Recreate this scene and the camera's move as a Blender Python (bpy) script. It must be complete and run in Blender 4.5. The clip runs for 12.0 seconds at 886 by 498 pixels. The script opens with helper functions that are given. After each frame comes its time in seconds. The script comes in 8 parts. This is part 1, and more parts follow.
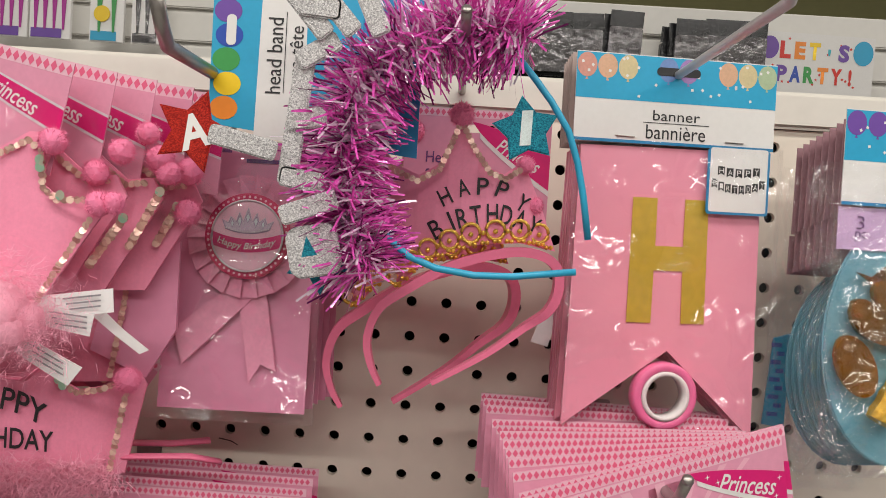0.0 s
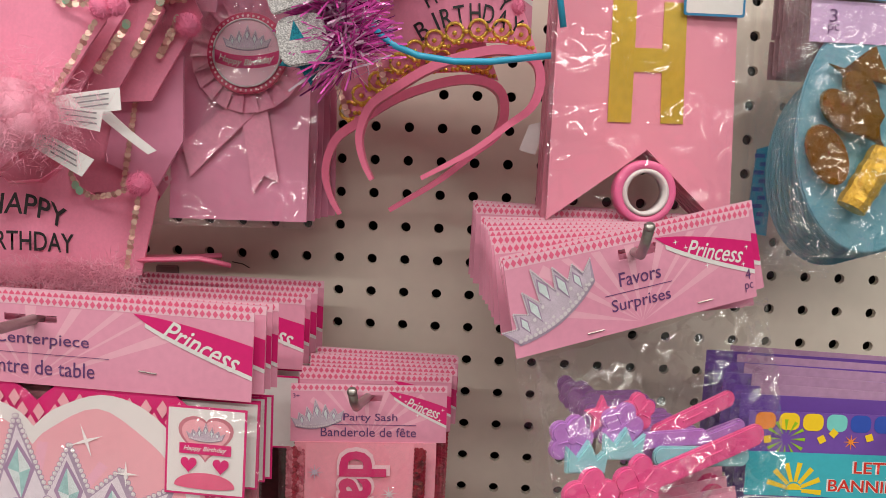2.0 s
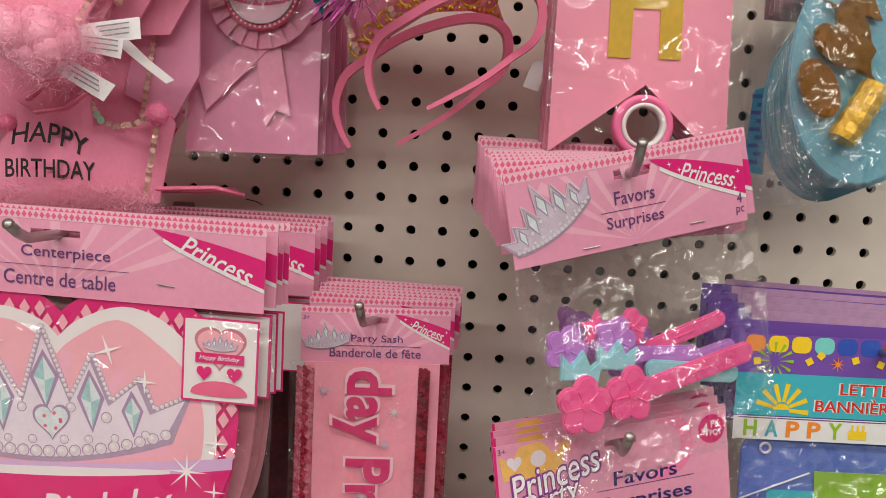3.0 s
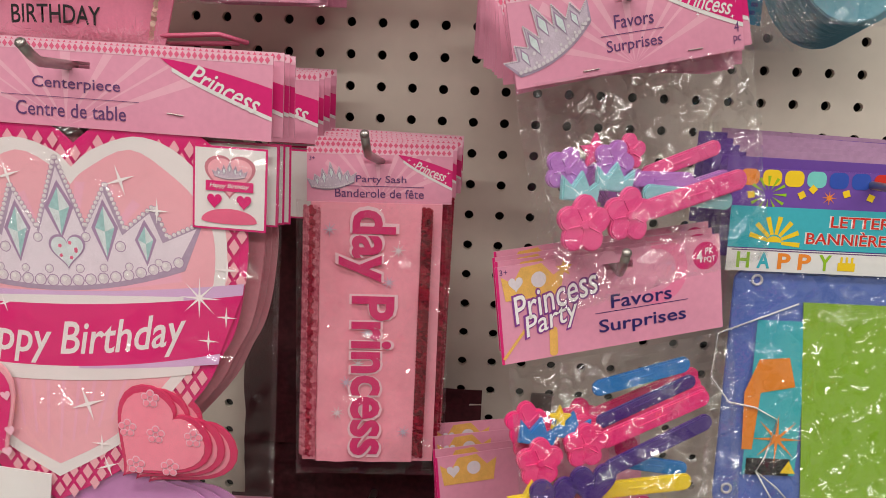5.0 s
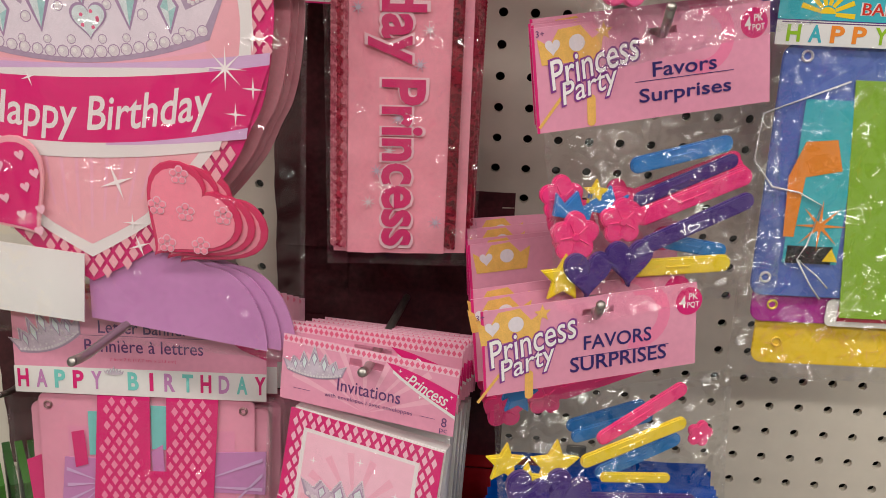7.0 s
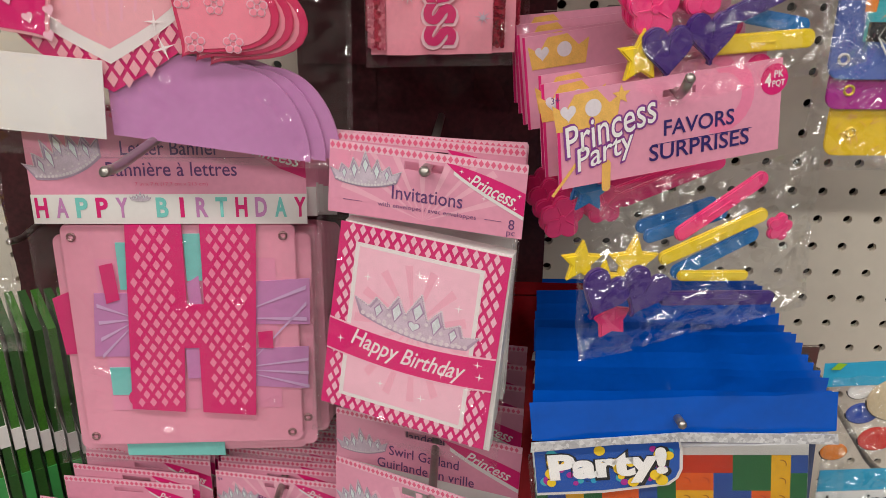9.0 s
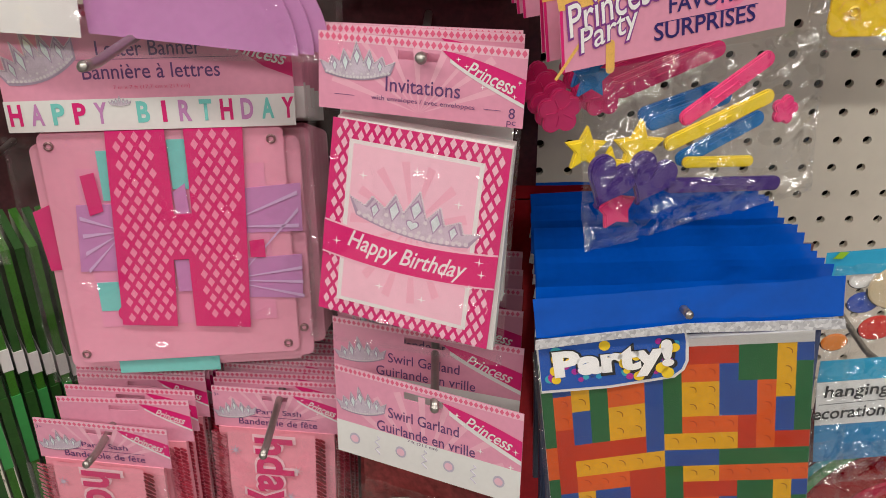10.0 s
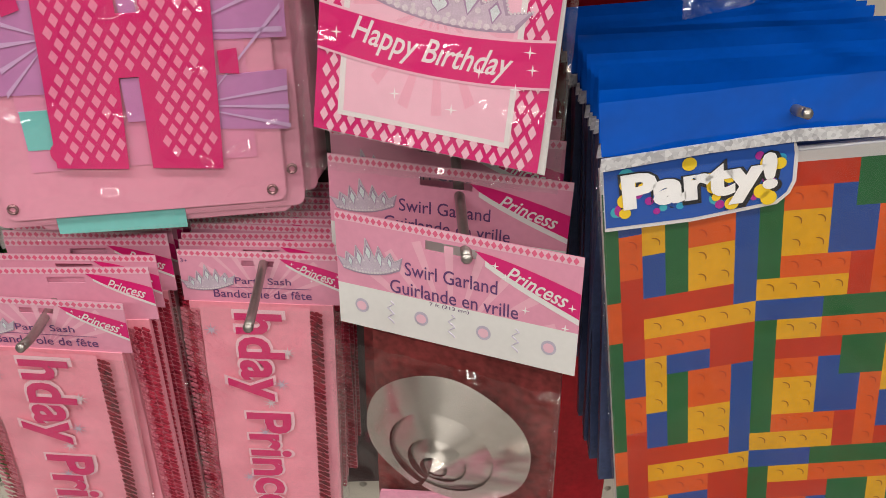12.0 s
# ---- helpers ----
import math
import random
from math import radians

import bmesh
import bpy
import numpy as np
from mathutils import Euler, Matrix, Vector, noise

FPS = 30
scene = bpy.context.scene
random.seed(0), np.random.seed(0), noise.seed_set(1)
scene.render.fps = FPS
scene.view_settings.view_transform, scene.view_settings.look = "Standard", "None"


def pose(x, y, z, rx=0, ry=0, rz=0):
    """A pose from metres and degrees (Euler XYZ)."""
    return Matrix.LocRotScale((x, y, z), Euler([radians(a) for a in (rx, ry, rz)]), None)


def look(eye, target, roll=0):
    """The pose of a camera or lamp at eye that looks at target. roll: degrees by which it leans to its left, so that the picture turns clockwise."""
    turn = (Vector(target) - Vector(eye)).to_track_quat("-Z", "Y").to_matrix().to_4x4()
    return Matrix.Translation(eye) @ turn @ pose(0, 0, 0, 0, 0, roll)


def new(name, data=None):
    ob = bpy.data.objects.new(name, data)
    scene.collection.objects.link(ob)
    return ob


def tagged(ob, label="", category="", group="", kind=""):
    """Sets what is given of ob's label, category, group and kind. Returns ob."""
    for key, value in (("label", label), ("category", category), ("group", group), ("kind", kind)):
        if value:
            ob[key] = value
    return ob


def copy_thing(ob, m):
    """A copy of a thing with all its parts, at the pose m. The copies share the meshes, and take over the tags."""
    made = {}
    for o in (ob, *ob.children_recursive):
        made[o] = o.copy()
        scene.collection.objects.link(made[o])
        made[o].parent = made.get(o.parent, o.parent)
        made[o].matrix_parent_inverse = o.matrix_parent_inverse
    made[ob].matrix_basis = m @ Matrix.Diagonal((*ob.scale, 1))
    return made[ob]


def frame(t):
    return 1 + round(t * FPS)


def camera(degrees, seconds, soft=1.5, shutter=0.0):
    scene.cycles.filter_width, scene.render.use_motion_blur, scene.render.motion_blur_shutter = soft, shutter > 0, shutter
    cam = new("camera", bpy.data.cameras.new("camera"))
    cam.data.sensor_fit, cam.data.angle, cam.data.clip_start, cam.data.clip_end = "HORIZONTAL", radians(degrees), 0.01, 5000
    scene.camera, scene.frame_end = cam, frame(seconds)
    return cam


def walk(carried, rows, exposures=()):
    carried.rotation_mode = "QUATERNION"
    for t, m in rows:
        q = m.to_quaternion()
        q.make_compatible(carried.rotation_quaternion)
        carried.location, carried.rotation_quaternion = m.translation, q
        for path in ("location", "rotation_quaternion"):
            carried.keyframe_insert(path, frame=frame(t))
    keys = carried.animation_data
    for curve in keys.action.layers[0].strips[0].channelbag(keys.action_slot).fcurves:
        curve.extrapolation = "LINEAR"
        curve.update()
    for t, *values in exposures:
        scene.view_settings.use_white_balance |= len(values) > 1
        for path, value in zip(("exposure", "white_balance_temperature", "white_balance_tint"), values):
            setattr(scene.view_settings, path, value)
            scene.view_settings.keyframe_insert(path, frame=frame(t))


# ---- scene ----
cam = camera(51.6, 12.0, soft=0.5)
PATH = [
    (0, (-0.012, -0.664, 1.339), (-0.032, 1.334, 1.271), 3.5),
    (0.5, (-0.011, -0.676, 1.327), (-0.029, 1.32, 1.207), 3.2),
    (1, (-0.007, -0.685, 1.303), (-0.037, 1.306, 1.121), 3.0),
    (1.5, (0.0, -0.685, 1.284), (-0.056, 1.303, 1.071), 2.5),
    (2, (0.019, -0.7, 1.262), (-0.063, 1.286, 1.044), 2.2),
    (2.5, (0.027, -0.719, 1.244), (-0.075, 1.265, 1.015), 2.5),
    (3, (0.027, -0.728, 1.229), (-0.081, 1.253, 0.976), 2.6),
    (3.2, (0.025, -0.73, 1.223), (-0.08, 1.249, 0.954), 2.5),
    (5, (0.027, -0.753, 1.169), (-0.066, 1.206, 0.777), 2.4),
    (5.5, (0.028, -0.76, 1.147), (-0.088, 1.185, 0.693), 2.7),
    (6, (0.031, -0.756, 1.13), (-0.105, 1.177, 0.638), 3.0),
    (6.5, (0.031, -0.754, 1.113), (-0.116, 1.164, 0.565), 2.6),
    (7, (0.03, -0.754, 1.097), (-0.121, 1.139, 0.469), 2.0),
    (7.2, (0.028, -0.755, 1.091), (-0.125, 1.124, 0.424), 1.7),
    (8.8, (-0.02, -0.733, 1.04), (-0.102, 1.083, 0.206), 0.2),
    (9, (-0.025, -0.734, 1.029), (-0.1, 1.073, 0.176), 0.2),
    (9.5, (-0.028, -0.736, 1.016), (-0.097, 1.041, 0.101), -0.1),
    (10, (-0.04, -0.729, 1.001), (-0.058, 1.014, 0.02), -0.9),
    (10.5, (-0.056, -0.716, 0.979), (-0.006, 0.981, -0.079), -1.0),
    (11, (-0.065, -0.705, 0.959), (0.004, 0.939, -0.179), -1.4),
    (11.5, (-0.074, -0.686, 0.926), (-0.016, 0.946, -0.228), -1.7),
    (12, (-0.079, -0.642, 0.885), (-0.015, 1.008, -0.243), -1.2),
]
walk(cam, [(t, look(eye, target, roll)) for t, eye, target, roll in PATH], ((0.0, 0.0), (9.0, 0.0), (12.0, 0.1)))

# ---- light: fluorescent troffers in the shop ceiling, closed room ----
scene.view_settings.exposure = 0.0
world = bpy.data.worlds.new("shop_air")
scene.world = world
world.use_nodes = True
world.node_tree.nodes["Background"].inputs[0].default_value = (0.9, 0.95, 1.0, 1)
world.node_tree.nodes["Background"].inputs[1].default_value = 0.02
LAMP_ROWS = [(-1.2, 80.0), (-3.2, 130.0), (1.0, 26.0)]
LAMP_X = (0.0,)
for row_y, watts in LAMP_ROWS:
    for lamp_x in LAMP_X:
        lamp = bpy.data.lights.new("troffer_light", "AREA")
        lamp.shape, lamp.size, lamp.size_y, lamp.energy = "RECTANGLE", 6.0, 0.22, watts
        lamp.color = (1.0, 0.955, 0.885)
        ob = new("troffer_light", lamp)
        ob.matrix_world = pose(lamp_x, row_y, 2.99)

# ---- materials ----
MATS = {}


def nodes_of(name):
    m = bpy.data.materials.new(name)
    m.use_nodes = True
    nt = m.node_tree
    return m, nt, nt.nodes["Principled BSDF"]


def vary(nt, rgb, amount, scale, detail=4.0):
    """Base colour with two scales of noise in it, in object space."""
    tc = nt.nodes.new("ShaderNodeTexCoord")
    n1 = nt.nodes.new("ShaderNodeTexNoise")
    n1.inputs["Scale"].default_value, n1.inputs["Detail"].default_value = scale, detail
    n2 = nt.nodes.new("ShaderNodeTexNoise")
    n2.inputs["Scale"].default_value, n2.inputs["Detail"].default_value = scale * 9, 2.0
    mix = nt.nodes.new("ShaderNodeMath")
    mix.operation = "ADD"
    ramp = nt.nodes.new("ShaderNodeMapRange")
    ramp.inputs[1].default_value, ramp.inputs[2].default_value = 0.6, 1.4
    ramp.inputs[3].default_value, ramp.inputs[4].default_value = 1 - amount, 1 + amount
    mul = nt.nodes.new("ShaderNodeVectorMath")
    mul.operation = "SCALE"
    mul.inputs[0].default_value = rgb
    nt.links.new(tc.outputs["Object"], n1.inputs["Vector"])
    nt.links.new(tc.outputs["Object"], n2.inputs["Vector"])
    nt.links.new(n1.outputs[0], mix.inputs[0])
    nt.links.new(n2.outputs[0], mix.inputs[1])
    nt.links.new(mix.outputs[0], ramp.inputs[0])
    nt.links.new(ramp.outputs[0], mul.inputs["Scale"])
    return tc, n1, n2, mul.outputs[0]


def bump_on(nt, bsdf, height, strength, distance):
    b = nt.nodes.new("ShaderNodeBump")
    b.inputs["Strength"].default_value, b.inputs["Distance"].default_value = strength, distance
    nt.links.new(height, b.inputs["Height"])
    nt.links.new(b.outputs[0], bsdf.inputs["Normal"])


def ink(name, rgb, rough=0.38, amount=0.05, scale=30.0, metal=0.0, bump=0.05, coat=0.0):
    """Printed card, plastic or cloth in one colour with slight unevenness."""
    if name in MATS:
        return MATS[name]
    m, nt, b = nodes_of(name)
    tc, n1, n2, col = vary(nt, rgb, amount, scale)
    nt.links.new(col, b.inputs["Base Color"])
    b.inputs["Roughness"].default_value, b.inputs["Metallic"].default_value = rough, metal
    b.inputs["Coat Weight"].default_value = coat
    b.inputs["Coat Roughness"].default_value = 0.08
    bump_on(nt, b, n1.outputs[0], bump, 0.002)
    MATS[name] = m
    return m


def glitter(name, rgb, dark, scale=900.0, metal=0.7):
    """Coarse glitter: cells of random tilt and brightness."""
    m, nt, b = nodes_of(name)
    tc = nt.nodes.new("ShaderNodeTexCoord")
    v = nt.nodes.new("ShaderNodeTexVoronoi")
    v.inputs["Scale"].default_value = scale
    nt.links.new(tc.outputs["Object"], v.inputs["Vector"])
    mix = nt.nodes.new("ShaderNodeMix")
    mix.data_type = "RGBA"
    mix.inputs[6].default_value, mix.inputs[7].default_value = (*dark, 1), (*rgb, 1)
    sep = nt.nodes.new("ShaderNodeSeparateColor")
    nt.links.new(v.outputs["Color"], sep.inputs[0])
    nt.links.new(sep.outputs[0], mix.inputs[0])
    nt.links.new(mix.outputs[2], b.inputs["Base Color"])
    b.inputs["Metallic"].default_value, b.inputs["Roughness"].default_value = metal, 0.3
    bump_on(nt, b, sep.outputs[1], 0.9, 0.002)
    MATS[name] = m
    return m


def film(name, scale=28.0, strength=0.55, tint=(1, 1, 1), gloss=1.0, rough=0.06, boost=2.2):
    """Clear crinkled plastic film: see-through, with a gloss that wrinkles break up."""
    m, nt, b = nodes_of(name)
    nt.nodes.remove(b)
    out = nt.nodes["Material Output"]
    tr = nt.nodes.new("ShaderNodeBsdfTransparent")
    tr.inputs[0].default_value = (*tint, 1)
    gl = nt.nodes.new("ShaderNodeBsdfGlossy")
    gl.inputs["Roughness"].default_value = rough
    gl.inputs["Color"].default_value = (gloss, gloss, gloss, 1)
    tc = nt.nodes.new("ShaderNodeTexCoord")
    heights = []
    for size, share in ((scale, 1.0), (scale * 2.4, 0.3)):
        n1 = nt.nodes.new("ShaderNodeTexNoise")
        n1.inputs["Scale"].default_value, n1.inputs["Detail"].default_value = size, 0.6
        n1.inputs["Distortion"].default_value = 0.9
        nt.links.new(tc.outputs["Object"], n1.inputs["Vector"])
        mul = nt.nodes.new("ShaderNodeMath")
        mul.operation = "MULTIPLY"
        mul.inputs[1].default_value = share
        nt.links.new(n1.outputs[0], mul.inputs[0])
        heights.append(mul.outputs[0])
    both = nt.nodes.new("ShaderNodeMath")
    both.operation = "ADD"
    nt.links.new(heights[0], both.inputs[0])
    nt.links.new(heights[1], both.inputs[1])
    bmp = nt.nodes.new("ShaderNodeBump")
    bmp.inputs["Strength"].default_value, bmp.inputs["Distance"].default_value = 1.0, strength / scale
    nt.links.new(both.outputs[0], bmp.inputs["Height"])
    fr = nt.nodes.new("ShaderNodeFresnel")
    fr.inputs["IOR"].default_value = 1.5
    nt.links.new(bmp.outputs[0], gl.inputs["Normal"])
    gain = nt.nodes.new("ShaderNodeMath")
    gain.operation = "MULTIPLY"
    gain.inputs[1].default_value = boost
    gain.use_clamp = True
    nt.links.new(fr.outputs[0], gain.inputs[0])
    mix = nt.nodes.new("ShaderNodeMixShader")
    nt.links.new(gain.outputs[0], mix.inputs[0])
    nt.links.new(tr.outputs[0], mix.inputs[1])
    nt.links.new(gl.outputs[0], mix.inputs[2])
    nt.links.new(mix.outputs[0], out.inputs["Surface"])
    MATS[name] = m
    return m


BOARD = ink("cream_painted_hardboard", (0.75, 0.685, 0.59), 0.55, 0.05, 7.0, bump=0.08)
RAIL = ink("white_painted_steel", (0.72, 0.69, 0.63), 0.4, 0.04, 12.0)
DARK = ink("hole_shade_and_scuff", (0.045, 0.035, 0.03), 0.8)
CEIL = ink("ceiling_paint", (0.55, 0.54, 0.52), 0.8, 0.03, 2.0)
SHOPWALL = ink("shop_wall_paint", (0.30, 0.29, 0.28), 0.7, 0.1, 1.5)
LINO = ink("floor_vinyl", (0.25, 0.24, 0.225), 0.3, 0.08, 3.0)
GREENWALL = ink("yellow_green_wall_paint", (0.55, 0.53, 0.26), 0.6, 0.04, 3.0)
SLAT = ink("white_slatwall_laminate", (0.74, 0.72, 0.68), 0.45, 0.03, 6.0)
STEEL = ink("galvanised_steel", (0.36, 0.33, 0.31), 0.32, 0.08, 60.0, metal=0.85)
STEEL_WHITE = ink("pale_coated_steel", (0.62, 0.60, 0.60), 0.35, 0.05, 60.0, metal=0.3)
BLACK = ink("black_print", (0.02, 0.02, 0.022), 0.45)
WHITE = ink("white_card", (0.75, 0.735, 0.72), 0.4, 0.03)
LINER = ink("white_film_print", (0.86, 0.84, 0.83), 0.3, 0.03)
CARDPINK = ink("pale_pink_print", (0.74, 0.31, 0.44), 0.33, 0.06, 25.0)
PALEPINK = ink("very_pale_pink_print", (0.82, 0.50, 0.60), 0.35, 0.05, 25.0)
ROSEPINK = ink("rose_pink_card", (0.76, 0.30, 0.46), 0.36, 0.05, 14.0)
HOTPINK = ink("hot_pink_print", (0.66, 0.016, 0.17), 0.33, 0.06, 25.0)
MIDPINK = ink("mid_pink_print", (0.75, 0.13, 0.25), 0.35, 0.06, 25.0)
DEEPRED = ink("deep_pink_red_print", (0.45, 0.012, 0.06), 0.35, 0.08, 25.0)
LILAC = ink("lilac_print", (0.54, 0.235, 0.49), 0.35, 0.06, 25.0)
SILVERP = ink("silver_grey_print", (0.52, 0.47, 0.58), 0.3, 0.12, 120.0)
PURPLETXT = ink("dark_purple_print", (0.13, 0.05, 0.17), 0.4)
NAVY = ink("navy_print", (0.03, 0.02, 0.14), 0.4)
AQUA = ink("aqua_print", (0.18, 0.58, 0.54), 0.36)
GOLD = ink("gold_foil", (0.80, 0.56, 0.08), 0.28, 0.12, 18.0, metal=0.5, bump=0.08)
BLUE = ink("bright_blue_print", (0.02, 0.22, 0.46), 0.33, 0.06, 25.0)
CLEAR = film("clear_crinkled_film", 30.0, 1.5, boost=3.0)
CLEARFINE = film("clear_fine_film", 70.0, 1.3, boost=2.0)
CLEARTIGHT = film("clear_tight_film", 12.0, 0.35, gloss=0.8, boost=1.0)
CLEARFLAT = film("clear_flat_film", 17.0, 0.42, gloss=0.8, boost=1.8)


# ---- building blocks ----
def press(card, front):
    """Printed layers laid almost flat on their card, in their order."""
    for ob in card.children_recursive:
        for v in ob.data.vertices:
            v.co.y = front - 0.0003 + 0.3 * (v.co.y - front)


def part(name, bm, material, parent, label="", smooth=False):
    """One bmesh as one mesh object under a thing or a part."""
    me = bpy.data.meshes.new(name)
    bm.to_mesh(me)
    bm.free()
    if smooth:
        me.polygons.foreach_set("use_smooth", [True] * len(me.polygons))
    me.materials.append(material)
    ob = new(name, me)
    if parent is not None:
        ob.parent = parent
    if label:
        ob["label"] = label
    return ob


def again(ob, parent, m, label=""):
    """A further part on the same mesh."""
    o = new(ob.name.split(".")[0], ob.data)
    o.parent = parent
    o.matrix_local = m
    if label:
        o["label"] = label
    return o


def thing(name, m, label, category, group="", kind=""):
    ob = new(name)
    ob.empty_display_size = 0.02
    ob.matrix_world = m
    return tagged(ob, label, category, group, kind)


def box_bm(x0, y0, z0, x1, y1, z1, bevel=0.0):
    bm = bmesh.new()
    bmesh.ops.create_cube(bm, size=1)
    for v in bm.verts:
        v.co = Vector(((x0 + x1) / 2 + v.co.x * (x1 - x0), (y0 + y1) / 2 + v.co.y * (y1 - y0), (z0 + z1) / 2 + v.co.z * (z1 - z0)))
    if bevel:
        bmesh.ops.bevel(bm, geom=bm.edges[:], offset=bevel, segments=2, affect="EDGES")
    return bm


def flat_bm(polys, layer=1.0, bm=None):
    """Flat printed shapes (lists of u, v points) a little in front of a card."""
    bm = bm or bmesh.new()
    for pts in polys:
        f = bm.faces.new([bm.verts.new((u, -0.00025 - 0.00022 * layer, v)) for u, v in pts])
        f.normal_update()
        if f.normal.y > 0:
            f.normal_flip()
    return bm


def slab_bm(pts, thick=0.0006, y=0.0):
    """A cut-out card: the outline given a thickness."""
    bm = bmesh.new()
    front = [bm.verts.new((u, y - thick / 2, v)) for u, v in pts]
    back = [bm.verts.new((u, y + thick / 2, v)) for u, v in pts]
    bm.faces.new(front)
    bm.faces.new(back[::-1])
    for i in range(len(pts)):
        j = (i + 1) % len(pts)
        bm.faces.new((front[j], front[i], back[i], back[j]))
    bmesh.ops.recalc_face_normals(bm, faces=bm.faces)
    return bm


def rect(u0, v0, u1, v1):
    return [(u0, v0), (u1, v0), (u1, v1), (u0, v1)]


def round_rect(u0, v0, u1, v1, r, n=5):
    pts = []
    for cu, cv, a0 in ((u1 - r, v1 - r, 0), (u0 + r, v1 - r, 90), (u0 + r, v0 + r, 180), (u1 - r, v0 + r, 270)):
        pts += [(cu + r * math.cos(radians(a0 + 90 * k / n)), cv + r * math.sin(radians(a0 + 90 * k / n))) for k in range(n + 1)]
    return pts


def disc(u, v, r, n=24, ry=None):
    return [(u + r * math.cos(2 * math.pi * k / n), v + (ry or r) * math.sin(2 * math.pi * k / n)) for k in range(n)]


def star(u, v, r, inner, n=5, turn=90.0):
    return [(u + (r if k % 2 == 0 else inner) * math.cos(radians(turn + 180 * k / n)), v + (r if k % 2 == 0 else inner) * math.sin(radians(turn + 180 * k / n))) for k in range(2 * n)]


def heart(u, v, w, h, n=40, fat=False):
    """Outline of a heart, w wide and h high, centred at u, v; fat ones have a shallow notch."""
    pts = []
    for k in range(n):
        a = 2 * math.pi * k / n
        x = 16 * math.sin(a) ** 3
        y = 13 * math.cos(a) - 5 * math.cos(2 * a) - 2 * math.cos(3 * a) - math.cos(4 * a)
        if fat:
            y = 12 * math.cos(a) - 3.4 * math.cos(2 * a) - 1.3 * math.cos(3 * a) - 0.4 * math.cos(4 * a)
        pts.append((u + x / 32 * w, v + (y + 2.5) / 29 * h))
    return pts


def moved(pts, du=0.0, dv=0.0, turn=0.0, size=1.0):
    c, s = math.cos(radians(turn)) * size, math.sin(radians(turn)) * size
    return [(du + u * c - v * s, dv + u * s + v * c) for u, v in pts]


TEXTS = {}


def text_mesh(words, shear=0.0, bold=0.0, space=1.0):
    key = (words, shear, bold, space)
    if key not in TEXTS:
        cu = bpy.data.curves.new("lettering", "FONT")
        cu.body, cu.size, cu.shear, cu.offset, cu.space_character = words, 1.0, shear, bold, space
        cu.align_x, cu.align_y, cu.resolution_u = "CENTER", "CENTER", 3
        cu.fill_mode = "FRONT"
        ob = new("lettering", cu)
        dg = bpy.context.evaluated_depsgraph_get()
        me = bpy.data.meshes.new_from_object(ob.evaluated_get(dg))
        bpy.data.objects.remove(ob)
        xs = [v.co.x for v in me.vertices]
        ys = [v.co.y for v in me.vertices]
        cx, cy = (min(xs) + max(xs)) / 2, (min(ys) + max(ys)) / 2
        for v in me.vertices:
            v.co = Vector((v.co.x - cx, 0, v.co.y - cy))
        TEXTS[key] = (me, max(xs) - min(xs), max(ys) - min(ys))
    return TEXTS[key]


def lettering(words, u, v, width, height, material, parent, layer=2.0, turn=0.0, shear=0.0, bold=0.0, arc=0.0, name="lettering", label=""):
    """Words printed on a card, width by height, centred at u, v."""
    src, w, h = text_mesh(words, shear, bold)
    bm = bmesh.new()
    bm.from_mesh(src)
    for p in bm.verts:
        a, b = p.co.x / w, p.co.z / h
        uu, vv = a * width, b * height + arc * (0.25 - a * a) * 4 - arc * 0.5
        (x, z), = moved([(uu, vv)], u, v, turn)
        p.co = Vector((x, -0.00025 - 0.00022 * layer, z))
    return part(name, bm, material, parent, label)


def tube_bm(points, radius, sides=8, caps=True, flat=1.0):
    """A swept round bar along points; radius may be a list."""
    bm = bmesh.new()
    rings = []
    pts = [Vector(p) for p in points]
    ref = Vector((0, 0, 1))
    for i, p in enumerate(pts):
        d = (pts[min(i + 1, len(pts) - 1)] - pts[max(i - 1, 0)]).normalized()
        side = d.cross(ref)
        if side.length < 0.05:
            side = d.cross(Vector((1, 0, 0)))
        side.normalize()
        up = side.cross(d)
        r = radius[i] if isinstance(radius, (list, tuple)) else radius
        rings.append([bm.verts.new(p + side * (r * math.cos(2 * math.pi * k / sides)) + up * (r * flat * math.sin(2 * math.pi * k / sides))) for k in range(sides)])
    for a, b in zip(rings, rings[1:]):
        for k in range(sides):
            bm.faces.new((a[k], a[(k + 1) % sides], b[(k + 1) % sides], b[k]))
    if caps:
        bm.faces.new(rings[0][::-1])
        bm.faces.new(rings[-1])
    bmesh.ops.recalc_face_normals(bm, faces=bm.faces)
    return bm


def sheet_bm(u0, v0, u1, v1, y=0.0, nu=14, nv=18, wave=0.0015, size=22.0, seed=0.0, belly=0.0, thick=0.0):
    """A film sheet, rippled, bellying out in its middle."""
    bm = bmesh.new()
    grid = []
    for j in range(nv + 1):
        row = []
        for i in range(nu + 1):
            a, b = i / nu, j / nv
            u, v = u0 + (u1 - u0) * a, v0 + (v1 - v0) * b
            n = noise.noise(Vector((u * size + seed, v * size, seed * 1.7))) + 1.2 * (0.5 - abs(noise.noise(Vector((u * size * 1.7, v * size * 1.7 + seed, 3.1)))))
            row.append(bm.verts.new((u, y - wave * n - belly * (1 - (2 * a - 1) ** 2) * (1 - (2 * b - 1) ** 4), v)))
        grid.append(row)
    for j in range(nv):
        for i in range(nu):
            bm.faces.new((grid[j][i], grid[j][i + 1], grid[j + 1][i + 1], grid[j + 1][i]))
    return bm


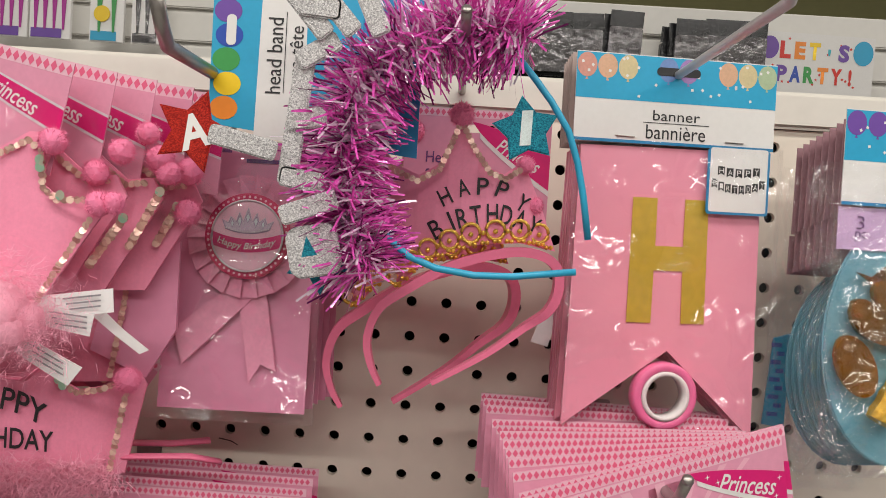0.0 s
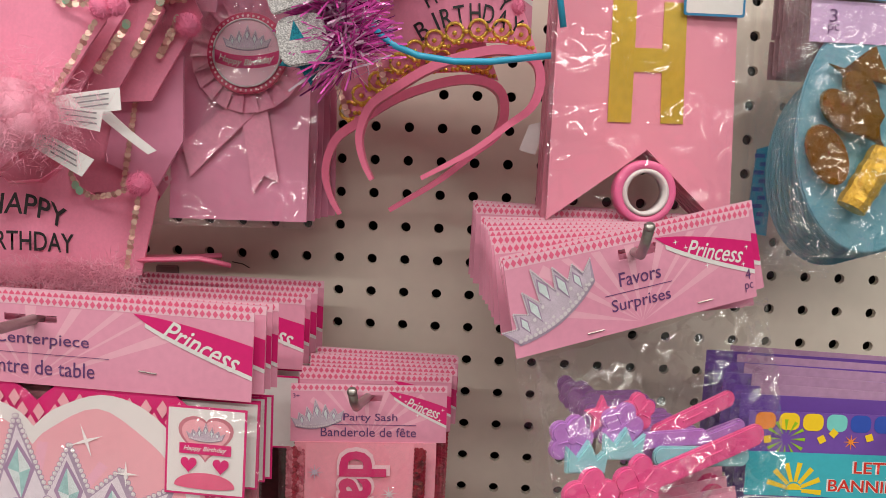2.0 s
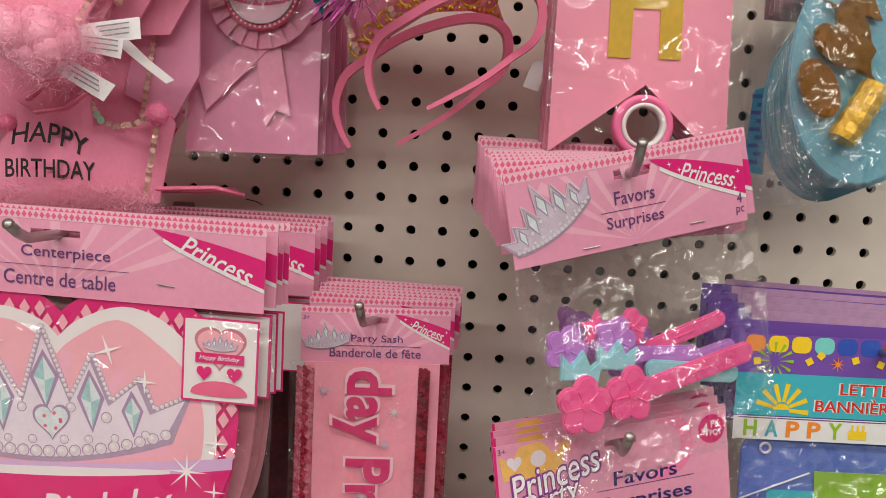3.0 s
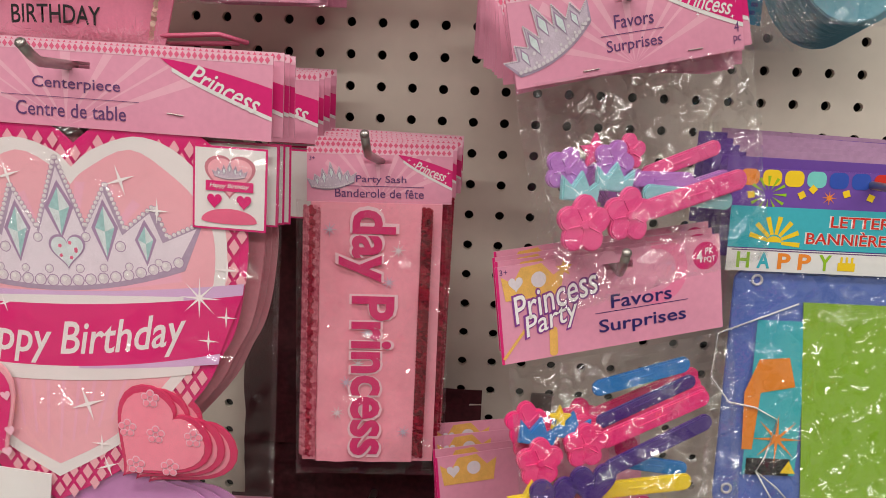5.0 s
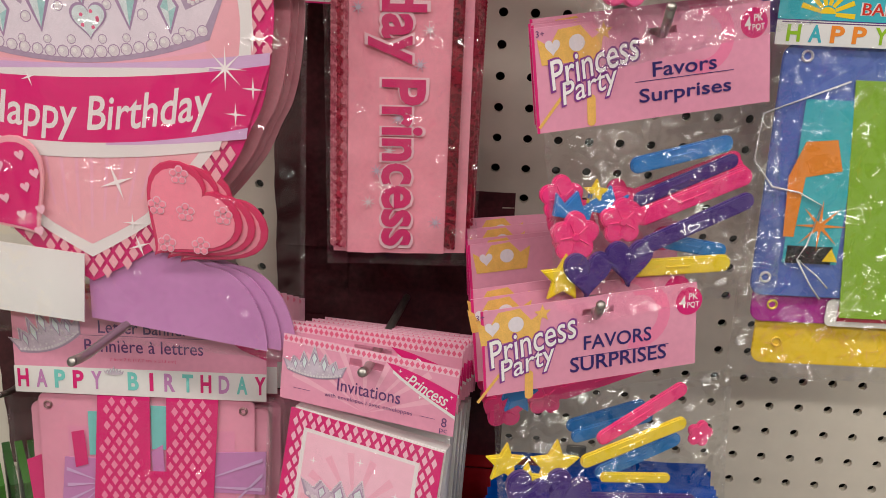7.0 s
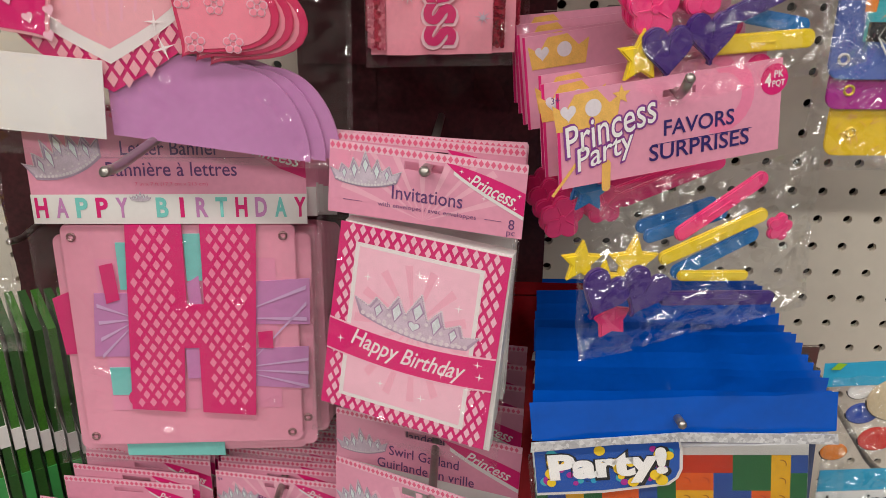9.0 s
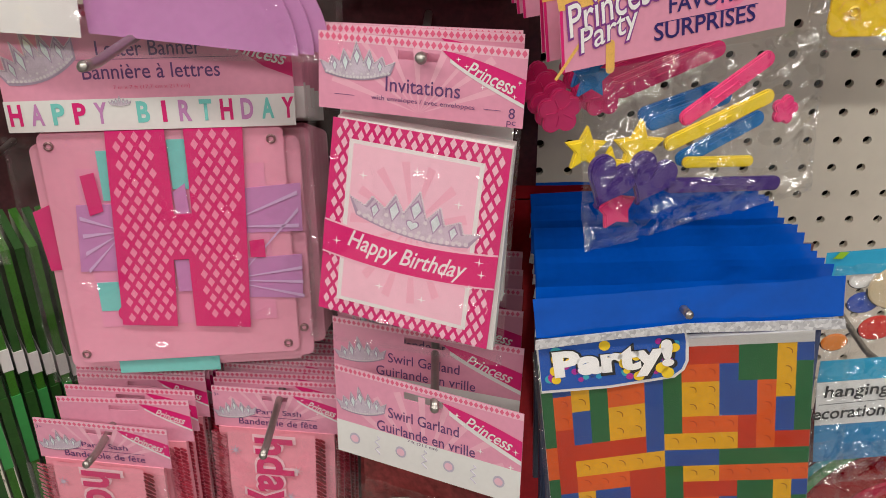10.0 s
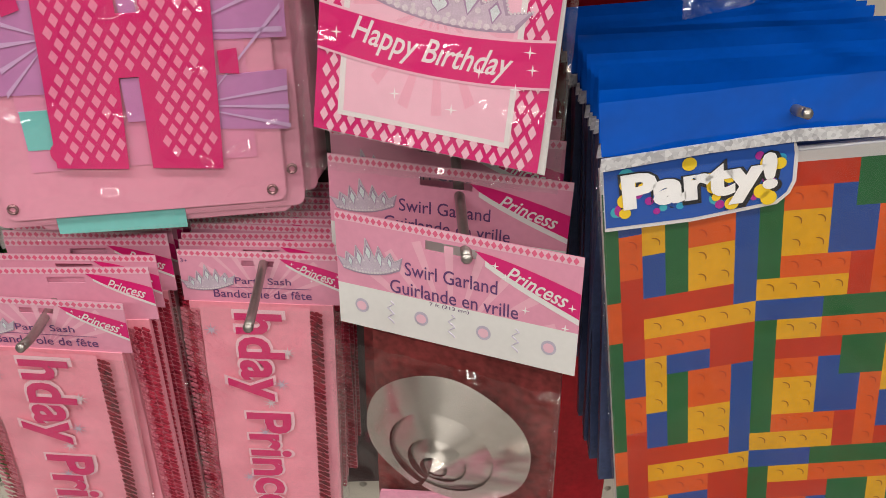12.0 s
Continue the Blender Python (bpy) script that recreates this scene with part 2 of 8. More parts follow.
# ---- the pegboard, the gondola round it and the shop ----
S, X0, Z0 = 0.0254, -0.09, 1.15
HOLE = 0.0038


def pegboard():
    i0, i1, j0, j1 = -24, 28, -42, 10
    verts, faces = [], []
    n = 16
    ring = [(math.cos(2 * math.pi * k / n), math.sin(2 * math.pi * k / n)) for k in range(n)]
    square = []
    for c, s in ring:
        k = 1 / max(abs(c), abs(s))
        square.append((c * k, s * k))
    for i in range(i0, i1 + 1):
        for j in range(j0, j1 + 1):
            cx, cz = X0 + i * S, Z0 + j * S
            b = len(verts)
            verts += [(cx + p * S / 2, 0, cz + q * S / 2) for p, q in square]
            verts += [(cx + p * HOLE, 0, cz + q * HOLE) for p, q in ring]
            verts += [(cx + p * HOLE, 0.006, cz + q * HOLE) for p, q in ring]
            for k in range(n):
                l = (k + 1) % n
                faces += [(b + k, b + l, b + n + l, b + n + k), (b + n + k, b + n + l, b + 2 * n + l, b + 2 * n + k)]
    me = bpy.data.meshes.new("wall_pegboard")
    me.from_pydata(verts, [], faces)
    bm = bmesh.new()
    bm.from_mesh(me)
    bmesh.ops.remove_doubles(bm, verts=bm.verts, dist=0.00005)
    bm.to_mesh(me)
    bm.free()
    me.update()
    me.materials.append(BOARD)
    ob = new("wall_pegboard", me)
    return tagged(ob, "cream painted pegboard panel with rows of round holes", "pegboard", kind="structure"), (X0 + i0 * S - S / 2, X0 + i1 * S + S / 2, Z0 + j0 * S - S / 2, Z0 + j1 * S + S / 2)


PEG, (BX0, BX1, BZ0, BZ1) = pegboard()


def structure(name, bm, material, label, category):
    return tagged(part(name, bm, material, None), label, category, kind="structure")


part("scuff_mark", tube_bm([(X0 - 3.3 * S, -0.0003, Z0 + 0.72 * S), (X0 - 2.95 * S, -0.0004, Z0 + 0.66 * S), (X0 - 2.75 * S, -0.0003, Z0 + 0.55 * S)], 0.0004, 5), DARK, PEG, "thin dark scuff")

# added sheet, the stand has no such back: gives the holes their shade
structure("wall_hole_shade", box_bm(BX0, 0.03, BZ0, BX1, 0.04, BZ1 + 0.02), DARK, "dark brown sheet added behind the pegboard to darken its holes", "panel")
structure("trim_top_rail", box_bm(BX0, -0.006, BZ1 + 0.0005, BX1, 0.045, BZ1 + 0.027, 0.003), RAIL, "white painted steel rail along the pegboard's top", "rail")
structure("wall_lower_panel", box_bm(BX0, 0.0, 0.0, BX1, 0.04, BZ0 - 0.0005), RAIL, "plain white panel below the pegboard", "panel")
structure("floor", box_bm(-6, -5, -0.05, 6, 4, 0), LINO, "grey speckled vinyl shop floor", "floor")
structure("ceiling", box_bm(-6, -5, 3.0, 6, 4, 3.1), CEIL, "white shop ceiling", "ceiling")
structure("wall_west", box_bm(-6.1, -5, 0, -6, 4, 3), SHOPWALL, "plain grey shop wall", "wall")
structure("wall_east", box_bm(6, -5, 0, 6.1, 4, 3), SHOPWALL, "plain grey shop wall", "wall")
structure("wall_south", box_bm(-6, -5.1, 0, 6, -5, 3), SHOPWALL, "plain grey shop wall", "wall")
structure("wall_north", box_bm(-6, 4, 0, 6, 4.1, 3), GREENWALL, "yellow-green painted shop wall", "wall")


# ---- print and packet kit ----
def clear(ob):
    ob.visible_shadow = False
    return ob


def diamonds(u0, v0, u1, v1, du, dv, keep=None, fill=0.86):
    """Staggered lozenges that fill a field."""
    out = []
    rows = int((v1 - v0) / (dv / 2)) + 1
    for j in range(rows):
        v = v0 + dv / 2 * j
        k = u0 + (du / 2 if j % 2 else 0)
        while k <= u1:
            pts = [(k - du / 2 * fill, v), (k, v - dv / 2 * fill), (k + du / 2 * fill, v), (k, v + dv / 2 * fill)]
            if all(u0 - 1e-6 <= p[0] <= u1 + 1e-6 and v0 - 1e-6 <= p[1] <= v1 + 1e-6 for p in pts) and (keep is None or keep(k, v)):
                out.append(pts)
            k += du
    return out


def slotted_bm(w, h, slot, thick=0.0006):
    """A header card with its hanging slot cut out: origin at the top's middle."""
    u, v, sw, sh = slot
    us, vs = (-w / 2, u - sw / 2, u + sw / 2, w / 2), (-h, v - sh / 2, v + sh / 2, 0.0)
    bm = bmesh.new()
    front = [[bm.verts.new((a, -thick / 2, b)) for a in us] for b in vs]
    back = [[bm.verts.new((a, thick / 2, b)) for a in us] for b in vs]
    for j in range(3):
        for i in range(3):
            if (i, j) == (1, 1):
                continue
            bm.faces.new((front[j][i], front[j][i + 1], front[j + 1][i + 1], front[j + 1][i]))
            bm.faces.new((back[j + 1][i], back[j + 1][i + 1], back[j][i + 1], back[j][i]))
    loop = [(0, 0), (0, 1), (0, 2), (0, 3), (1, 3), (2, 3), (3, 3), (3, 2), (3, 1), (3, 0), (2, 0), (1, 0)]
    hole = [(1, 1), (1, 2), (2, 2), (2, 1)]
    for ring in (loop, hole):
        for (j0, i0), (j1, i1) in zip(ring, ring[1:] + ring[:1]):
            bm.faces.new((front[j0][i0], front[j1][i1], back[j1][i1], back[j0][i0]))
    bmesh.ops.recalc_face_normals(bm, faces=bm.faces)
    return bm


CROWN_HALF = [(0.5, 0.51), (0.372, 0.395), (0.331, 0.63), (0.225, 0.456), (0.168, 0.80), (0.085, 0.475), (0.0, 1.0)]


def crown_print(parent, u, v, w, h, turn=0.0, layer=2.0, big=False):
    """A printed silver tiara, its base's middle at u, v."""
    top = CROWN_HALF + [(-a, b) for a, b in CROWN_HALF[-2::-1]]
    n = 12
    base = [(-0.425 + 0.85 * k / n, 0.15 * (2 * k / n - 1) ** 2) for k in range(n + 1)]
    body = base + top
    inner = [(a * 0.94, b + 0.035) for a, b in base] + [(a * 0.95, b * 0.93 - 0.012) for a, b in top]
    gems, rims, pearls, holes = [], [], [], []
    for a, low, high, half in ((0.0, 0.415, 0.77, 0.037), (0.155, 0.25, 0.63, 0.034), (-0.155, 0.25, 0.63, 0.034), (0.295, 0.22, 0.48, 0.027), (-0.295, 0.22, 0.48, 0.027)):
        mid = (low + high) / 2 + 0.03
        gems.append([(a - half, mid), (a, low), (a + half, mid), (a, high)])
        rims.append([(a - half * 1.4, mid), (a, low - 0.035), (a + half * 1.4, mid), (a, high + 0.05)])
    for (a, b), (c, d) in zip(top, top[1:]):
        q = max(3, int(math.hypot(a - c, (b - d) * h / w) / 0.017))
        for k in range(q):
            f = (k + 0.5) / q
            pearls.append((a + (c - a) * f, b + (d - b) * f, 0.0075))
    for k in range(19):
        a = (k - 9) / 9 * 0.405
        pearls.append((a, 0.075 + 0.15 * (a / 0.425) ** 2, 0.0195 - 0.006 * abs(a)))
    for a, b, r in ((0.085, 0.4, 0.015), (0.205, 0.33, 0.017), (0.335, 0.21, 0.013), (0.055, 0.165, 0.014), (0.14, 0.17, 0.013), (0.23, 0.18, 0.013)):
        pearls += [(a, b, r), (-a, b, r)]
    put = lambda polys: [moved([(p * w, q * h) for p, q in pts], u, v, turn) for pts in polys]
    spots = lambda k: [moved(disc(a * w, b * h, r * w * k, 9), u, v, turn) for a, b, r in pearls]
    c = part("crown_print", flat_bm(put([body]), layer), CROWNGREY, parent, "silver-grey printed tiara")
    part("crown_panel", flat_bm(put([inner]), layer + 0.5), CROWNPALE if big else CROWNMID, parent, "pale lilac panel of the tiara")
    if not big:
        part("gem_rim", flat_bm(put(rims), layer + 1.2), CROWNRIM, parent, "dark lilac edges of the gems")
    if big:
        part("pearl_rim", flat_bm(spots(1.18), layer + 1.0), CROWNRIM, parent, "grey edges of the pearls")
        part("gem_rim", flat_bm(put(rims), layer + 1.2), CROWNRIM, parent, "dark lilac edges of the gems")
        facets = [[p[0], ((p[0][0] + p[2][0]) / 2, (p[1][1] + p[3][1]) / 2), p[3]] for p in gems] + [[p[2], ((p[0][0] + p[2][0]) / 2, (p[1][1] + p[3][1]) / 2), p[1]] for p in gems]
        part("gem_facet", flat_bm(put(facets), layer + 2.2), GEMAQUA, parent, "aqua facets of the gems")
        part("pearl_spark", flat_bm([moved(disc(a * w - r * w * 0.25, b * h + r * w * 0.25, r * w * 0.45, 7), u, v, turn) for a, b, r in pearls], layer + 2.6), WHITE, parent)
    g = part("gem_print", flat_bm(put(gems), layer + 1.6), PALEGEM, parent, "pale aqua printed gems")
    p = part("pearl_print", flat_bm(spots(1.0), layer + 2), PEARL, parent, "white printed pearls")
    return c, g, p


CROWNMID = ink("silver_panel_print", (0.56, 0.47, 0.56), 0.3, 0.2, 150.0)
CROWNRIM = ink("lilac_shadow_print", (0.36, 0.24, 0.38), 0.3, 0.1, 90.0)
GEMAQUA = ink("gem_facet_print", (0.33, 0.55, 0.54), 0.3, 0.25, 300.0)
PALEGEM = ink("pale_gem_print", (0.62, 0.70, 0.70), 0.3, 0.2, 200.0)
CROWNGREY = ink("lilac_grey_print", (0.40, 0.31, 0.42), 0.3, 0.12, 90.0)
CROWNPALE = ink("pale_silver_print", (0.72, 0.65, 0.71), 0.3, 0.08, 60.0)
PEARL = ink("pearl_print", (0.66, 0.61, 0.64), 0.3, 0.15, 200.0)
RAYS = ink("ray_print", (0.80, 0.41, 0.52), 0.35, 0.04)
BLUEBAL = ink("blue_balloon_print", (0.03, 0.08, 0.42), 0.33)
ORANGE = ink("orange_print", (0.82, 0.25, 0.03), 0.36)
YELLOW = ink("yellow_print", (0.85, 0.58, 0.02), 0.36)
REDP = ink("red_print", (0.62, 0.03, 0.02), 0.36)
GREENP = ink("green_print", (0.05, 0.32, 0.08), 0.36)
LIME = ink("lime_print", (0.28, 0.50, 0.02), 0.36)
AQUABAND = ink("aqua_band_print", (0.05, 0.42, 0.50), 0.36)
PURPLE = ink("purple_print", (0.16, 0.07, 0.36), 0.36)
MAGENTA = ink("magenta_print", (0.40, 0.02, 0.28), 0.36)
TEALBLUE = ink("sky_blue_print", (0.03, 0.36, 0.60), 0.34, 0.05)
MIDRED = ink("red_pink_edge", (0.60, 0.03, 0.12), 0.35)


def princess_header(parent, w, h, slot, ribbon_u, crown=None, titles=(), rule=None, white=0.0, ribbon_text=True, name="header_card", detail=True):
    """Pale pink header card of the tiara range: checked top edge, swoosh with a word, tiara, titles."""
    part(name, slotted_bm(w, h, slot), CARDPINK, parent, "pale pink printed header card")
    if white:
        part("white_print", flat_bm([rect(-w / 2, -h, w / 2, -h + white)], 0.6), WHITE, parent, "white lower half of the card")
    rays = []
    for k in range(9):
        a = radians(20 + 17.5 * k)
        b = a + radians(5)
        r = w * 0.45
        c0 = (0.0, -h * 0.95)
        pts = [c0, (r * math.cos(a), max(-h, min(-h * 0.12, -h * 0.95 + r * math.sin(a)))), (r * math.cos(b), max(-h, min(-h * 0.12, -h * 0.95 + r * math.sin(b))))]
        rays.append(pts)
    if detail:
        part("ray_print", flat_bm(rays, 0.3), RAYS, parent)
    e = min(0.0052, h * 0.12)
    part("border_print", flat_bm([rect(-w / 2, -e, w / 2, -0.0001)], 0.8), PALEPINK, parent)
    part("checked_border", flat_bm(diamonds(-w / 2, -e, w / 2, -0.0001, 0.0036, e * 0.98), 1.4), MIDPINK, parent, "row of hot pink lozenges")
    n, wr = 10, w / 2 - ribbon_u
    flow = 0.68 if white else 1.0
    top = [(ribbon_u + wr * k / n, -h * (0.11 + 0.27 * flow * (k / n) ** 1.4)) for k in range(n + 1)]
    bot = [(ribbon_u + wr * k / n, -h * (0.11 + 0.58 * flow * (k / n) ** 0.8)) for k in range(n + 1)]
    edge = [(p, q - h * 0.05) for p, q in bot]
    part("swoosh_edge", flat_bm([bot[1:] + edge[:0:-1]], 1.6), WHITE, parent)
    part("swoosh", flat_bm([top + bot[:0:-1]], 1.9), HOTPINK, parent, "hot pink printed swoosh")
    if ribbon_text:
        lettering("Princess", ribbon_u + wr * 0.60, -h * (0.11 + 0.285 * flow), wr * 0.60, min(h * 0.185 * flow, wr * 0.18), WHITE, parent, 3, -math.degrees(math.atan2(0.37 * h * flow, wr)), 0.3, 0.012)
    if detail:
        sp = [star(ribbon_u + wr * a, -h * b, h * 0.035, h * 0.008, 4) for a, b in ((0.2, 0.2), (0.3, 0.28), (0.93, 0.42), (0.88, 0.6), (0.5, 0.52))]
        part("sparkle_print", flat_bm(sp, 3), LINER, parent)
    if crown:
        crown_print(parent, *crown)
    for words, u, v, tw, th in titles:
        lettering(words, u, v, tw, th, PURPLETXT, parent, 2, 0, 0, 0.004)
    if rule:
        u0, u1, v = rule
        part("rule", flat_bm([rect(u0, v - 0.0002, u1, v + 0.0002)], 2), PURPLETXT, parent)


def bag(parent, u0, v0, u1, v1, y, material=None, belly=0.006, seed=0.0, wave=0.0018, label="clear crinkled plastic bag"):
    """The clear front film of a packet, with its two seams."""
    b = clear(part("bag", sheet_bm(u0, v0, u1, v1, y, 44, 56, wave, 30.0, seed, belly), material or CLEAR, parent, label, True))
    for a, c in ((u0, u0 + 0.0035), (u1 - 0.0035, u1)):
        clear(part("seam", sheet_bm(a, v0, c, v1, y + 0.0004, 1, 40, 0.0012, 90.0, seed + a, 0), CLEARFINE, b, "", True))
    clear(part("seam", sheet_bm(u0, v0, u1, v0 + 0.004, y + 0.0004, 40, 1, 0.0016, 90.0, seed, 0), CLEARFINE, b, "", True))
    return b


def flower(r, petals=5, n=40):
    return [((r * (0.74 + 0.26 * abs(math.cos(petals / 2 * a)))) * math.cos(a), (r * (0.74 + 0.26 * abs(math.cos(petals / 2 * a)))) * math.sin(a)) for a in [2 * math.pi * k / n for k in range(n)]]


def chunky(pts, y, thick):
    bm = slab_bm(pts, thick, y)
    bmesh.ops.bevel(bm, geom=[e for e in bm.edges if abs(e.verts[0].co.y - e.verts[1].co.y) < 1e-6], offset=min(0.0009, thick * 0.3), segments=2, affect="EDGES")
    return bm


def hair_clip(parent, u0, v0, u1, v1, width, material, shapes, y, label):
    """A plastic barrette: a round-ended bar with two moulded ornaments."""
    d = math.hypot(u1 - u0, v1 - v0)
    turn = math.degrees(math.atan2(v1 - v0, u1 - u0))
    r = width * 0.48
    bar = part("hair_clip", chunky(moved(round_rect(0, -width / 2, d, width / 2, r), u0, v0, turn), y, 0.0035), material, parent, label, False)
    part("clasp", chunky(moved(rect(d * 0.35, -0.0006, d * 0.6, 0.0006), u0, v0, turn), y - 0.0019, 0.0008), material, bar)
    for kind, u, v, s, ma in shapes:
        if kind == "flower":
            pts = moved(flower(s), u, v, turn)
        elif kind == "heart":
            pts = moved(heart(0, 0, s * 2.1, s * 2), u, v, turn - 20)
        elif kind == "star":
            pts = star(u, v, s, s * 0.48, 5, 80)
        else:
            pts = moved([(-s, -s * 0.7), (s, -s * 0.7), (s * 1.1, s * 0.5), (s * 0.5, 0), (0, s * 0.8), (-s * 0.5, 0), (-s * 1.1, s * 0.5)], u, v, turn)
        o = part("ornament", chunky(pts, y - 0.003, 0.0045), ma, bar)
        if kind == "flower":
            for k in range(5):
                a = 2 * math.pi * (k + 0.5) / 5
                part("petal_groove", tube_bm([(u + s * 0.18 * math.cos(a), y - 0.0055, v + s * 0.18 * math.sin(a)), (u + s * 0.62 * math.cos(a), y - 0.0053, v + s * 0.62 * math.sin(a))], 0.0005, 5), ma, bar)
            part("flower_centre", chunky(disc(u, v, s * 0.17, 12), y - 0.0056, 0.0015), ma, bar)
    return bar


def peg(x, z, tip_y, slope=0.1, r=0.0027, up=0.35, material=None):
    """A steel peg hook: plate on the board, bar, tip turned up."""
    t = thing("peg_hook", pose(x, 0, z), "grey steel peg hook fixed in the pegboard", "peg hook", "pegboard hooks")
    L = -tip_y
    pts = [(0, -0.003, 0), (0, -L * 0.5, L * 0.5 * slope), (0, -(L - 0.02), (L - 0.02) * slope), (0, -(L - 0.01), (L - 0.02) * slope + 0.01 * (slope + up) * 0.6), (0, -L, (L - 0.02) * slope + 0.02 * (slope + up) * 0.75)]
    part("bar", tube_bm(pts, r, 12), material or STEEL, t, "", True)
    part("end_cap", tube_bm([pts[-1], (0, -L - 0.0012, pts[-1][2] + 0.0008)], [r * 1.08, r * 0.8], 12), material or STEEL, t, "", True)
    part("back_plate", box_bm(-0.009, -0.003, -0.014, 0.009, 0.0, 0.014, 0.001), material or STEEL, t)
    return t


def zbar(x, y_card, z_card, tip, slope=0.1, **k):
    """A peg that passes through a card's slot."""
    return peg(x, z_card - (-y_card) * slope, tip, slope, **k)


# ---- the banner packets with the foil letter ----
ROSECARD = ink("matt_rose_card", (0.80, 0.31, 0.42), 0.42, 0.03, 12.0)


# white card of the packets behind, with their shade put in the colour
SHADECARD = ink("shaded_header_card", (0.42, 0.33, 0.30), 0.5, 0.1, 30.0)
SOFTBALLOONS = [ink("soft_balloon_print_" + n, c, 0.36, 0.1, 80.0) for n, c in zip(("coral", "peach", "straw", "sage", "blue", "violet"), ((0.62, 0.30, 0.24), (0.66, 0.40, 0.26), (0.62, 0.52, 0.30), (0.40, 0.50, 0.32), (0.16, 0.26, 0.52), (0.34, 0.20, 0.46)))]


def balloon_strip(parent, u0, v0, u1, v1, seed, along="u"):
    """Sky-blue print with a row of balloons and confetti."""
    rnd = random.Random(seed)
    part("balloon_strip", flat_bm([rect(u0, v0, u1, v1)], 0.8), TEALBLUE, parent, "sky-blue print with balloons")
    cols = SOFTBALLOONS if seed == 3 else [PURPLE, PURPLE, BLUEBAL, MAGENTA, ORANGE, YELLOW]
    long = (u1 - u0) if along == "u" else (v1 - v0)
    n = max(3, int(long / 0.0128))
    for k in range(n):
        if seed == 3 and k in (3, 6):
            continue
        s = (k + 0.5) / n * long
        bu, bv = (u0 + s, v1 - 0.0075) if along == "u" else (u0 + 0.0075, v1 - s)
        part("balloon_print", flat_bm([disc(bu, bv, 0.0062, 16, 0.0073), [(bu - 0.001, bv - 0.0088), (bu + 0.001, bv - 0.0088), (bu, bv - 0.0068)]], 1.2 + 0.1 * (k % 3)), cols[k % len(cols)], parent)
    conf = [moved(rect(-0.0008, -0.0008, 0.0008, 0.0008), rnd.uniform(u0 + 0.002, u1 - 0.002), rnd.uniform(v0 + 0.002, v1 - 0.002), rnd.uniform(0, 90)) for _ in range(26)]
    part("confetti_print", flat_bm(conf, 1.6), WHITE, parent)


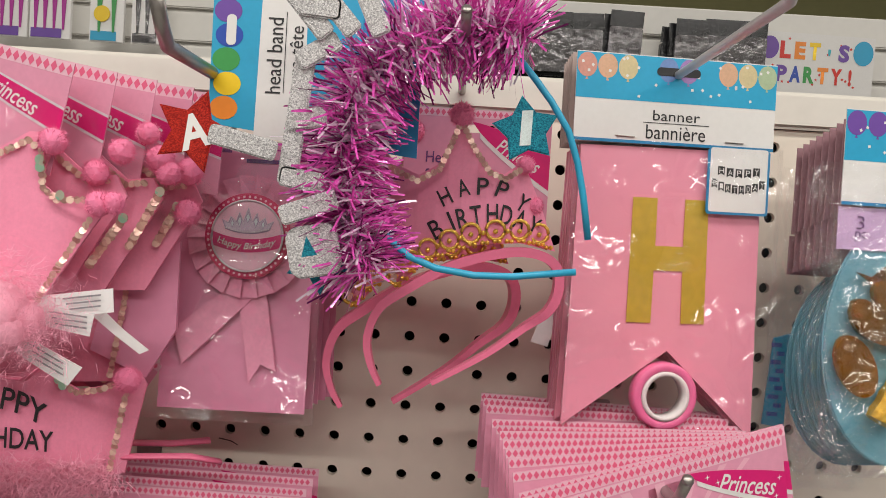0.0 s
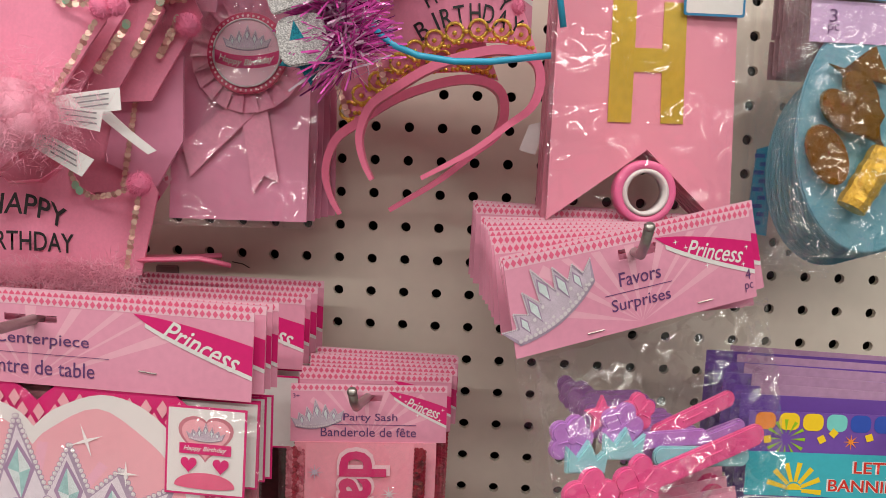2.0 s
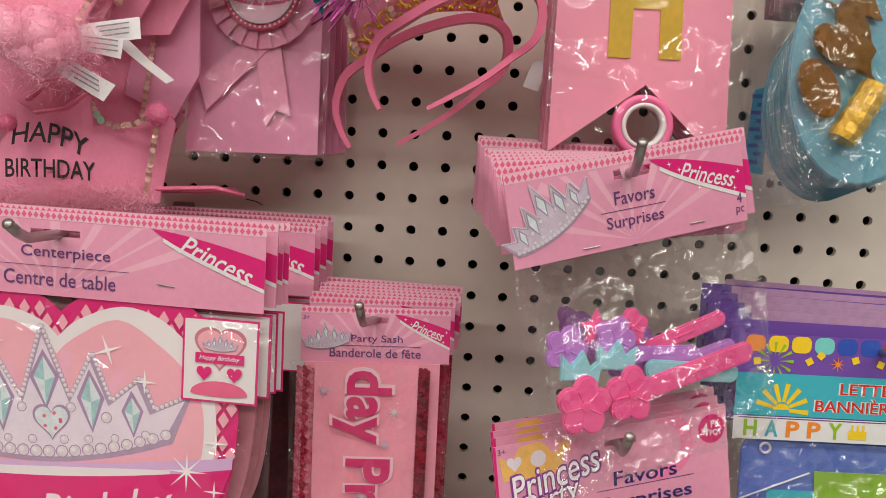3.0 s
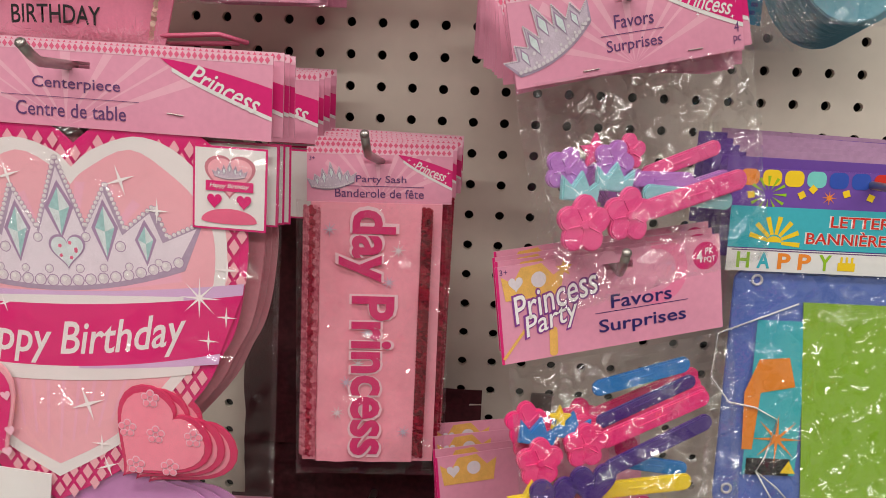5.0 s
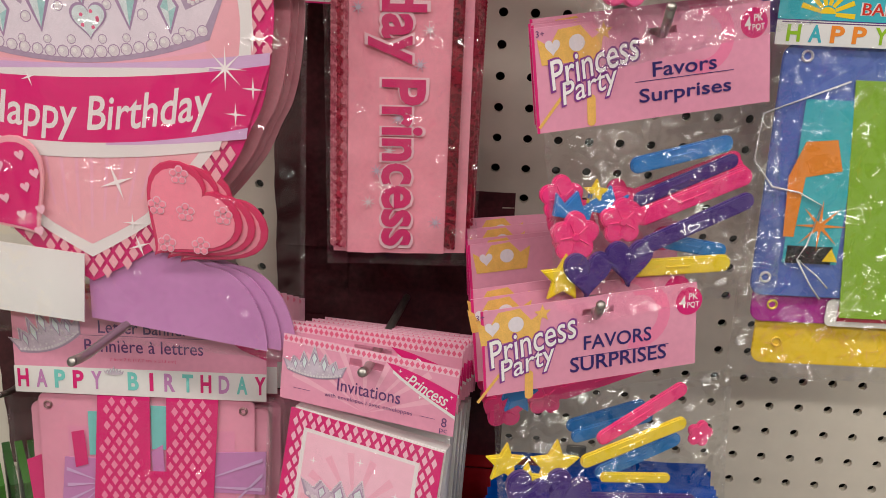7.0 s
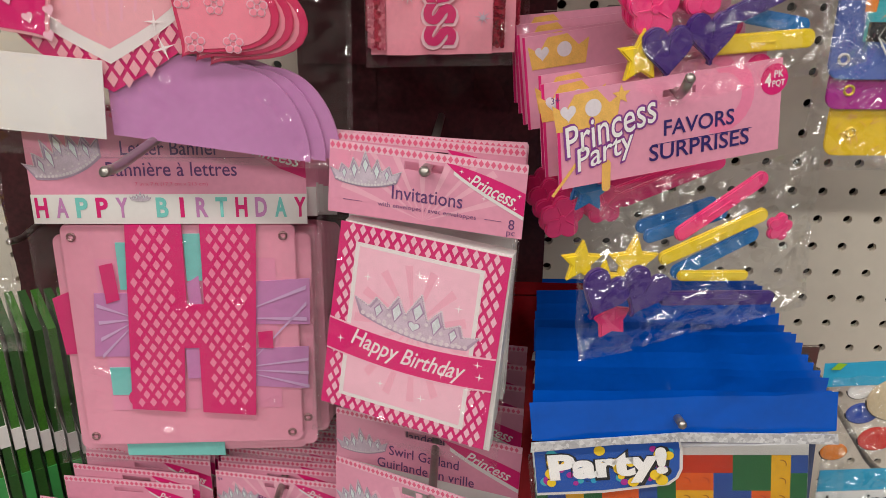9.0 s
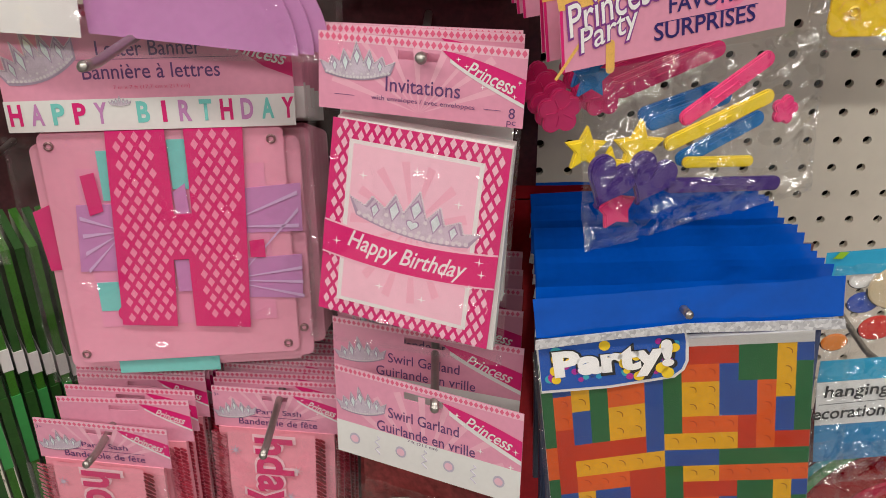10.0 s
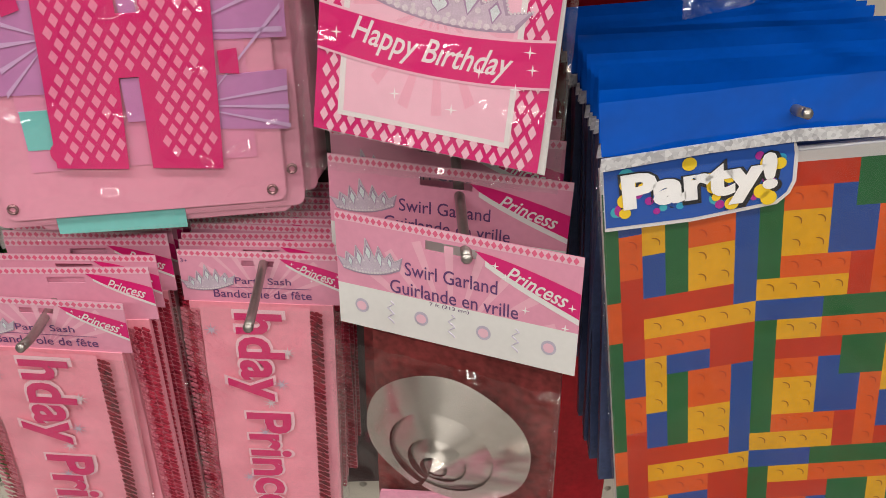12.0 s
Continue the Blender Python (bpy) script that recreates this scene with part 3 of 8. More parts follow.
def pennant_packet(m, full=True):
    t = thing("banner_packet", m, "pink pennant banner in a clear bag with gold foil letter", "banner", "pink banner packets")
    w, h = 0.128, 0.053
    part("header_card", slotted_bm(w, h, (0.0, -0.009, 0.026, 0.004)), WHITE if full else SHADECARD, t, "white header card with balloon print" if full else "white header card further back, darkened for shade")
    if full:
        balloon_strip(t, -w / 2, -0.0275, w / 2, -0.0005, 3)
        part("slot_print", flat_bm([round_rect(-0.014, -0.0115, 0.014, -0.0065, 0.0024)], 2.4), BLACK, t, "dark hanging slot")
        part("blue_edge", flat_bm([rect(-w / 2, -h, w / 2, -h + 0.0018)], 1), BLUE, t)
        lettering("banner", 0.0, -0.0355, 0.030, 0.0062, BLACK, t, 1.5)
        lettering("bannière", 0.0, -0.0455, 0.038, 0.0085, BLACK, t, 1.5)
        part("rule", flat_bm([rect(-0.021, -0.0402, 0.021, -0.0398)], 1.5), BLACK, t)
        for u in (-0.032, 0.038):
            part("staple", tube_bm([(u - 0.006, -0.0008, -0.049), (u + 0.006, -0.0008, -0.0492)], 0.0004, 6), STEEL, t, "steel staple")
    pen = [(-0.058, -0.055), (0.058, -0.054), (0.061, -0.232), (0.003, -0.178), (-0.062, -0.224)]
    p = part("pennant", slab_bm(pen, 0.002, 0.003), ROSECARD, t, "rose pink swallow-tailed pennant")
    if full:
        hh = [(-0.024, -0.085), (-0.0085, -0.085), (-0.0085, -0.114), (0.0095, -0.114), (0.0095, -0.085), (0.0245, -0.085), (0.0255, -0.161), (0.0105, -0.161), (0.0098, -0.129), (-0.0087, -0.129), (-0.009, -0.161), (-0.0245, -0.161)]
        part("foil_letter", slab_bm(hh, 0.0006, 0.0014), GOLD, p, "gold foil letter H")
        icon = part("picture_card", slab_bm(round_rect(0.021, -0.093, 0.0615, -0.053, 0.002), 0.0006, -0.002), BLUE, t, "white picture card with blue edge")
        part("picture_field", flat_bm([round_rect(0.0225, -0.0915, 0.06, -0.0525, 0.0015)], 10), WHITE, icon)
        for k, ch in enumerate("HAPPY"):
            a = (k - 2) / 2
            lettering(ch, 0.0412 + a * 0.0115, -0.0675 + 0.0012 * a * a, 0.0028, 0.0032, WHITE, icon, 12.5)
            part("flag_print", flat_bm([moved([(-0.0022, 0.0025), (0.0022, 0.0025), (0.0022, -0.003), (0, -0.0018), (-0.0022, -0.003)], 0.0412 + a * 0.0115, -0.0675 + 0.0012 * a * a)], 11), BLACK, icon)
        for k, ch in enumerate("BIRTHDAY"):
            a = (k - 3.5) / 3.5
            lettering(ch, 0.0412 + a * 0.0155, -0.0775 + 0.0035 * a * a, 0.0022, 0.003, WHITE, icon, 12.5)
            part("flag_print", flat_bm([moved([(-0.0018, 0.0025), (0.0018, 0.0025), (0.0018, -0.003), (0, -0.0018), (-0.0018, -0.003)], 0.0412 + a * 0.0155, -0.0775 + 0.0035 * a * a)], 11), BLACK, icon)
        bm = bmesh.new()
        n = 40
        prof = [(0.0204, -0.004), (0.0204, 0.004), (0.0194, 0.005), (0.0157, 0.005), (0.0152, 0.004), (0.0152, -0.004), (0.0157, -0.005), (0.0194, -0.005)]
        rings = [[bm.verts.new((0.001 + r * math.cos(2 * math.pi * k / n), 0.0005 + q, -0.205 + r * math.sin(2 * math.pi * k / n))) for r, q in prof] for k in range(n)]
        for k in range(n):
            for i in range(len(prof)):
                bm.faces.new((rings[k][i], rings[k][(i + 1) % 8], rings[(k + 1) % n][(i + 1) % 8], rings[(k + 1) % n][i]))
        bmesh.ops.recalc_face_normals(bm, faces=bm.faces)
        tape = part("ribbon_roll", bm, PINKTAPE, t, "roll of pink ribbon on a white core", True)
        bm = bmesh.new()
        prof = [(0.0151, -0.0055), (0.0151, 0.0055), (0.0125, 0.0055), (0.0125, -0.0055)]
        rings = [[bm.verts.new((0.001 + r * math.cos(2 * math.pi * k / n), 0.0005 + q, -0.205 + r * math.sin(2 * math.pi * k / n))) for r, q in prof] for k in range(n)]
        for k in range(n):
            for i in range(4):
                bm.faces.new((rings[k][i], rings[k][(i + 1) % 4], rings[(k + 1) % n][(i + 1) % 4], rings[(k + 1) % n][i]))
        bmesh.ops.recalc_face_normals(bm, faces=bm.faces)
        part("core", bm, WHITE, tape, "white card core", True)
        bag(t, -0.066, -0.236, 0.066, -0.052, -0.009, CLEARFLAT, 0.002, 4.0)
    return t


PINKTAPE = ink("pink_satin_ribbon", (0.80, 0.17, 0.36), 0.3, 0.05)
BANNER_M = pose(0.118, -0.105, 1.444, -0.5, -0.7, 10)
pennant_packet(BANNER_M)
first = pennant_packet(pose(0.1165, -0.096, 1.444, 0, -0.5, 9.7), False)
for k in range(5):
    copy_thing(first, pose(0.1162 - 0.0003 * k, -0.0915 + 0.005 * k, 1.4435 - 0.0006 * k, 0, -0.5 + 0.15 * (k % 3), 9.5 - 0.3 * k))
peg(0.118, 1.433, -0.31, 0.005, 0.0026, 1.6, STEEL_WHITE)


# ---- the award ribbon packet ----
def ribbon_packet(m, full=True):
    t = thing("award_ribbon_packet", m, "pink pleated award ribbon on a card in clear bag", "award ribbon", "award ribbon packets")
    part("backing_card", slab_bm(rect(-0.047, -0.173, 0.047, 0.0), 0.001, 0.004), ROSEPINK, t, "plain pink backing card")
    if full:
        cu, cv = 0.006, -0.062
        bm = bmesh.new()
        n = 22
        for k in range(n):
            a0, a1 = 2 * math.pi * k / n, 2 * math.pi * (k + 1.25) / n
            ring = []
            for a, y in ((a0, -0.001), (a1, -0.0045)):
                ring.append((cu + 0.022 * math.cos(a), y, cv + 0.022 * math.sin(a)))
                ring.append((cu + 0.0395 * math.cos(a), y, cv + 0.0395 * math.sin(a)))
            vs = [bm.verts.new(ring[i]) for i in (0, 1, 3, 2)]
            bm.faces.new(vs)
        part("pleated_ring", bm, SATIN, t, "pink pleated satin ring")
        part("badge_rim", chunky(disc(cu, cv, 0.0272, 40), -0.0058, 0.003), MIDRED, t, "deep pink checked badge rim")
        dots = [disc(cu + 0.0248 * math.cos(2 * math.pi * k / 44 + o), cv + 0.0248 * math.sin(2 * math.pi * k / 44 + o), 0.0009, 6) for k in range(44) for o in (0,)]
        part("rim_dots", flat_bm(dots, 34), PALEPINK, t)
        b = part("badge", chunky(disc(cu, cv, 0.0225, 40), -0.0068, 0.003), PALEPINK, t, "round button badge with a tiara")
        crown_print(b, cu, cv + 0.0012, 0.033, 0.017, 0, 38)
        n2 = 14
        lo = [(cu + (k / n2 - 0.5) * 0.043, cv - 0.0105 + 0.004 * (2 * k / n2 - 1) ** 2) for k in range(n2 + 1)]
        part("badge_band", flat_bm([lo + [(p, q + 0.0085) for p, q in reversed(lo)]], 37), HOTPINK, b)
        lettering("Happy Birthday", cu, cv - 0.0052, 0.037, 0.0055, WHITE, b, 40, 0, 0.3, 0.01, -0.004)
        tail_a = [(cu - 0.008, cv - 0.03), (cu + 0.008, cv - 0.036), (-0.032, -0.145), (-0.038, -0.125), (-0.05, -0.132)]
        tail_b = [(cu - 0.006, cv - 0.034), (cu + 0.012, cv - 0.03), (0.028, -0.147), (0.018, -0.143), (0.011, -0.155)]
        part("ribbon_tail", chunky(tail_a, -0.0005, 0.0012), SATIN, t, "shiny printed ribbon tail")
        part("ribbon_tail", chunky(tail_b, 0.0003, 0.0012), SATIN, t, "pink satin ribbon tail")
        part("badge_edge", tube_bm([(cu + 0.0225 * math.cos(2 * math.pi * k / 40), -0.0085, cv + 0.0225 * math.sin(2 * math.pi * k / 40)) for k in range(41)], 0.0007, 6, False), PEARL, b, "", True)
        for k, (u, wd) in enumerate(((-0.03, 0.02), (0.0, 0.03))):
            part("print_bars", flat_bm([rect(u, -0.008 - 0.006 * k, u + wd, -0.0055 - 0.006 * k)], -15), PURPLETXT, t)
        bag(t, -0.053, -0.178, 0.055, 0.004, -0.011, CLEARFLAT, 0.002, 9.0)
    return t


SATIN = ink("pink_satin", (0.84, 0.35, 0.50), 0.24, 0.1, 45.0, bump=0.2)
ribbon_packet(pose(-0.148, -0.074, 1.381, -5.4, -0.5, 0))
first = ribbon_packet(pose(-0.145, -0.06, 1.381, -4.0, -0.2, 1), False)
for k in range(3):
    copy_thing(first, pose(-0.143 + 0.002 * k, -0.049 + 0.011 * k, 1.382, -3.0, -0.4 * k, 1 + k))
peg(-0.147, 1.372, -0.12, 0.06)


# ---- the centrepiece packets ----
HEARTROSE = ink("heart_rose_print", (0.82, 0.26, 0.35), 0.34, 0.06)
HEARTPINK = ink("heart_pink_print", (0.80, 0.40, 0.455), 0.34, 0.05)


CUT_HALF = [(0.0, -0.005), (0.015, 0.006), (0.04, 0.011), (0.072, 0.003), (0.097, -0.02), (0.1114, -0.0571), (0.1122, -0.0947), (0.1083, -0.122), (0.1010, -0.1385), (0.0908, -0.1608), (0.066, -0.191), (0.0395, -0.217), (0.0, -0.239)]
WHITE_HALF = [(0.0, -0.0194), (0.012, -0.009), (0.0375, -0.001), (0.0626, -0.0088), (0.085, -0.03), (0.098, -0.0572), (0.1004, -0.0906), (0.0945, -0.12), (0.0836, -0.1442), (0.06, -0.175), (0.0376, -0.1992), (0.0, -0.2219)]
FIELD_HALF = [(0.0, -0.030), (0.0089, -0.021), (0.0357, -0.0088), (0.0633, -0.0248), (0.081, -0.042), (0.0911, -0.0614), (0.093, -0.0908), (0.086, -0.125), (0.0697, -0.1519), (0.0362, -0.1916), (0.0, -0.213)]
HEART_U, HEART_V = -0.103, -0.1


def lean(u, v):
    """The print stands a little askew in its bag."""
    return HEART_U + u + 0.055 * (v - HEART_V), v + 0.07 * u


def full_heart(half, k=1.0):
    """Outline of the broad die-cut heart from one half of it."""
    pts = []
    for i in range(len(half) - 1):
        p0, p1, p2, p3 = half[max(i - 1, 0)], half[i], half[i + 1], half[min(i + 2, len(half) - 1)]
        for q in range(4):
            t = q / 4
            pts.append(tuple(0.5 * (2 * b + (c - a) * t + (2 * a - 5 * b + 4 * c - d) * t * t + (3 * b - a - 3 * c + d) * t ** 3) for a, b, c, d in zip(p0, p1, p2, p3)))
    right = pts + [half[-1]]
    left = [(-u, v) for u, v in right[-2:0:-1]]
    return [lean(u * k, HEART_V + (v - HEART_V) * k) for u, v in right + left]


def base_piece(shift):
    """Outline of the lilac foot: a quarter-round flap."""
    flap = [(-0.0335 + 0.0391 * math.sin(radians(a)), -0.2779 + 0.0560 * math.cos(radians(a))) for a in range(0, 86, 7)]
    return [(u + shift, v) for u, v in [(-0.115, -0.2666), (-0.115, -0.236), (-0.07, -0.2155), (-0.05, -0.2165)] + flap + [(0.0053, -0.2776)]]


HEARTEDGE = ink("rose_card_edge", (0.55, 0.20, 0.25), 0.4, 0.1)


def centrepiece_packet(m, full=True, bare=False):
    t = thing("centerpiece_packet", m, "pink heart table centerpiece in a clear hanging bag", "centerpiece", "centerpiece packets")
    cu = -0.1
    hd = part("header_card", slotted_bm(0.25, 0.0495, (-0.0, -0.0125, 0.03, 0.004)), CARDPINK, t, "pale pink printed header card")
    hd.matrix_local = Matrix.Translation((cu - 0.001, 0.0, 0.054))
    w, h = 0.25, 0.0495
    part("border_print", flat_bm([rect(-w / 2, -0.005, w / 2, -0.0001)], 0.8), PALEPINK, hd)
    part("checked_border", flat_bm(diamonds(-w / 2, -0.005, w / 2, -0.0001, 0.0036, 0.0049), 1.4), MIDPINK, hd, "row of hot pink lozenges")
    n, ru = 10, 0.058
    wr = w / 2 - ru
    top = [(ru + wr * k / n, -h * (0.11 + 0.27 * (k / n) ** 1.4)) for k in range(n + 1)]
    bot = [(ru + wr * k / n, -h * (0.11 + 0.60 * (k / n) ** 0.8)) for k in range(n + 1)]
    part("swoosh_edge", flat_bm([bot[1:] + [(p, q - h * 0.05) for p, q in bot][:0:-1]], 1.6), WHITE, hd)
    part("swoosh", flat_bm([top + bot[:0:-1]], 1.9), HOTPINK, hd, "hot pink printed swoosh")
    lettering("Princess", ru + wr * 0.58, -h * 0.42, 0.045, 0.0115, WHITE, hd, 3, -22, 0.3, 0.012)
    icon = part("picture_card", slab_bm(rect(-0.0225, -0.05, 0.0225, 0.0), 0.0005, -0.0012), HOTPINK, t, "small picture card with pink edge")
    part("picture_field", flat_bm([rect(-0.0213, -0.0488, 0.0213, -0.0012)], 6), WHITE, icon)
    if bare:
        return t
    if not full:
        part("heart_piece", slab_bm(full_heart(CUT_HALF, 1.02), 0.0012, 0.004), HEARTEDGE, t, "folded heart piece")
        return t
    sun = []
    for k in range(9):
        a, b = radians(20 + 17 * k), radians(24 + 17 * k)
        sun.append([(0, -h * 0.98)] + [(0.09 * math.cos(x), max(-h, min(-0.0055, -h * 0.98 + 0.09 * math.sin(x)))) for x in (a, b)])
    part("ray_print", flat_bm(sun, 0.3), RAYS, hd)
    lettering("Centerpiece", 0.0065, -0.0245, 0.054, 0.0085, PURPLETXT, hd, 2, 0, 0, 0.004)
    lettering("Centre de table", 0.003, -0.0395, 0.068, 0.0085, PURPLETXT, hd, 2, 0, 0, 0.004)
    part("rule", flat_bm([rect(-0.04, -0.0322, 0.045, -0.0319)], 2), PURPLETXT, hd)
    part("staple", tube_bm([(0.062, -0.0008, -0.037), (0.072, -0.0008, -0.038)], 0.0004, 6), STEEL, hd, "steel staple")
    # the small picture of the finished piece
    part("picture_heart", flat_bm([heart(0, -0.0185, 0.031, 0.031, 40, True)], 7), HEARTEDGE, icon)
    part("picture_heart_inner", flat_bm([heart(0, -0.0185, 0.027, 0.027, 40, True)], 8), HEARTPINK, icon)
    crown_print(icon, 0, -0.0195, 0.022, 0.011, 0, 9)
    part("picture_band", flat_bm([rect(-0.0145, -0.0265, 0.0145, -0.0205)], 9), HOTPINK, icon)
    lettering("Happy Birthday", 0, -0.0235, 0.024, 0.0034, WHITE, icon, 11, 0, 0.3, 0.01)
    part("picture_heart_small", flat_bm([heart(-0.009, -0.033, 0.009, 0.009), heart(0.009, -0.033, 0.009, 0.009)], 10), HOTPINK, icon)
    part("picture_base", flat_bm([[(0.017 * math.cos(a), -0.0445 + 0.0075 * math.sin(a) * (1 if math.sin(a) > 0 else 0.25)) for a in [2 * math.pi * k / 30 for k in range(30)]]], 8), MIDPINK, icon)
    # the heart itself
    big = full_heart(CUT_HALF)
    hp = part("heart_piece", slab_bm(big, 0.0012, 0.0012), HOTPINK, t, "large die-cut heart, hot pink lozenge edge")

    def inside(u, v):
        for a0, b0 in big:
            if math.hypot(u - a0, v - b0) < 0.0045:
                return False
        hit = False
        for i in range(len(big)):
            (a0, b0), (a1, b1) = big[i], big[(i + 1) % len(big)]
            if (b0 > v) != (b1 > v) and u < (a1 - a0) * (v - b0) / (b1 - b0) + a0:
                hit = not hit
        return hit

    part("lozenge_print", flat_bm(diamonds(cu - 0.118, -0.238, cu + 0.118, 0.008, 0.0094, 0.0142, inside, 0.72), -1), HEARTPINK, hp)
    part("white_outline", flat_bm([full_heart(WHITE_HALF)], 0), WHITE, hp)
    part("heart_field", flat_bm([full_heart(FIELD_HALF)], 1), HEARTPINK, hp)
    rays = []
    for k in range(12):
        a = radians(8 + 15 * k)
        b = a + radians(5)
        rays.append([lean(0.0, -0.1)] + [lean(0.074 * math.cos(x), -0.1 + 0.072 * math.sin(x)) for x in (a, b)])
    for k in range(-4, 5):
        rays.append([lean(0.0105 * k - 0.001, -0.150), lean(0.0105 * k + 0.0015, -0.150), lean(0.0082 * k + 0.0008, -0.182 - 0.02 * (1 - abs(k) / 4)), lean(0.0082 * k - 0.0008, -0.182 - 0.02 * (1 - abs(k) / 4))])
    part("ray_print", flat_bm(rays, 1.5), RAYS, hp)
    crown_print(hp, HEART_U + 0.0005, -0.0965, 0.18, 0.084, 4.5, 3, True)
    part("heart_gem", flat_bm([moved(heart(0, 0, 0.0235, 0.0225), HEART_U + 0.0015, -0.0722, 4)], 7), CROWNRIM, hp)
    part("heart_gem_inner", flat_bm([moved(heart(0, 0, 0.0205, 0.0195), HEART_U + 0.0015, -0.0722, 4)], 8), PALEGEM, hp)
    part("heart_gem_spot", flat_bm([disc(HEART_U + 0.0015 + 0.0055 * math.cos(1.3 * k), -0.071 + 0.005 * math.sin(1.3 * k), 0.0013, 5) for k in range(6)], 8.6), MIDPINK, hp)
    n = 24
    span = lambda half, v0, rise, a=-1.0, b=1.0: [lean(half * (a + (b - a) * k / n), v0 + rise * (a + (b - a) * k / n) ** 2) for k in range(n + 1)]
    for nm, low, high, la, ma in (("lilac_band", span(0.112, -0.1053, 0.0075), span(0.112, -0.0968, 0.0062), 6, LILACPALE),
                                  ("white_band", span(0.075, -0.1053, 0.0035), span(0.075, -0.0995, 0.0), 6.6, WHITE),
                                  ("white_band", span(0.083, -0.1555, 0.006), span(0.086, -0.146, 0.0082), 6.6, WHITE),
                                  ("lilac_band", span(0.1, -0.1475, 0.005, 0.1), span(0.1005, -0.146, 0.0105, 0.1), 7.0, LILACPALE),
                                  ("ribbon_band", span(0.1005, -0.146, 0.0105), span(0.112, -0.1053, 0.0075), 7.4, HOTPINK)):
        part(nm, flat_bm([low + high[::-1]], la), ma, hp, "hot pink printed ribbon" if la > 7.2 else "")
    lettering("Happy Birthday", HEART_U + 0.002, -0.1265, 0.152, 0.028, WHITE, hp, 9, 5, 0.3, 0.012, -0.008)
    spark = [star(HEART_U + a, b, r, r * 0.14, 8 if r > 0.012 else 4, 90 + 20 * (i % 2)) for i, (a, b, r) in enumerate(((0.085, -0.094, 0.0135), (0.035, -0.025, 0.010), (0.102, -0.105, 0.007), (-0.04, -0.108, 0.006), (0.058, -0.042, 0.008), (-0.036, -0.027, 0.009), (0.091, -0.121, 0.007), (0.013, -0.17, 0.012), (0.022, -0.196, 0.007), (0.026, -0.211, 0.008), (0.102, -0.075, 0.008), (-0.06, -0.04, 0.008)))]
    part("sparkle_print", flat_bm(spark, 10), LINER, hp)
    press(hp, 0.0)
    for i in range(3):
        at = lambda pts: moved(pts, -0.0465 + 0.0075 * i, -0.1905 - 0.0025 * i, -38.0)
        s = part("small_heart", chunky(at(heart(0, 0, 0.068, 0.076, 40, True)), -0.004 + 0.0024 * i, 0.0018), MIDRED, t, "mid pink folded paper heart")
        part("heart_face", flat_bm([at(heart(0, 0, 0.060, 0.067, 40, True))], 23 - 11 * i), HEARTROSE, s)
        if i == 0:
            petals, dots = [], []
            for fu, fv in ((-0.0473, -0.1605), (-0.0621, -0.1814), (-0.0437, -0.1841), (-0.0194, -0.1843), (-0.0565, -0.2058), (-0.0344, -0.2055)):
                for q in range(5):
                    a = 2 * math.pi * q / 5 + 0.3
                    petals.append(disc(fu + 0.0037 * math.cos(a), fv + 0.0037 * math.sin(a), 0.0026, 10))
                    dots.append(disc(fu + 0.0037 * math.cos(a), fv + 0.0037 * math.sin(a), 0.0019, 8))
            part("flower_print", flat_bm(petals, 24.5), PALEPINK, s)
            part("flower_field", flat_bm(dots, 26), HEARTROSE, s)
    at = lambda pts: moved(pts, -0.160, -0.184, 36.0)
    s = part("small_heart", chunky(at(heart(0, 0, 0.070, 0.078, 40, True)), -0.004, 0.0018), HEARTPINK, t, "spotted hot pink paper heart")
    part("heart_face", flat_bm([at(heart(0, 0, 0.063, 0.070, 40, True))], 23), HOTPINK, s)
    sp = [moved(heart(0, 0, 0.0068, 0.0068, 16), a, b, 15) for a, b in ((-0.1505, -0.157), (-0.1415, -0.168), (-0.1485, -0.1775), (-0.1395, -0.1915), (-0.1525, -0.196), (-0.1415, -0.206), (-0.165, -0.165), (-0.163, -0.186), (-0.178, -0.176))]
    part("spot_print", flat_bm(sp, 26), PALEPINK, s)
    part("paper_insert", slab_bm([(-0.24, -0.213), (-0.1135, -0.2194), (-0.117, -0.2673), (-0.24, -0.2615)], 0.0008, -0.0035), WHITE, t, "plain white paper insert")
    for i in range(3):
        part("lilac_base", slab_bm(base_piece(0.0088 * i), 0.0012, 0.0035 + 0.003 * i), LILAC, t, "lilac honeycomb base piece")
    bag(t, -0.24, -0.277, 0.034, 0.006, -0.009, CLEARFLAT, 0.004, 2.0)
    return t


LILACPALE = ink("pale_lilac_print", (0.62, 0.42, 0.66), 0.35)
centrepiece_packet(pose(-0.126, -0.218, 1.117, 0.4, 1.4, -2))
first = centrepiece_packet(pose(-0.1215, -0.209, 1.119, 0.2, 1.2, -1), False)
for k, (dx, dz) in enumerate(((-0.001, 0.0), (0.0005, 0.0), (0.0025, -0.001))):
    copy_thing(first, pose(-0.1215 + dx, -0.203 + 0.008 * k, 1.118 + dz, 0.2, 1.0 - 0.3 * k, -1))
first_back = centrepiece_packet(pose(-0.121, -0.1, 1.106, 0, 0.6, 0), False, True)
for k in range(3):
    copy_thing(first_back, pose(-0.120 + 0.001 * k, -0.085 + 0.02 * k, 1.107 + 0.001 * k, 0, 0.6, 0))
zbar(-0.224, -0.218, 1.1605, -0.27, 0.05, r=0.003, up=0.6)


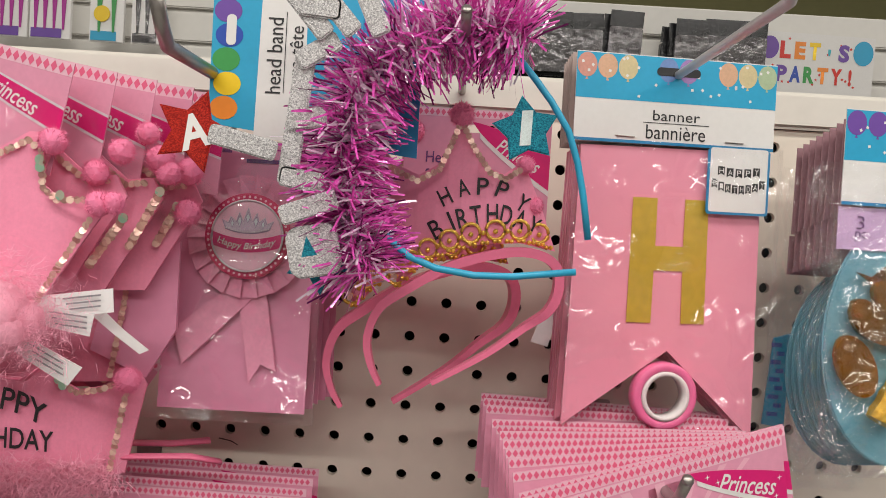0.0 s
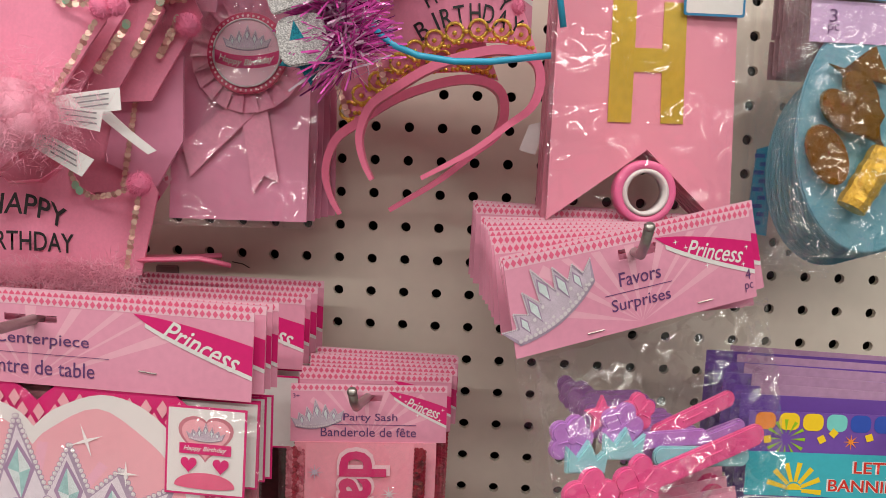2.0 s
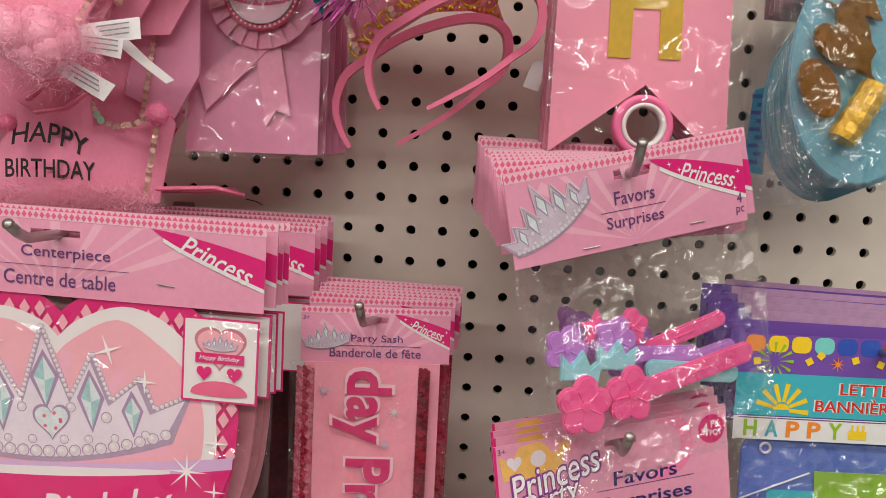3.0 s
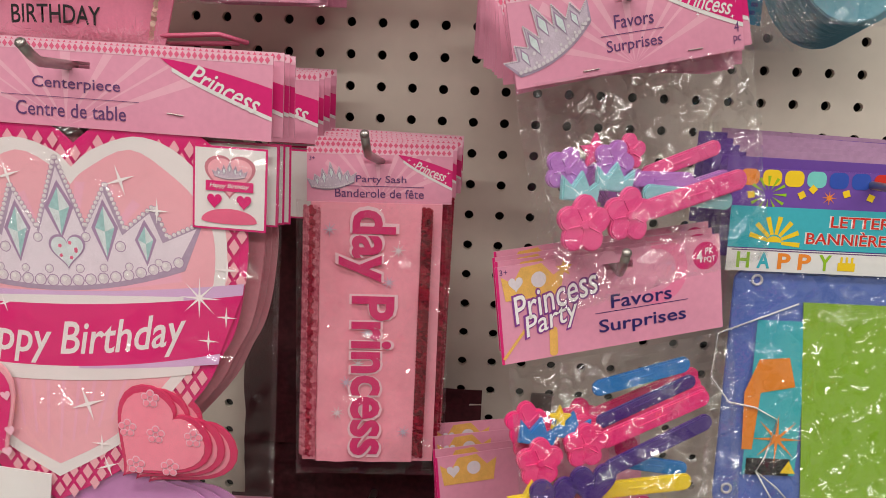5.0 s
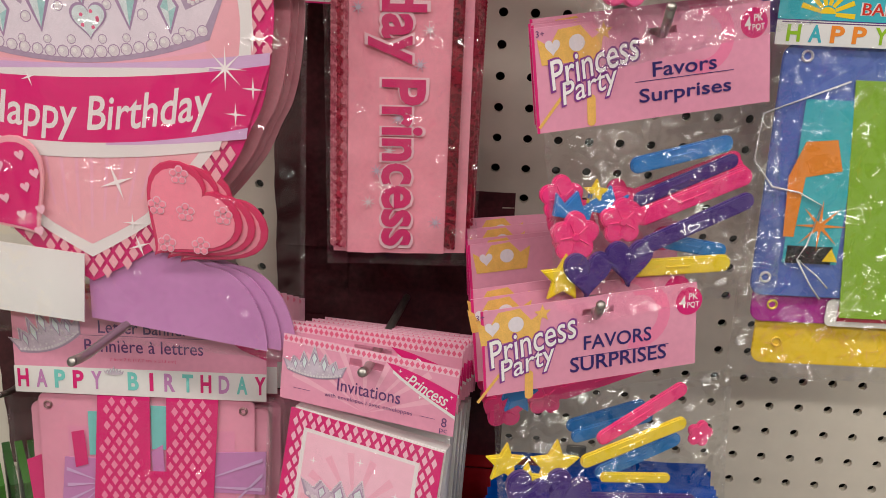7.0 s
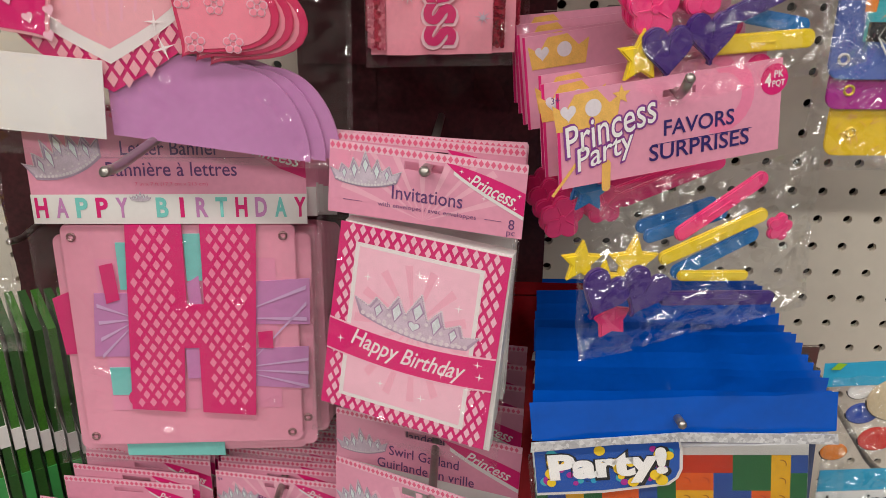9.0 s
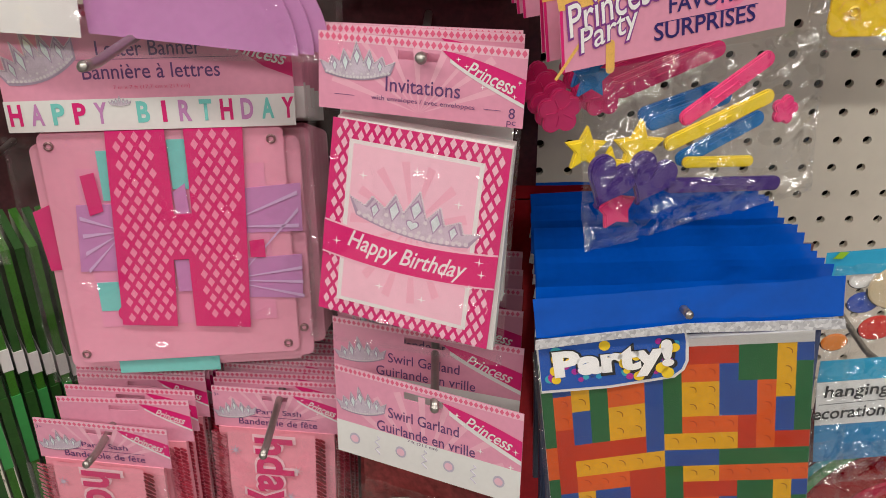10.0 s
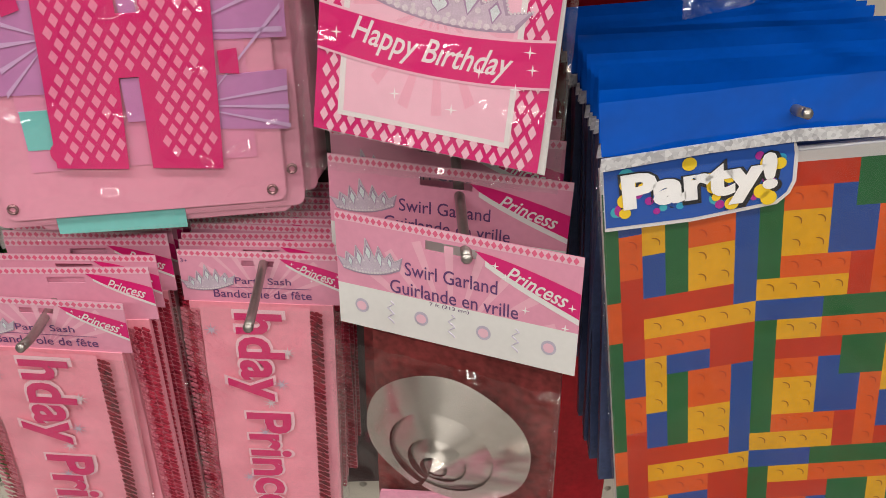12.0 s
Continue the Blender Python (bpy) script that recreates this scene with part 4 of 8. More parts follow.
# ---- sash packets ----
SASHPINK = ink("pink_satin_sash", (0.86, 0.34, 0.43), 0.32, 0.07, 40.0, bump=0.25)
SEQRED = glitter("red_sequin_trim", (0.70, 0.06, 0.12), (0.28, 0.008, 0.03), 420.0, 0.15)
SEQPINK = glitter("pink_sequin_trim", (0.85, 0.30, 0.38), (0.55, 0.08, 0.15), 420.0, 0.15)
SEQDARK = glitter("dark_red_sequin_trim", (0.42, 0.02, 0.05), (0.10, 0.004, 0.012), 420.0, 0.15)
LINERPINK = ink("pale_word_outline", (0.86, 0.60, 0.66), 0.4)
WORDPINK = ink("raspberry_print", (0.62, 0.03, 0.16), 0.4)


def sash_packet(m, full=True, words="day Princess", dark=None, length=0.223):
    t = thing("party_sash_packet", m, "folded pink satin birthday sash in a clear bag", "party sash", "party sash packets")
    w, h = 0.098, 0.037
    if full:
        princess_header(t, w, h, (0.0, -0.0085, 0.022, 0.0042), 0.012, (-0.031, -0.0285, 0.034, 0.019, 8), (("Party Sash", 0.001, -0.0215, 0.034, 0.0062), ("Banderole de fête", 0.0, -0.0305, 0.06, 0.006)), (-0.030, 0.030, -0.0258))
        lettering("3+", -0.0455, -0.0075, 0.004, 0.0028, PURPLETXT, t, 2)
    else:
        princess_header(t, w, h, (0.0, -0.0085, 0.022, 0.0042), 0.012, None, (), None, detail=False)
    bm = bmesh.new()
    nu, nv = 10, 30
    g = []
    for j in range(nv + 1):
        v = -0.037 - (length - 0.037) * j / nv
        g.append([bm.verts.new((-0.039 + 0.068 * i / nu - 0.003 * j / nv, -0.004 - 0.0012 * math.sin(i * 1.3 + j * 0.35) * 0.5 - 0.0018 * noise.noise(Vector((i * 0.5, j * 0.35, 1.0))), v)) for i in range(nu + 1)])
    for j in range(nv):
        for i in range(nu):
            bm.faces.new((g[j][i], g[j + 1][i], g[j + 1][i + 1], g[j][i + 1]))
    bmesh.ops.recalc_face_normals(bm, faces=bm.faces)
    s = part("sash", bm, SASHPINK, t, "folded pink satin sash", True)
    part("sash_folds", slab_bm([(-0.046, -0.037), (0.043, -0.037), (0.041, -length), (-0.052, -length)], 0.004, 0.001), SASHPINK, t, "under folds of the sash")
    for k, (u, ma) in enumerate(((-0.0495, SEQPINK), (-0.0455, SEQRED), (-0.0425, SEQPINK), (0.0305, SEQDARK), (0.0335, SEQDARK)) if full else ((-0.0495, SEQRED), (-0.0445, SEQPINK), (0.0325, SEQPINK), (0.036, SEQRED), (0.041, SEQRED))):
        bm = bmesh.new()
        for j in range(70):
            v = -0.04 - (length - 0.044) * j / 70
            lean = -0.003 * j / 70
            for a, b in ((0.0, 0.0), (0.0018, 0.0012)):
                c = [bm.verts.new((u + lean + a + 0.0017 * math.cos(q * math.pi / 3), -0.005 - 0.0006 * ((j + k) % 3) - 0.0004 * math.sin(q * 1.3), v - b + 0.0017 * math.sin(q * math.pi / 3))) for q in range(6)]
                bm.faces.new(c)
        part("sequin_trim", bm, ma, s, "strip of sparkling sequins")
    if full:
        lettering(words, -0.0075, -0.0385 - (length - 0.042) / 2, (length - 0.042), 0.043, LINERPINK, s, 25, -90, 0, 0.05, name="word_outline")
        lettering(words, -0.0075, -0.0385 - (length - 0.042) / 2, (length - 0.047), 0.0385, WORDPINK, s, 28, -90, 0, 0.028, name="sash_words")
        st = [star(-0.033 + 0.055 * ((k * 0.37) % 1), -0.055 - (length - 0.07) * ((k * 0.618) % 1), 0.0055, 0.0012, 8, 10 * k) for k in range(9)]
        part("starburst_print", flat_bm(st[::2], 26), SILVERP, s)
        part("starburst_print", flat_bm(st[1::2], 26), PEARL, s)
        bag(t, -0.055, -length - 0.006, 0.049, -0.034, -0.0105, CLEARFLAT, 0.001, length * 10)
    return t


sash_packet(pose(-0.047, -0.14, 1.113, -0.2, -0.6, 5))
first = sash_packet(pose(-0.045, -0.124, 1.116, 0, -0.6, 3), False)
for k in range(6):
    copy_thing(first, pose(-0.045 + 0.0015 * ((k * 2) % 3), -0.116 + 0.009 * k, 1.117 + 0.0005 * k, 0, random.uniform(-1.5, 1.5), random.uniform(-3, 5)))
zbar(-0.048, -0.14, 1.105, -0.212, 0.16, up=0.8)
# lower pegs of sashes
sash_packet(pose(-0.171, -0.189, 0.579, -2.1, 2.0, -5), words="hday Princess", length=0.25)
sash_packet(pose(-0.292, -0.222, 0.576, 1.1, 3.4, -5), words="hday Princess", length=0.25)
for x, y0, z, n, step in ((-0.170, -0.180, 0.581, 9, 0.0075), (-0.281, -0.205, 0.585, 2, 0.012), (-0.276, -0.178, 0.586, 8, 0.0075)):
    for k in range(n):
        copy_thing(first, pose(x + random.uniform(-0.002, 0.003) + 0.0008 * k, y0 + step * k, z + 0.0006 * k, -2, 1.5 + random.uniform(-1.2, 1.2), random.uniform(-6, -1)))
zbar(-0.169, -0.189, 0.571, -0.257, 0.06, up=0.1)
zbar(-0.290, -0.222, 0.563, -0.258, 0.10, up=0.3)


# ---- hair clip packets ----
CLIPPINK = ink("pink_plastic", (0.80, 0.10, 0.30), 0.35, 0.04, coat=0.3)
CLIPAQUA = ink("pale_aqua_plastic", (0.28, 0.60, 0.64), 0.35, 0.04, coat=0.3)
CLIPLILAC = ink("lilac_plastic", (0.48, 0.20, 0.58), 0.35, 0.04, coat=0.3)
CLIPNAVY = ink("deep_purple_plastic", (0.06, 0.025, 0.20), 0.35, 0.04, coat=0.3)
CLIPYELLOW = ink("yellow_plastic", (0.85, 0.64, 0.03), 0.35, 0.04, coat=0.3)
CLIPBLUE = ink("blue_plastic", (0.02, 0.20, 0.55), 0.35, 0.04, coat=0.3)
CLIPHOT = ink("hot_pink_plastic", (0.85, 0.04, 0.22), 0.35, 0.04, coat=0.3)


def clip_packet_tiara(m, full=True, edge=False):
    t = thing("hair_clip_packet", m, "pink and aqua flower hair clips in clear bag", "hair clips", "tiara hair clip packets")
    w, h = 0.152, 0.051
    princess_header(t, w, h, (0.002, -0.0105, 0.024, 0.0055), 0.013, (-0.047, -0.0375, 0.062, 0.034, 27) if full else None,
                    (("Favors", 0.0015, -0.0235, 0.026, 0.0075), ("Surprises", 0.0007, -0.0375, 0.037, 0.0085)) if full else (), (-0.021, 0.021, -0.0305) if full else None, detail=full)
    if full:
        lettering("4", 0.0712, -0.037, 0.0035, 0.006, PURPLETXT, t, 2)
        lettering("pc", 0.0712, -0.0445, 0.0055, 0.005, PURPLETXT, t, 2)
        part("staple", tube_bm([(-0.034, -0.0008, -0.0475), (-0.024, -0.0008, -0.0475)], 0.0004, 6), STEEL, t, "steel staple")
        part("staple", tube_bm([(0.036, -0.0008, -0.046), (0.046, -0.0008, -0.046)], 0.0004, 6), STEEL, t, "steel staple")
    if not full:
        if edge:
            clear(part("bag", sheet_bm(-0.08, -0.18, -0.045, -0.05, -0.004, 14, 30, 0.003, 60.0, 2.0), CLEARFINE, t, "crinkled clear bag edge", True))
        hair_clip(t, -0.008, -0.132, 0.05, -0.127, 0.0085, CLIPLILAC, [("heart", 0.0, -0.128, 0.011, CLIPLILAC)], -0.001, "lilac plastic hair clip")
        return t
    hair_clip(t, 0.001, -0.1144, 0.058, -0.1065, 0.0095, CLIPPINK, [("flower", -0.008, -0.098, 0.011, CLIPPINK), ("star", -0.03, -0.094, 0.011, CLIPPINK)], 0.006, "pink plastic hair clip")
    hair_clip(t, -0.010, -0.1136, 0.034, -0.123, 0.0095, CLIPLILAC, [("flower", -0.0525, -0.1, 0.0135, CLIPLILAC), ("flower", -0.0215, -0.1015, 0.0135, CLIPLILAC)], 0.002, "lilac plastic hair clip")
    hair_clip(t, -0.0047, -0.1225, 0.0575, -0.1405, 0.011, CLIPAQUA, [("crown", -0.0466, -0.1105, 0.0115, CLIPAQUA), ("crown", -0.0238, -0.1095, 0.0115, CLIPAQUA)], -0.002, "pale aqua plastic hair clip")
    hair_clip(t, -0.0085, -0.1325, 0.0655, -0.1262, 0.0125, CLIPPINK, [("flower", -0.0502, -0.1309, 0.0172, CLIPPINK), ("flower", -0.0203, -0.1316, 0.0165, CLIPPINK)], -0.007, "pink flower plastic hair clip")
    if full:
        bag(t, -0.074, -0.176, 0.07, -0.048, -0.016, CLEAR, 0.004, 5.0, 0.004)
    return t


def party_header(t, w, h, titles, full=True):
    """Pale pink header of the wand range: script title, wand, ball, round mark and titles."""
    part("header_card", slotted_bm(w, h, (0.004, -0.0095, 0.02, 0.004)), CARDPINK, t, "pale pink printed header card")
    n = 16
    swirl = [(0.012 + 0.021 * math.cos(a) * (1 - 0.0 * a), -0.016 + 0.021 * math.sin(a)) for a in [radians(100 - 14 * k) for k in range(n)]]
    sw2 = [(0.012 + 0.013 * math.cos(a), -0.016 + 0.013 * math.sin(a)) for a in [radians(100 - 14 * k) for k in range(n)]]
    part("swirl_print", flat_bm([[(p + 0.018, max(-h, min(-0.0005, q))) for p, q in swirl + sw2[::-1]]], 0.8), MIDSWIRL, t)
    part("round_mark", flat_bm([disc(0.0635, -0.0115, 0.0088, 28)], 1.4), HOTPINK, t, "round hot pink mark")
    crown = [(-0.069, -0.021), (-0.071, -0.006), (-0.064, -0.011), (-0.058, -0.002), (-0.05, -0.0015), (-0.045, -0.001), (-0.038, -0.009), (-0.031, -0.005), (-0.034, -0.021)]
    part("gold_crown_print", flat_bm([crown], 1.4), GOLDP, t, "golden printed crown")
    part("jewel_print", flat_bm([heart(-0.062, -0.012, 0.009, 0.009), disc(-0.0475, -0.0105, 0.0048, 18)], 2), CROWNPALE, t)
    part("edge_print", flat_bm([rect(-w / 2, -h, -w / 2 + 0.0016, 0)], 1), HOTPINK, t)
    if not full:
        return
    lettering("4", 0.0592, -0.0115, 0.0042, 0.0078, WHITE, t, 2.4, 0, 0, 0.02)
    lettering("PK", 0.0662, -0.0086, 0.0062, 0.0042, WHITE, t, 2.4, 0, 0, 0.02)
    lettering("PQT", 0.0662, -0.0142, 0.0082, 0.0042, WHITE, t, 2.4, 0, 0, 0.02)
    part("wand_print", flat_bm([moved(rect(-0.0009, -0.016, 0.0009, 0.008), -0.062, -0.044, -42), moved(round_rect(-0.0026, -0.014, 0.0026, 0.004, 0.0024), -0.0405, -0.0445, -2)], 1.7), GOLDP, t, "golden printed wand")
    part("star_print", flat_bm([star(-0.031, -0.006, 0.0055, 0.0024)], 2), GOLDP, t)
    for words, u, v, tw, th, turn in (("Princess", -0.038, -0.0215, 0.056, 0.0165, 13), ("Party", -0.041, -0.0365, 0.036, 0.0165, 13)):
        lettering(words, u, v, tw + 0.0028, th + 0.0024, PURPLESCRIPT, t, 3, turn, 0.25, 0.045, name="script_outline")
        lettering(words, u, v, tw, th, LINER, t, 4, turn, 0.25, 0.006, name="script_title")
    for words, u, v, tw, th in titles:
        lettering(words, u, v, tw, th, NAVY, t, 2.4, 0, 0, 0.012)
    part("rule", flat_bm([rect(-0.013, -0.0372, 0.05, -0.0368)], 2), NAVY, t)
    lettering("3+", -0.069, -0.0035, 0.005, 0.0034, PURPLETXT, t, 2)


GOLDP = ink("golden_print", (0.80, 0.46, 0.12), 0.36, 0.15, 150.0)
MIDSWIRL = ink("swirl_pink_print", (0.80, 0.22, 0.38), 0.34)
PURPLESCRIPT = ink("violet_print", (0.24, 0.05, 0.28), 0.36)


def clip_packet_a(m, full=True):
    t = thing("hair_clip_packet", m, "bright flower, heart and star hair clips in clear bag", "hair clips", "wand hair clip packets")
    party_header(t, 0.148, 0.059, (("Favors", 0.0185, -0.031, 0.041, 0.0085), ("Surprises", 0.0187, -0.0465, 0.059, 0.0105)), full)
    hair_clip(t, -0.016, -0.1188, 0.0615, -0.1018, 0.0112, CLIPHOT, [("flower", -0.0567, -0.122, 0.0155, CLIPHOT), ("flower", -0.0265, -0.1175, 0.0145, CLIPHOT)], -0.001, "hot pink flower plastic hair clip")
    if not full:
        return t
    hair_clip(t, -0.016, -0.135, 0.059, -0.1155, 0.0108, CLIPNAVY, [("heart", -0.0523, -0.1456, 0.0145, CLIPNAVY), ("heart", -0.0258, -0.1426, 0.0145, CLIPNAVY)], -0.007, "deep purple heart plastic hair clip")
    hair_clip(t, -0.0118, -0.0895, 0.0569, -0.0835, 0.0105, CLIPBLUE, [], 0.013, "blue plastic hair clip")
    hair_clip(t, -0.012, -0.1105, 0.058, -0.0935, 0.009, CLIPNAVY, [("flower", -0.06, -0.1, 0.014, CLIPHOT)], 0.009, "deep purple plastic hair clip")
    hair_clip(t, 0.0023, -0.136, 0.0455, -0.1506, 0.0095, CLIPBLUE, [("crown", -0.0546, -0.1045, 0.0115, CLIPBLUE), ("crown", -0.0335, -0.1045, 0.0115, CLIPBLUE), ("star", -0.0405, -0.0985, 0.008, CLIPYELLOW)], 0.003, "blue plastic hair clip")
    hair_clip(t, -0.0231, -0.1481, 0.0445, -0.1555, 0.0108, CLIPYELLOW, [("star", -0.0662, -0.1459, 0.0155, CLIPYELLOW)], -0.004, "yellow star plastic hair clip")
    if full:
        bag(t, -0.076, -0.172, 0.07, -0.056, -0.017, CLEAR, 0.004, 7.0, 0.004)
    return t


def clip_packet_b(m, full=True):
    t = thing("hair_clip_packet", m, "yellow star and purple heart hair clips in clear bag", "hair clips", "wand hair clip packets")
    party_header(t, 0.137, 0.053, (("FAVORS", 0.0165, -0.0285, 0.044, 0.009), ("SURPRISES", 0.017, -0.0415, 0.063, 0.0095)), full)
    if not full:
        hair_clip(t, -0.006, -0.105, 0.05, -0.098, 0.009, CLIPBLUE, [("star", -0.041, -0.068, 0.013, CLIPBLUE)], 0.006, "blue star plastic hair clip")
        return t
    hair_clip(t, 0.004, -0.096, 0.064, -0.0685, 0.0095, CLIPHOT, [], 0.002, "hot pink plastic hair clip")
    hair_clip(t, 0.004, -0.1215, 0.0625, -0.1055, 0.0095, CLIPBLUE, [], 0.006, "blue plastic hair clip")
    hair_clip(t, 0.0052, -0.1205, 0.053, -0.1305, 0.0065, CLIPYELLOW, [("star", -0.058, -0.097, 0.013, CLIPYELLOW)], 0.001, "yellow plastic hair clip")
    hair_clip(t, -0.01, -0.1055, 0.061, -0.0895, 0.0088, CLIPYELLOW, [("star", -0.0285, -0.1015, 0.0165, CLIPYELLOW), ("star", -0.047, -0.109, 0.0125, CLIPYELLOW)], -0.004, "yellow star plastic hair clip")
    hair_clip(t, -0.012, -0.1275, 0.066, -0.1445, 0.0088, CLIPNAVY, [("heart", -0.0495, -0.1164, 0.015, CLIPNAVY), ("heart", -0.0244, -0.1202, 0.015, CLIPNAVY)], -0.008, "deep purple heart plastic hair clip")
    part("ornament", chunky(star(-0.039, -0.138, 0.013, 0.008, 5), 0.0, 0.004), CLIPHOT, t, "hot pink flower ornament")
    part("ornament", chunky(moved(flower(0.009), 0.075, -0.104), 0.003, 0.004), CLIPHOT, t, "hot pink flower ornament")
    if full:
        bag(t, -0.068, -0.150, 0.082, -0.05, -0.017, CLEAR, 0.004, 11.0, 0.004)
    return t


def behind(make, m, n, dx, dy, dz, wobble):
    """Further packets of a kind behind the front one on its peg."""
    f = make(m, False)
    for k in range(1, n):
        copy_thing(f, Matrix.Translation((dx * k + random.uniform(-0.002, 0.002), dy * k, dz * k + random.uniform(-0.001, 0.001))) @ m @ pose(0, 0, 0, 0, random.uniform(-wobble, wobble), random.uniform(-2, 2)))


clip_packet_tiara(pose(0.098, -0.216, 1.222, -1.8, -10.7, 24.6))
clip_packet_tiara(pose(0.099, -0.203, 1.2235, -1.5, -12.5, 19), False, True)
f = clip_packet_tiara(pose(0.1, -0.19, 1.2215, -1, -13.5, 15), False)
for k, (dx, z, turn) in enumerate(((0.1, 1.219, -7.0), (0.099, 1.2195, -4.5), (0.0985, 1.22, -3.5), (0.098, 1.2205, -2.5), (0.097, 1.221, -1.5), (0.096, 1.2205, -1.0), (0.094, 1.221, -0.8), (0.091, 1.225, 0.5), (0.0895, 1.226, 1.0), (0.0885, 1.226, 1.5))):
    copy_thing(f, pose(dx, -0.178 + 0.0115 * k, z, -1, turn, 12 - 1.2 * k))
zbar(0.1, -0.216, 1.2115, -0.255, 0.05, up=1.0)
clip_packet_a(pose(0.102, -0.208, 1.064, -3, -6.9, 19.2))
behind(clip_packet_a, pose(0.103, -0.196, 1.064, -2, -6.5, 17), 3, -0.001, 0.011, 0.0015, 1.0)
zbar(0.106, -0.208, 1.054, -0.245, 0.05, up=1.0)
clip_packet_b(pose(0.078, -0.244, 0.904, -3.7, -4.1, 20))
behind(clip_packet_b, pose(0.072, -0.228, 0.905, -3, -5, 18), 2, -0.003, 0.013, 0.0, 1.0)
f = clip_packet_a(pose(0.071, -0.150, 0.914, -2, -6, 14), False)
for k in range(3):
    copy_thing(f, pose(0.069 - 0.0012 * k, -0.135 + 0.017 * k, 0.912 + 0.001 * k, -2, -6 + (k % 3), 12 - k))
zbar(0.081, -0.244, 0.895, -0.272, 0.05, up=0.9)


# ---- the rainbow letter banner packet ----
CARDBLUE = ink("periwinkle_card", (0.10, 0.16, 0.48), 0.36, 0.05)
FILMLILAC = ink("dusty_lilac_film", (0.48, 0.28, 0.44), 0.25, 0.15, 20.0, bump=0.3)
LIMECARD = ink("lime_card", (0.25, 0.43, 0.035), 0.36, 0.05)


def rainbow_banner(m, full=True):
    t = thing("letter_banner_packet", m, "blue letter banner cards in a clear hanging bag", "letter banner", "rainbow banner packets")
    w = 0.18
    part("header_card", slab_bm(rect(0, -0.067, w, 0.0), 0.0006), PURPLE, t, "purple and aqua printed header card")
    if not full:
        return t
    for k in range(12):
        part("balloon_print", flat_bm([round_rect(0.004 + 0.0145 * k, -0.011, 0.0165 + 0.0145 * k, -0.0005, 0.004)], 1.2), [ORANGE, YELLOW, YELLOW, AQUA, BLUEBAL, BLUEBAL, REDP][k % 7], t)
    rays = [[(0.025 + 0.003 * math.cos(radians(a)), -0.0245 + 0.003 * math.sin(radians(a))), (0.025 + 0.012 * math.cos(radians(a - 5)), -0.0245 + 0.012 * math.sin(radians(a - 5))), (0.025 + 0.012 * math.cos(radians(a + 5)), -0.0245 + 0.012 * math.sin(radians(a + 5)))] for a in range(0, 360, 30)]
    part("burst_print", flat_bm([[(p - 0.002, q + 0.008) for p, q in r] for r in rays], 1.6), LIME, t)
    for u, v in ((0.063, -0.017), (0.105, -0.018)):
        part("burst_print", flat_bm([star(u, v, 0.005, 0.0012, 8)], 1.6), ORANGE, t)
    for u, v, a in ((0.045, -0.016, 30), (0.012, -0.017, 10), (0.052, -0.012, 50), (0.074, -0.014, 20), (0.09, -0.016, 70)):
        part("confetti_print", flat_bm([moved(rect(-0.0022, -0.0022, 0.0022, 0.0022), u, v, a)], 1.7), YELLOW, t)
    part("aqua_band", flat_bm([rect(0.0, -0.0515, w, -0.0245)], 1.9), AQUABAND, t, "aqua printed band")
    sun = [moved([(0.005, -0.0011), (0.017, -0.0016), (0.017, 0.0016), (0.005, 0.0011)], 0.03, -0.0475, a) for a in range(-4, 190, 28)]
    part("sun_print", flat_bm([p for p in sun] + [[(0.03 + 0.005 * math.cos(radians(a)), -0.0475 + 0.004 * math.sin(radians(a))) for a in range(0, 181, 20)]], 2.4), YELLOW, t, "yellow printed sun rays")
    lettering("LETTER BANNER", 0.111, -0.0325, 0.092, 0.0078, WHITE, t, 2.4, 0, 0, 0.05, name="lettering_outline")
    lettering("LETTER BANNER", 0.111, -0.0325, 0.09, 0.0072, REDP, t, 3, 0, 0, 0.012)
    lettering("BANNIÈRE À LETTRES", 0.106, -0.043, 0.112, 0.0098, WHITE, t, 2.4, 0, 0, 0.05, name="lettering_outline")
    lettering("BANNIÈRE À LETTRES", 0.106, -0.043, 0.11, 0.0092, REDP, t, 3, 0, 0, 0.012)
    part("white_strip", flat_bm([rect(0.0, -0.067, w, -0.0522)], 2), WHITE, t, "white strip with coloured letters")
    part("string_print", flat_bm([rect(0.003, -0.0535, w, -0.0528)], 2.4), PURPLETXT, t)
    for k, (ch, ma) in enumerate(zip("HAPPY", (LIME, AQUABAND, ORANGE, ORANGE, LIME))):
        lettering(ch, 0.011 + 0.0135 * k, -0.0597, 0.0085, 0.0105, ma, t, 3, 0, 0, 0.03)
    part("cake_print", flat_bm([rect(0.0735, -0.0645, 0.085, -0.059), rect(0.075, -0.059, 0.0765, -0.0552), rect(0.0785, -0.059, 0.08, -0.0552), rect(0.082, -0.059, 0.0835, -0.0552)], 3), YELLOW, t)
    c = part("banner_card", chunky(round_rect(0.008, -0.232, 0.19, -0.066, 0.009), 0.004, 0.0022), CARDBLUE, t, "periwinkle blue letter card")
    part("letter_panel", slab_bm([(0.055, -0.087), (0.17, -0.087), (0.17, -0.245), (0.07, -0.245)], 0.001, 0.0016), LIMECARD, c, "lime green card letter")
    part("window_print", flat_bm([rect(0.026, -0.208, 0.062, -0.1)], -8), AQUABAND, c)
    part("orange_print", flat_bm([[(0.024, -0.19), (0.022, -0.15), (0.03, -0.127), (0.05, -0.125), (0.056, -0.145), (0.033, -0.15), (0.031, -0.19)]], -6), ORANGE, c, "orange printed curve")
    part("dark_opening", flat_bm([rect(0.028, -0.208, 0.058, -0.196)], -7), BLACK, c)
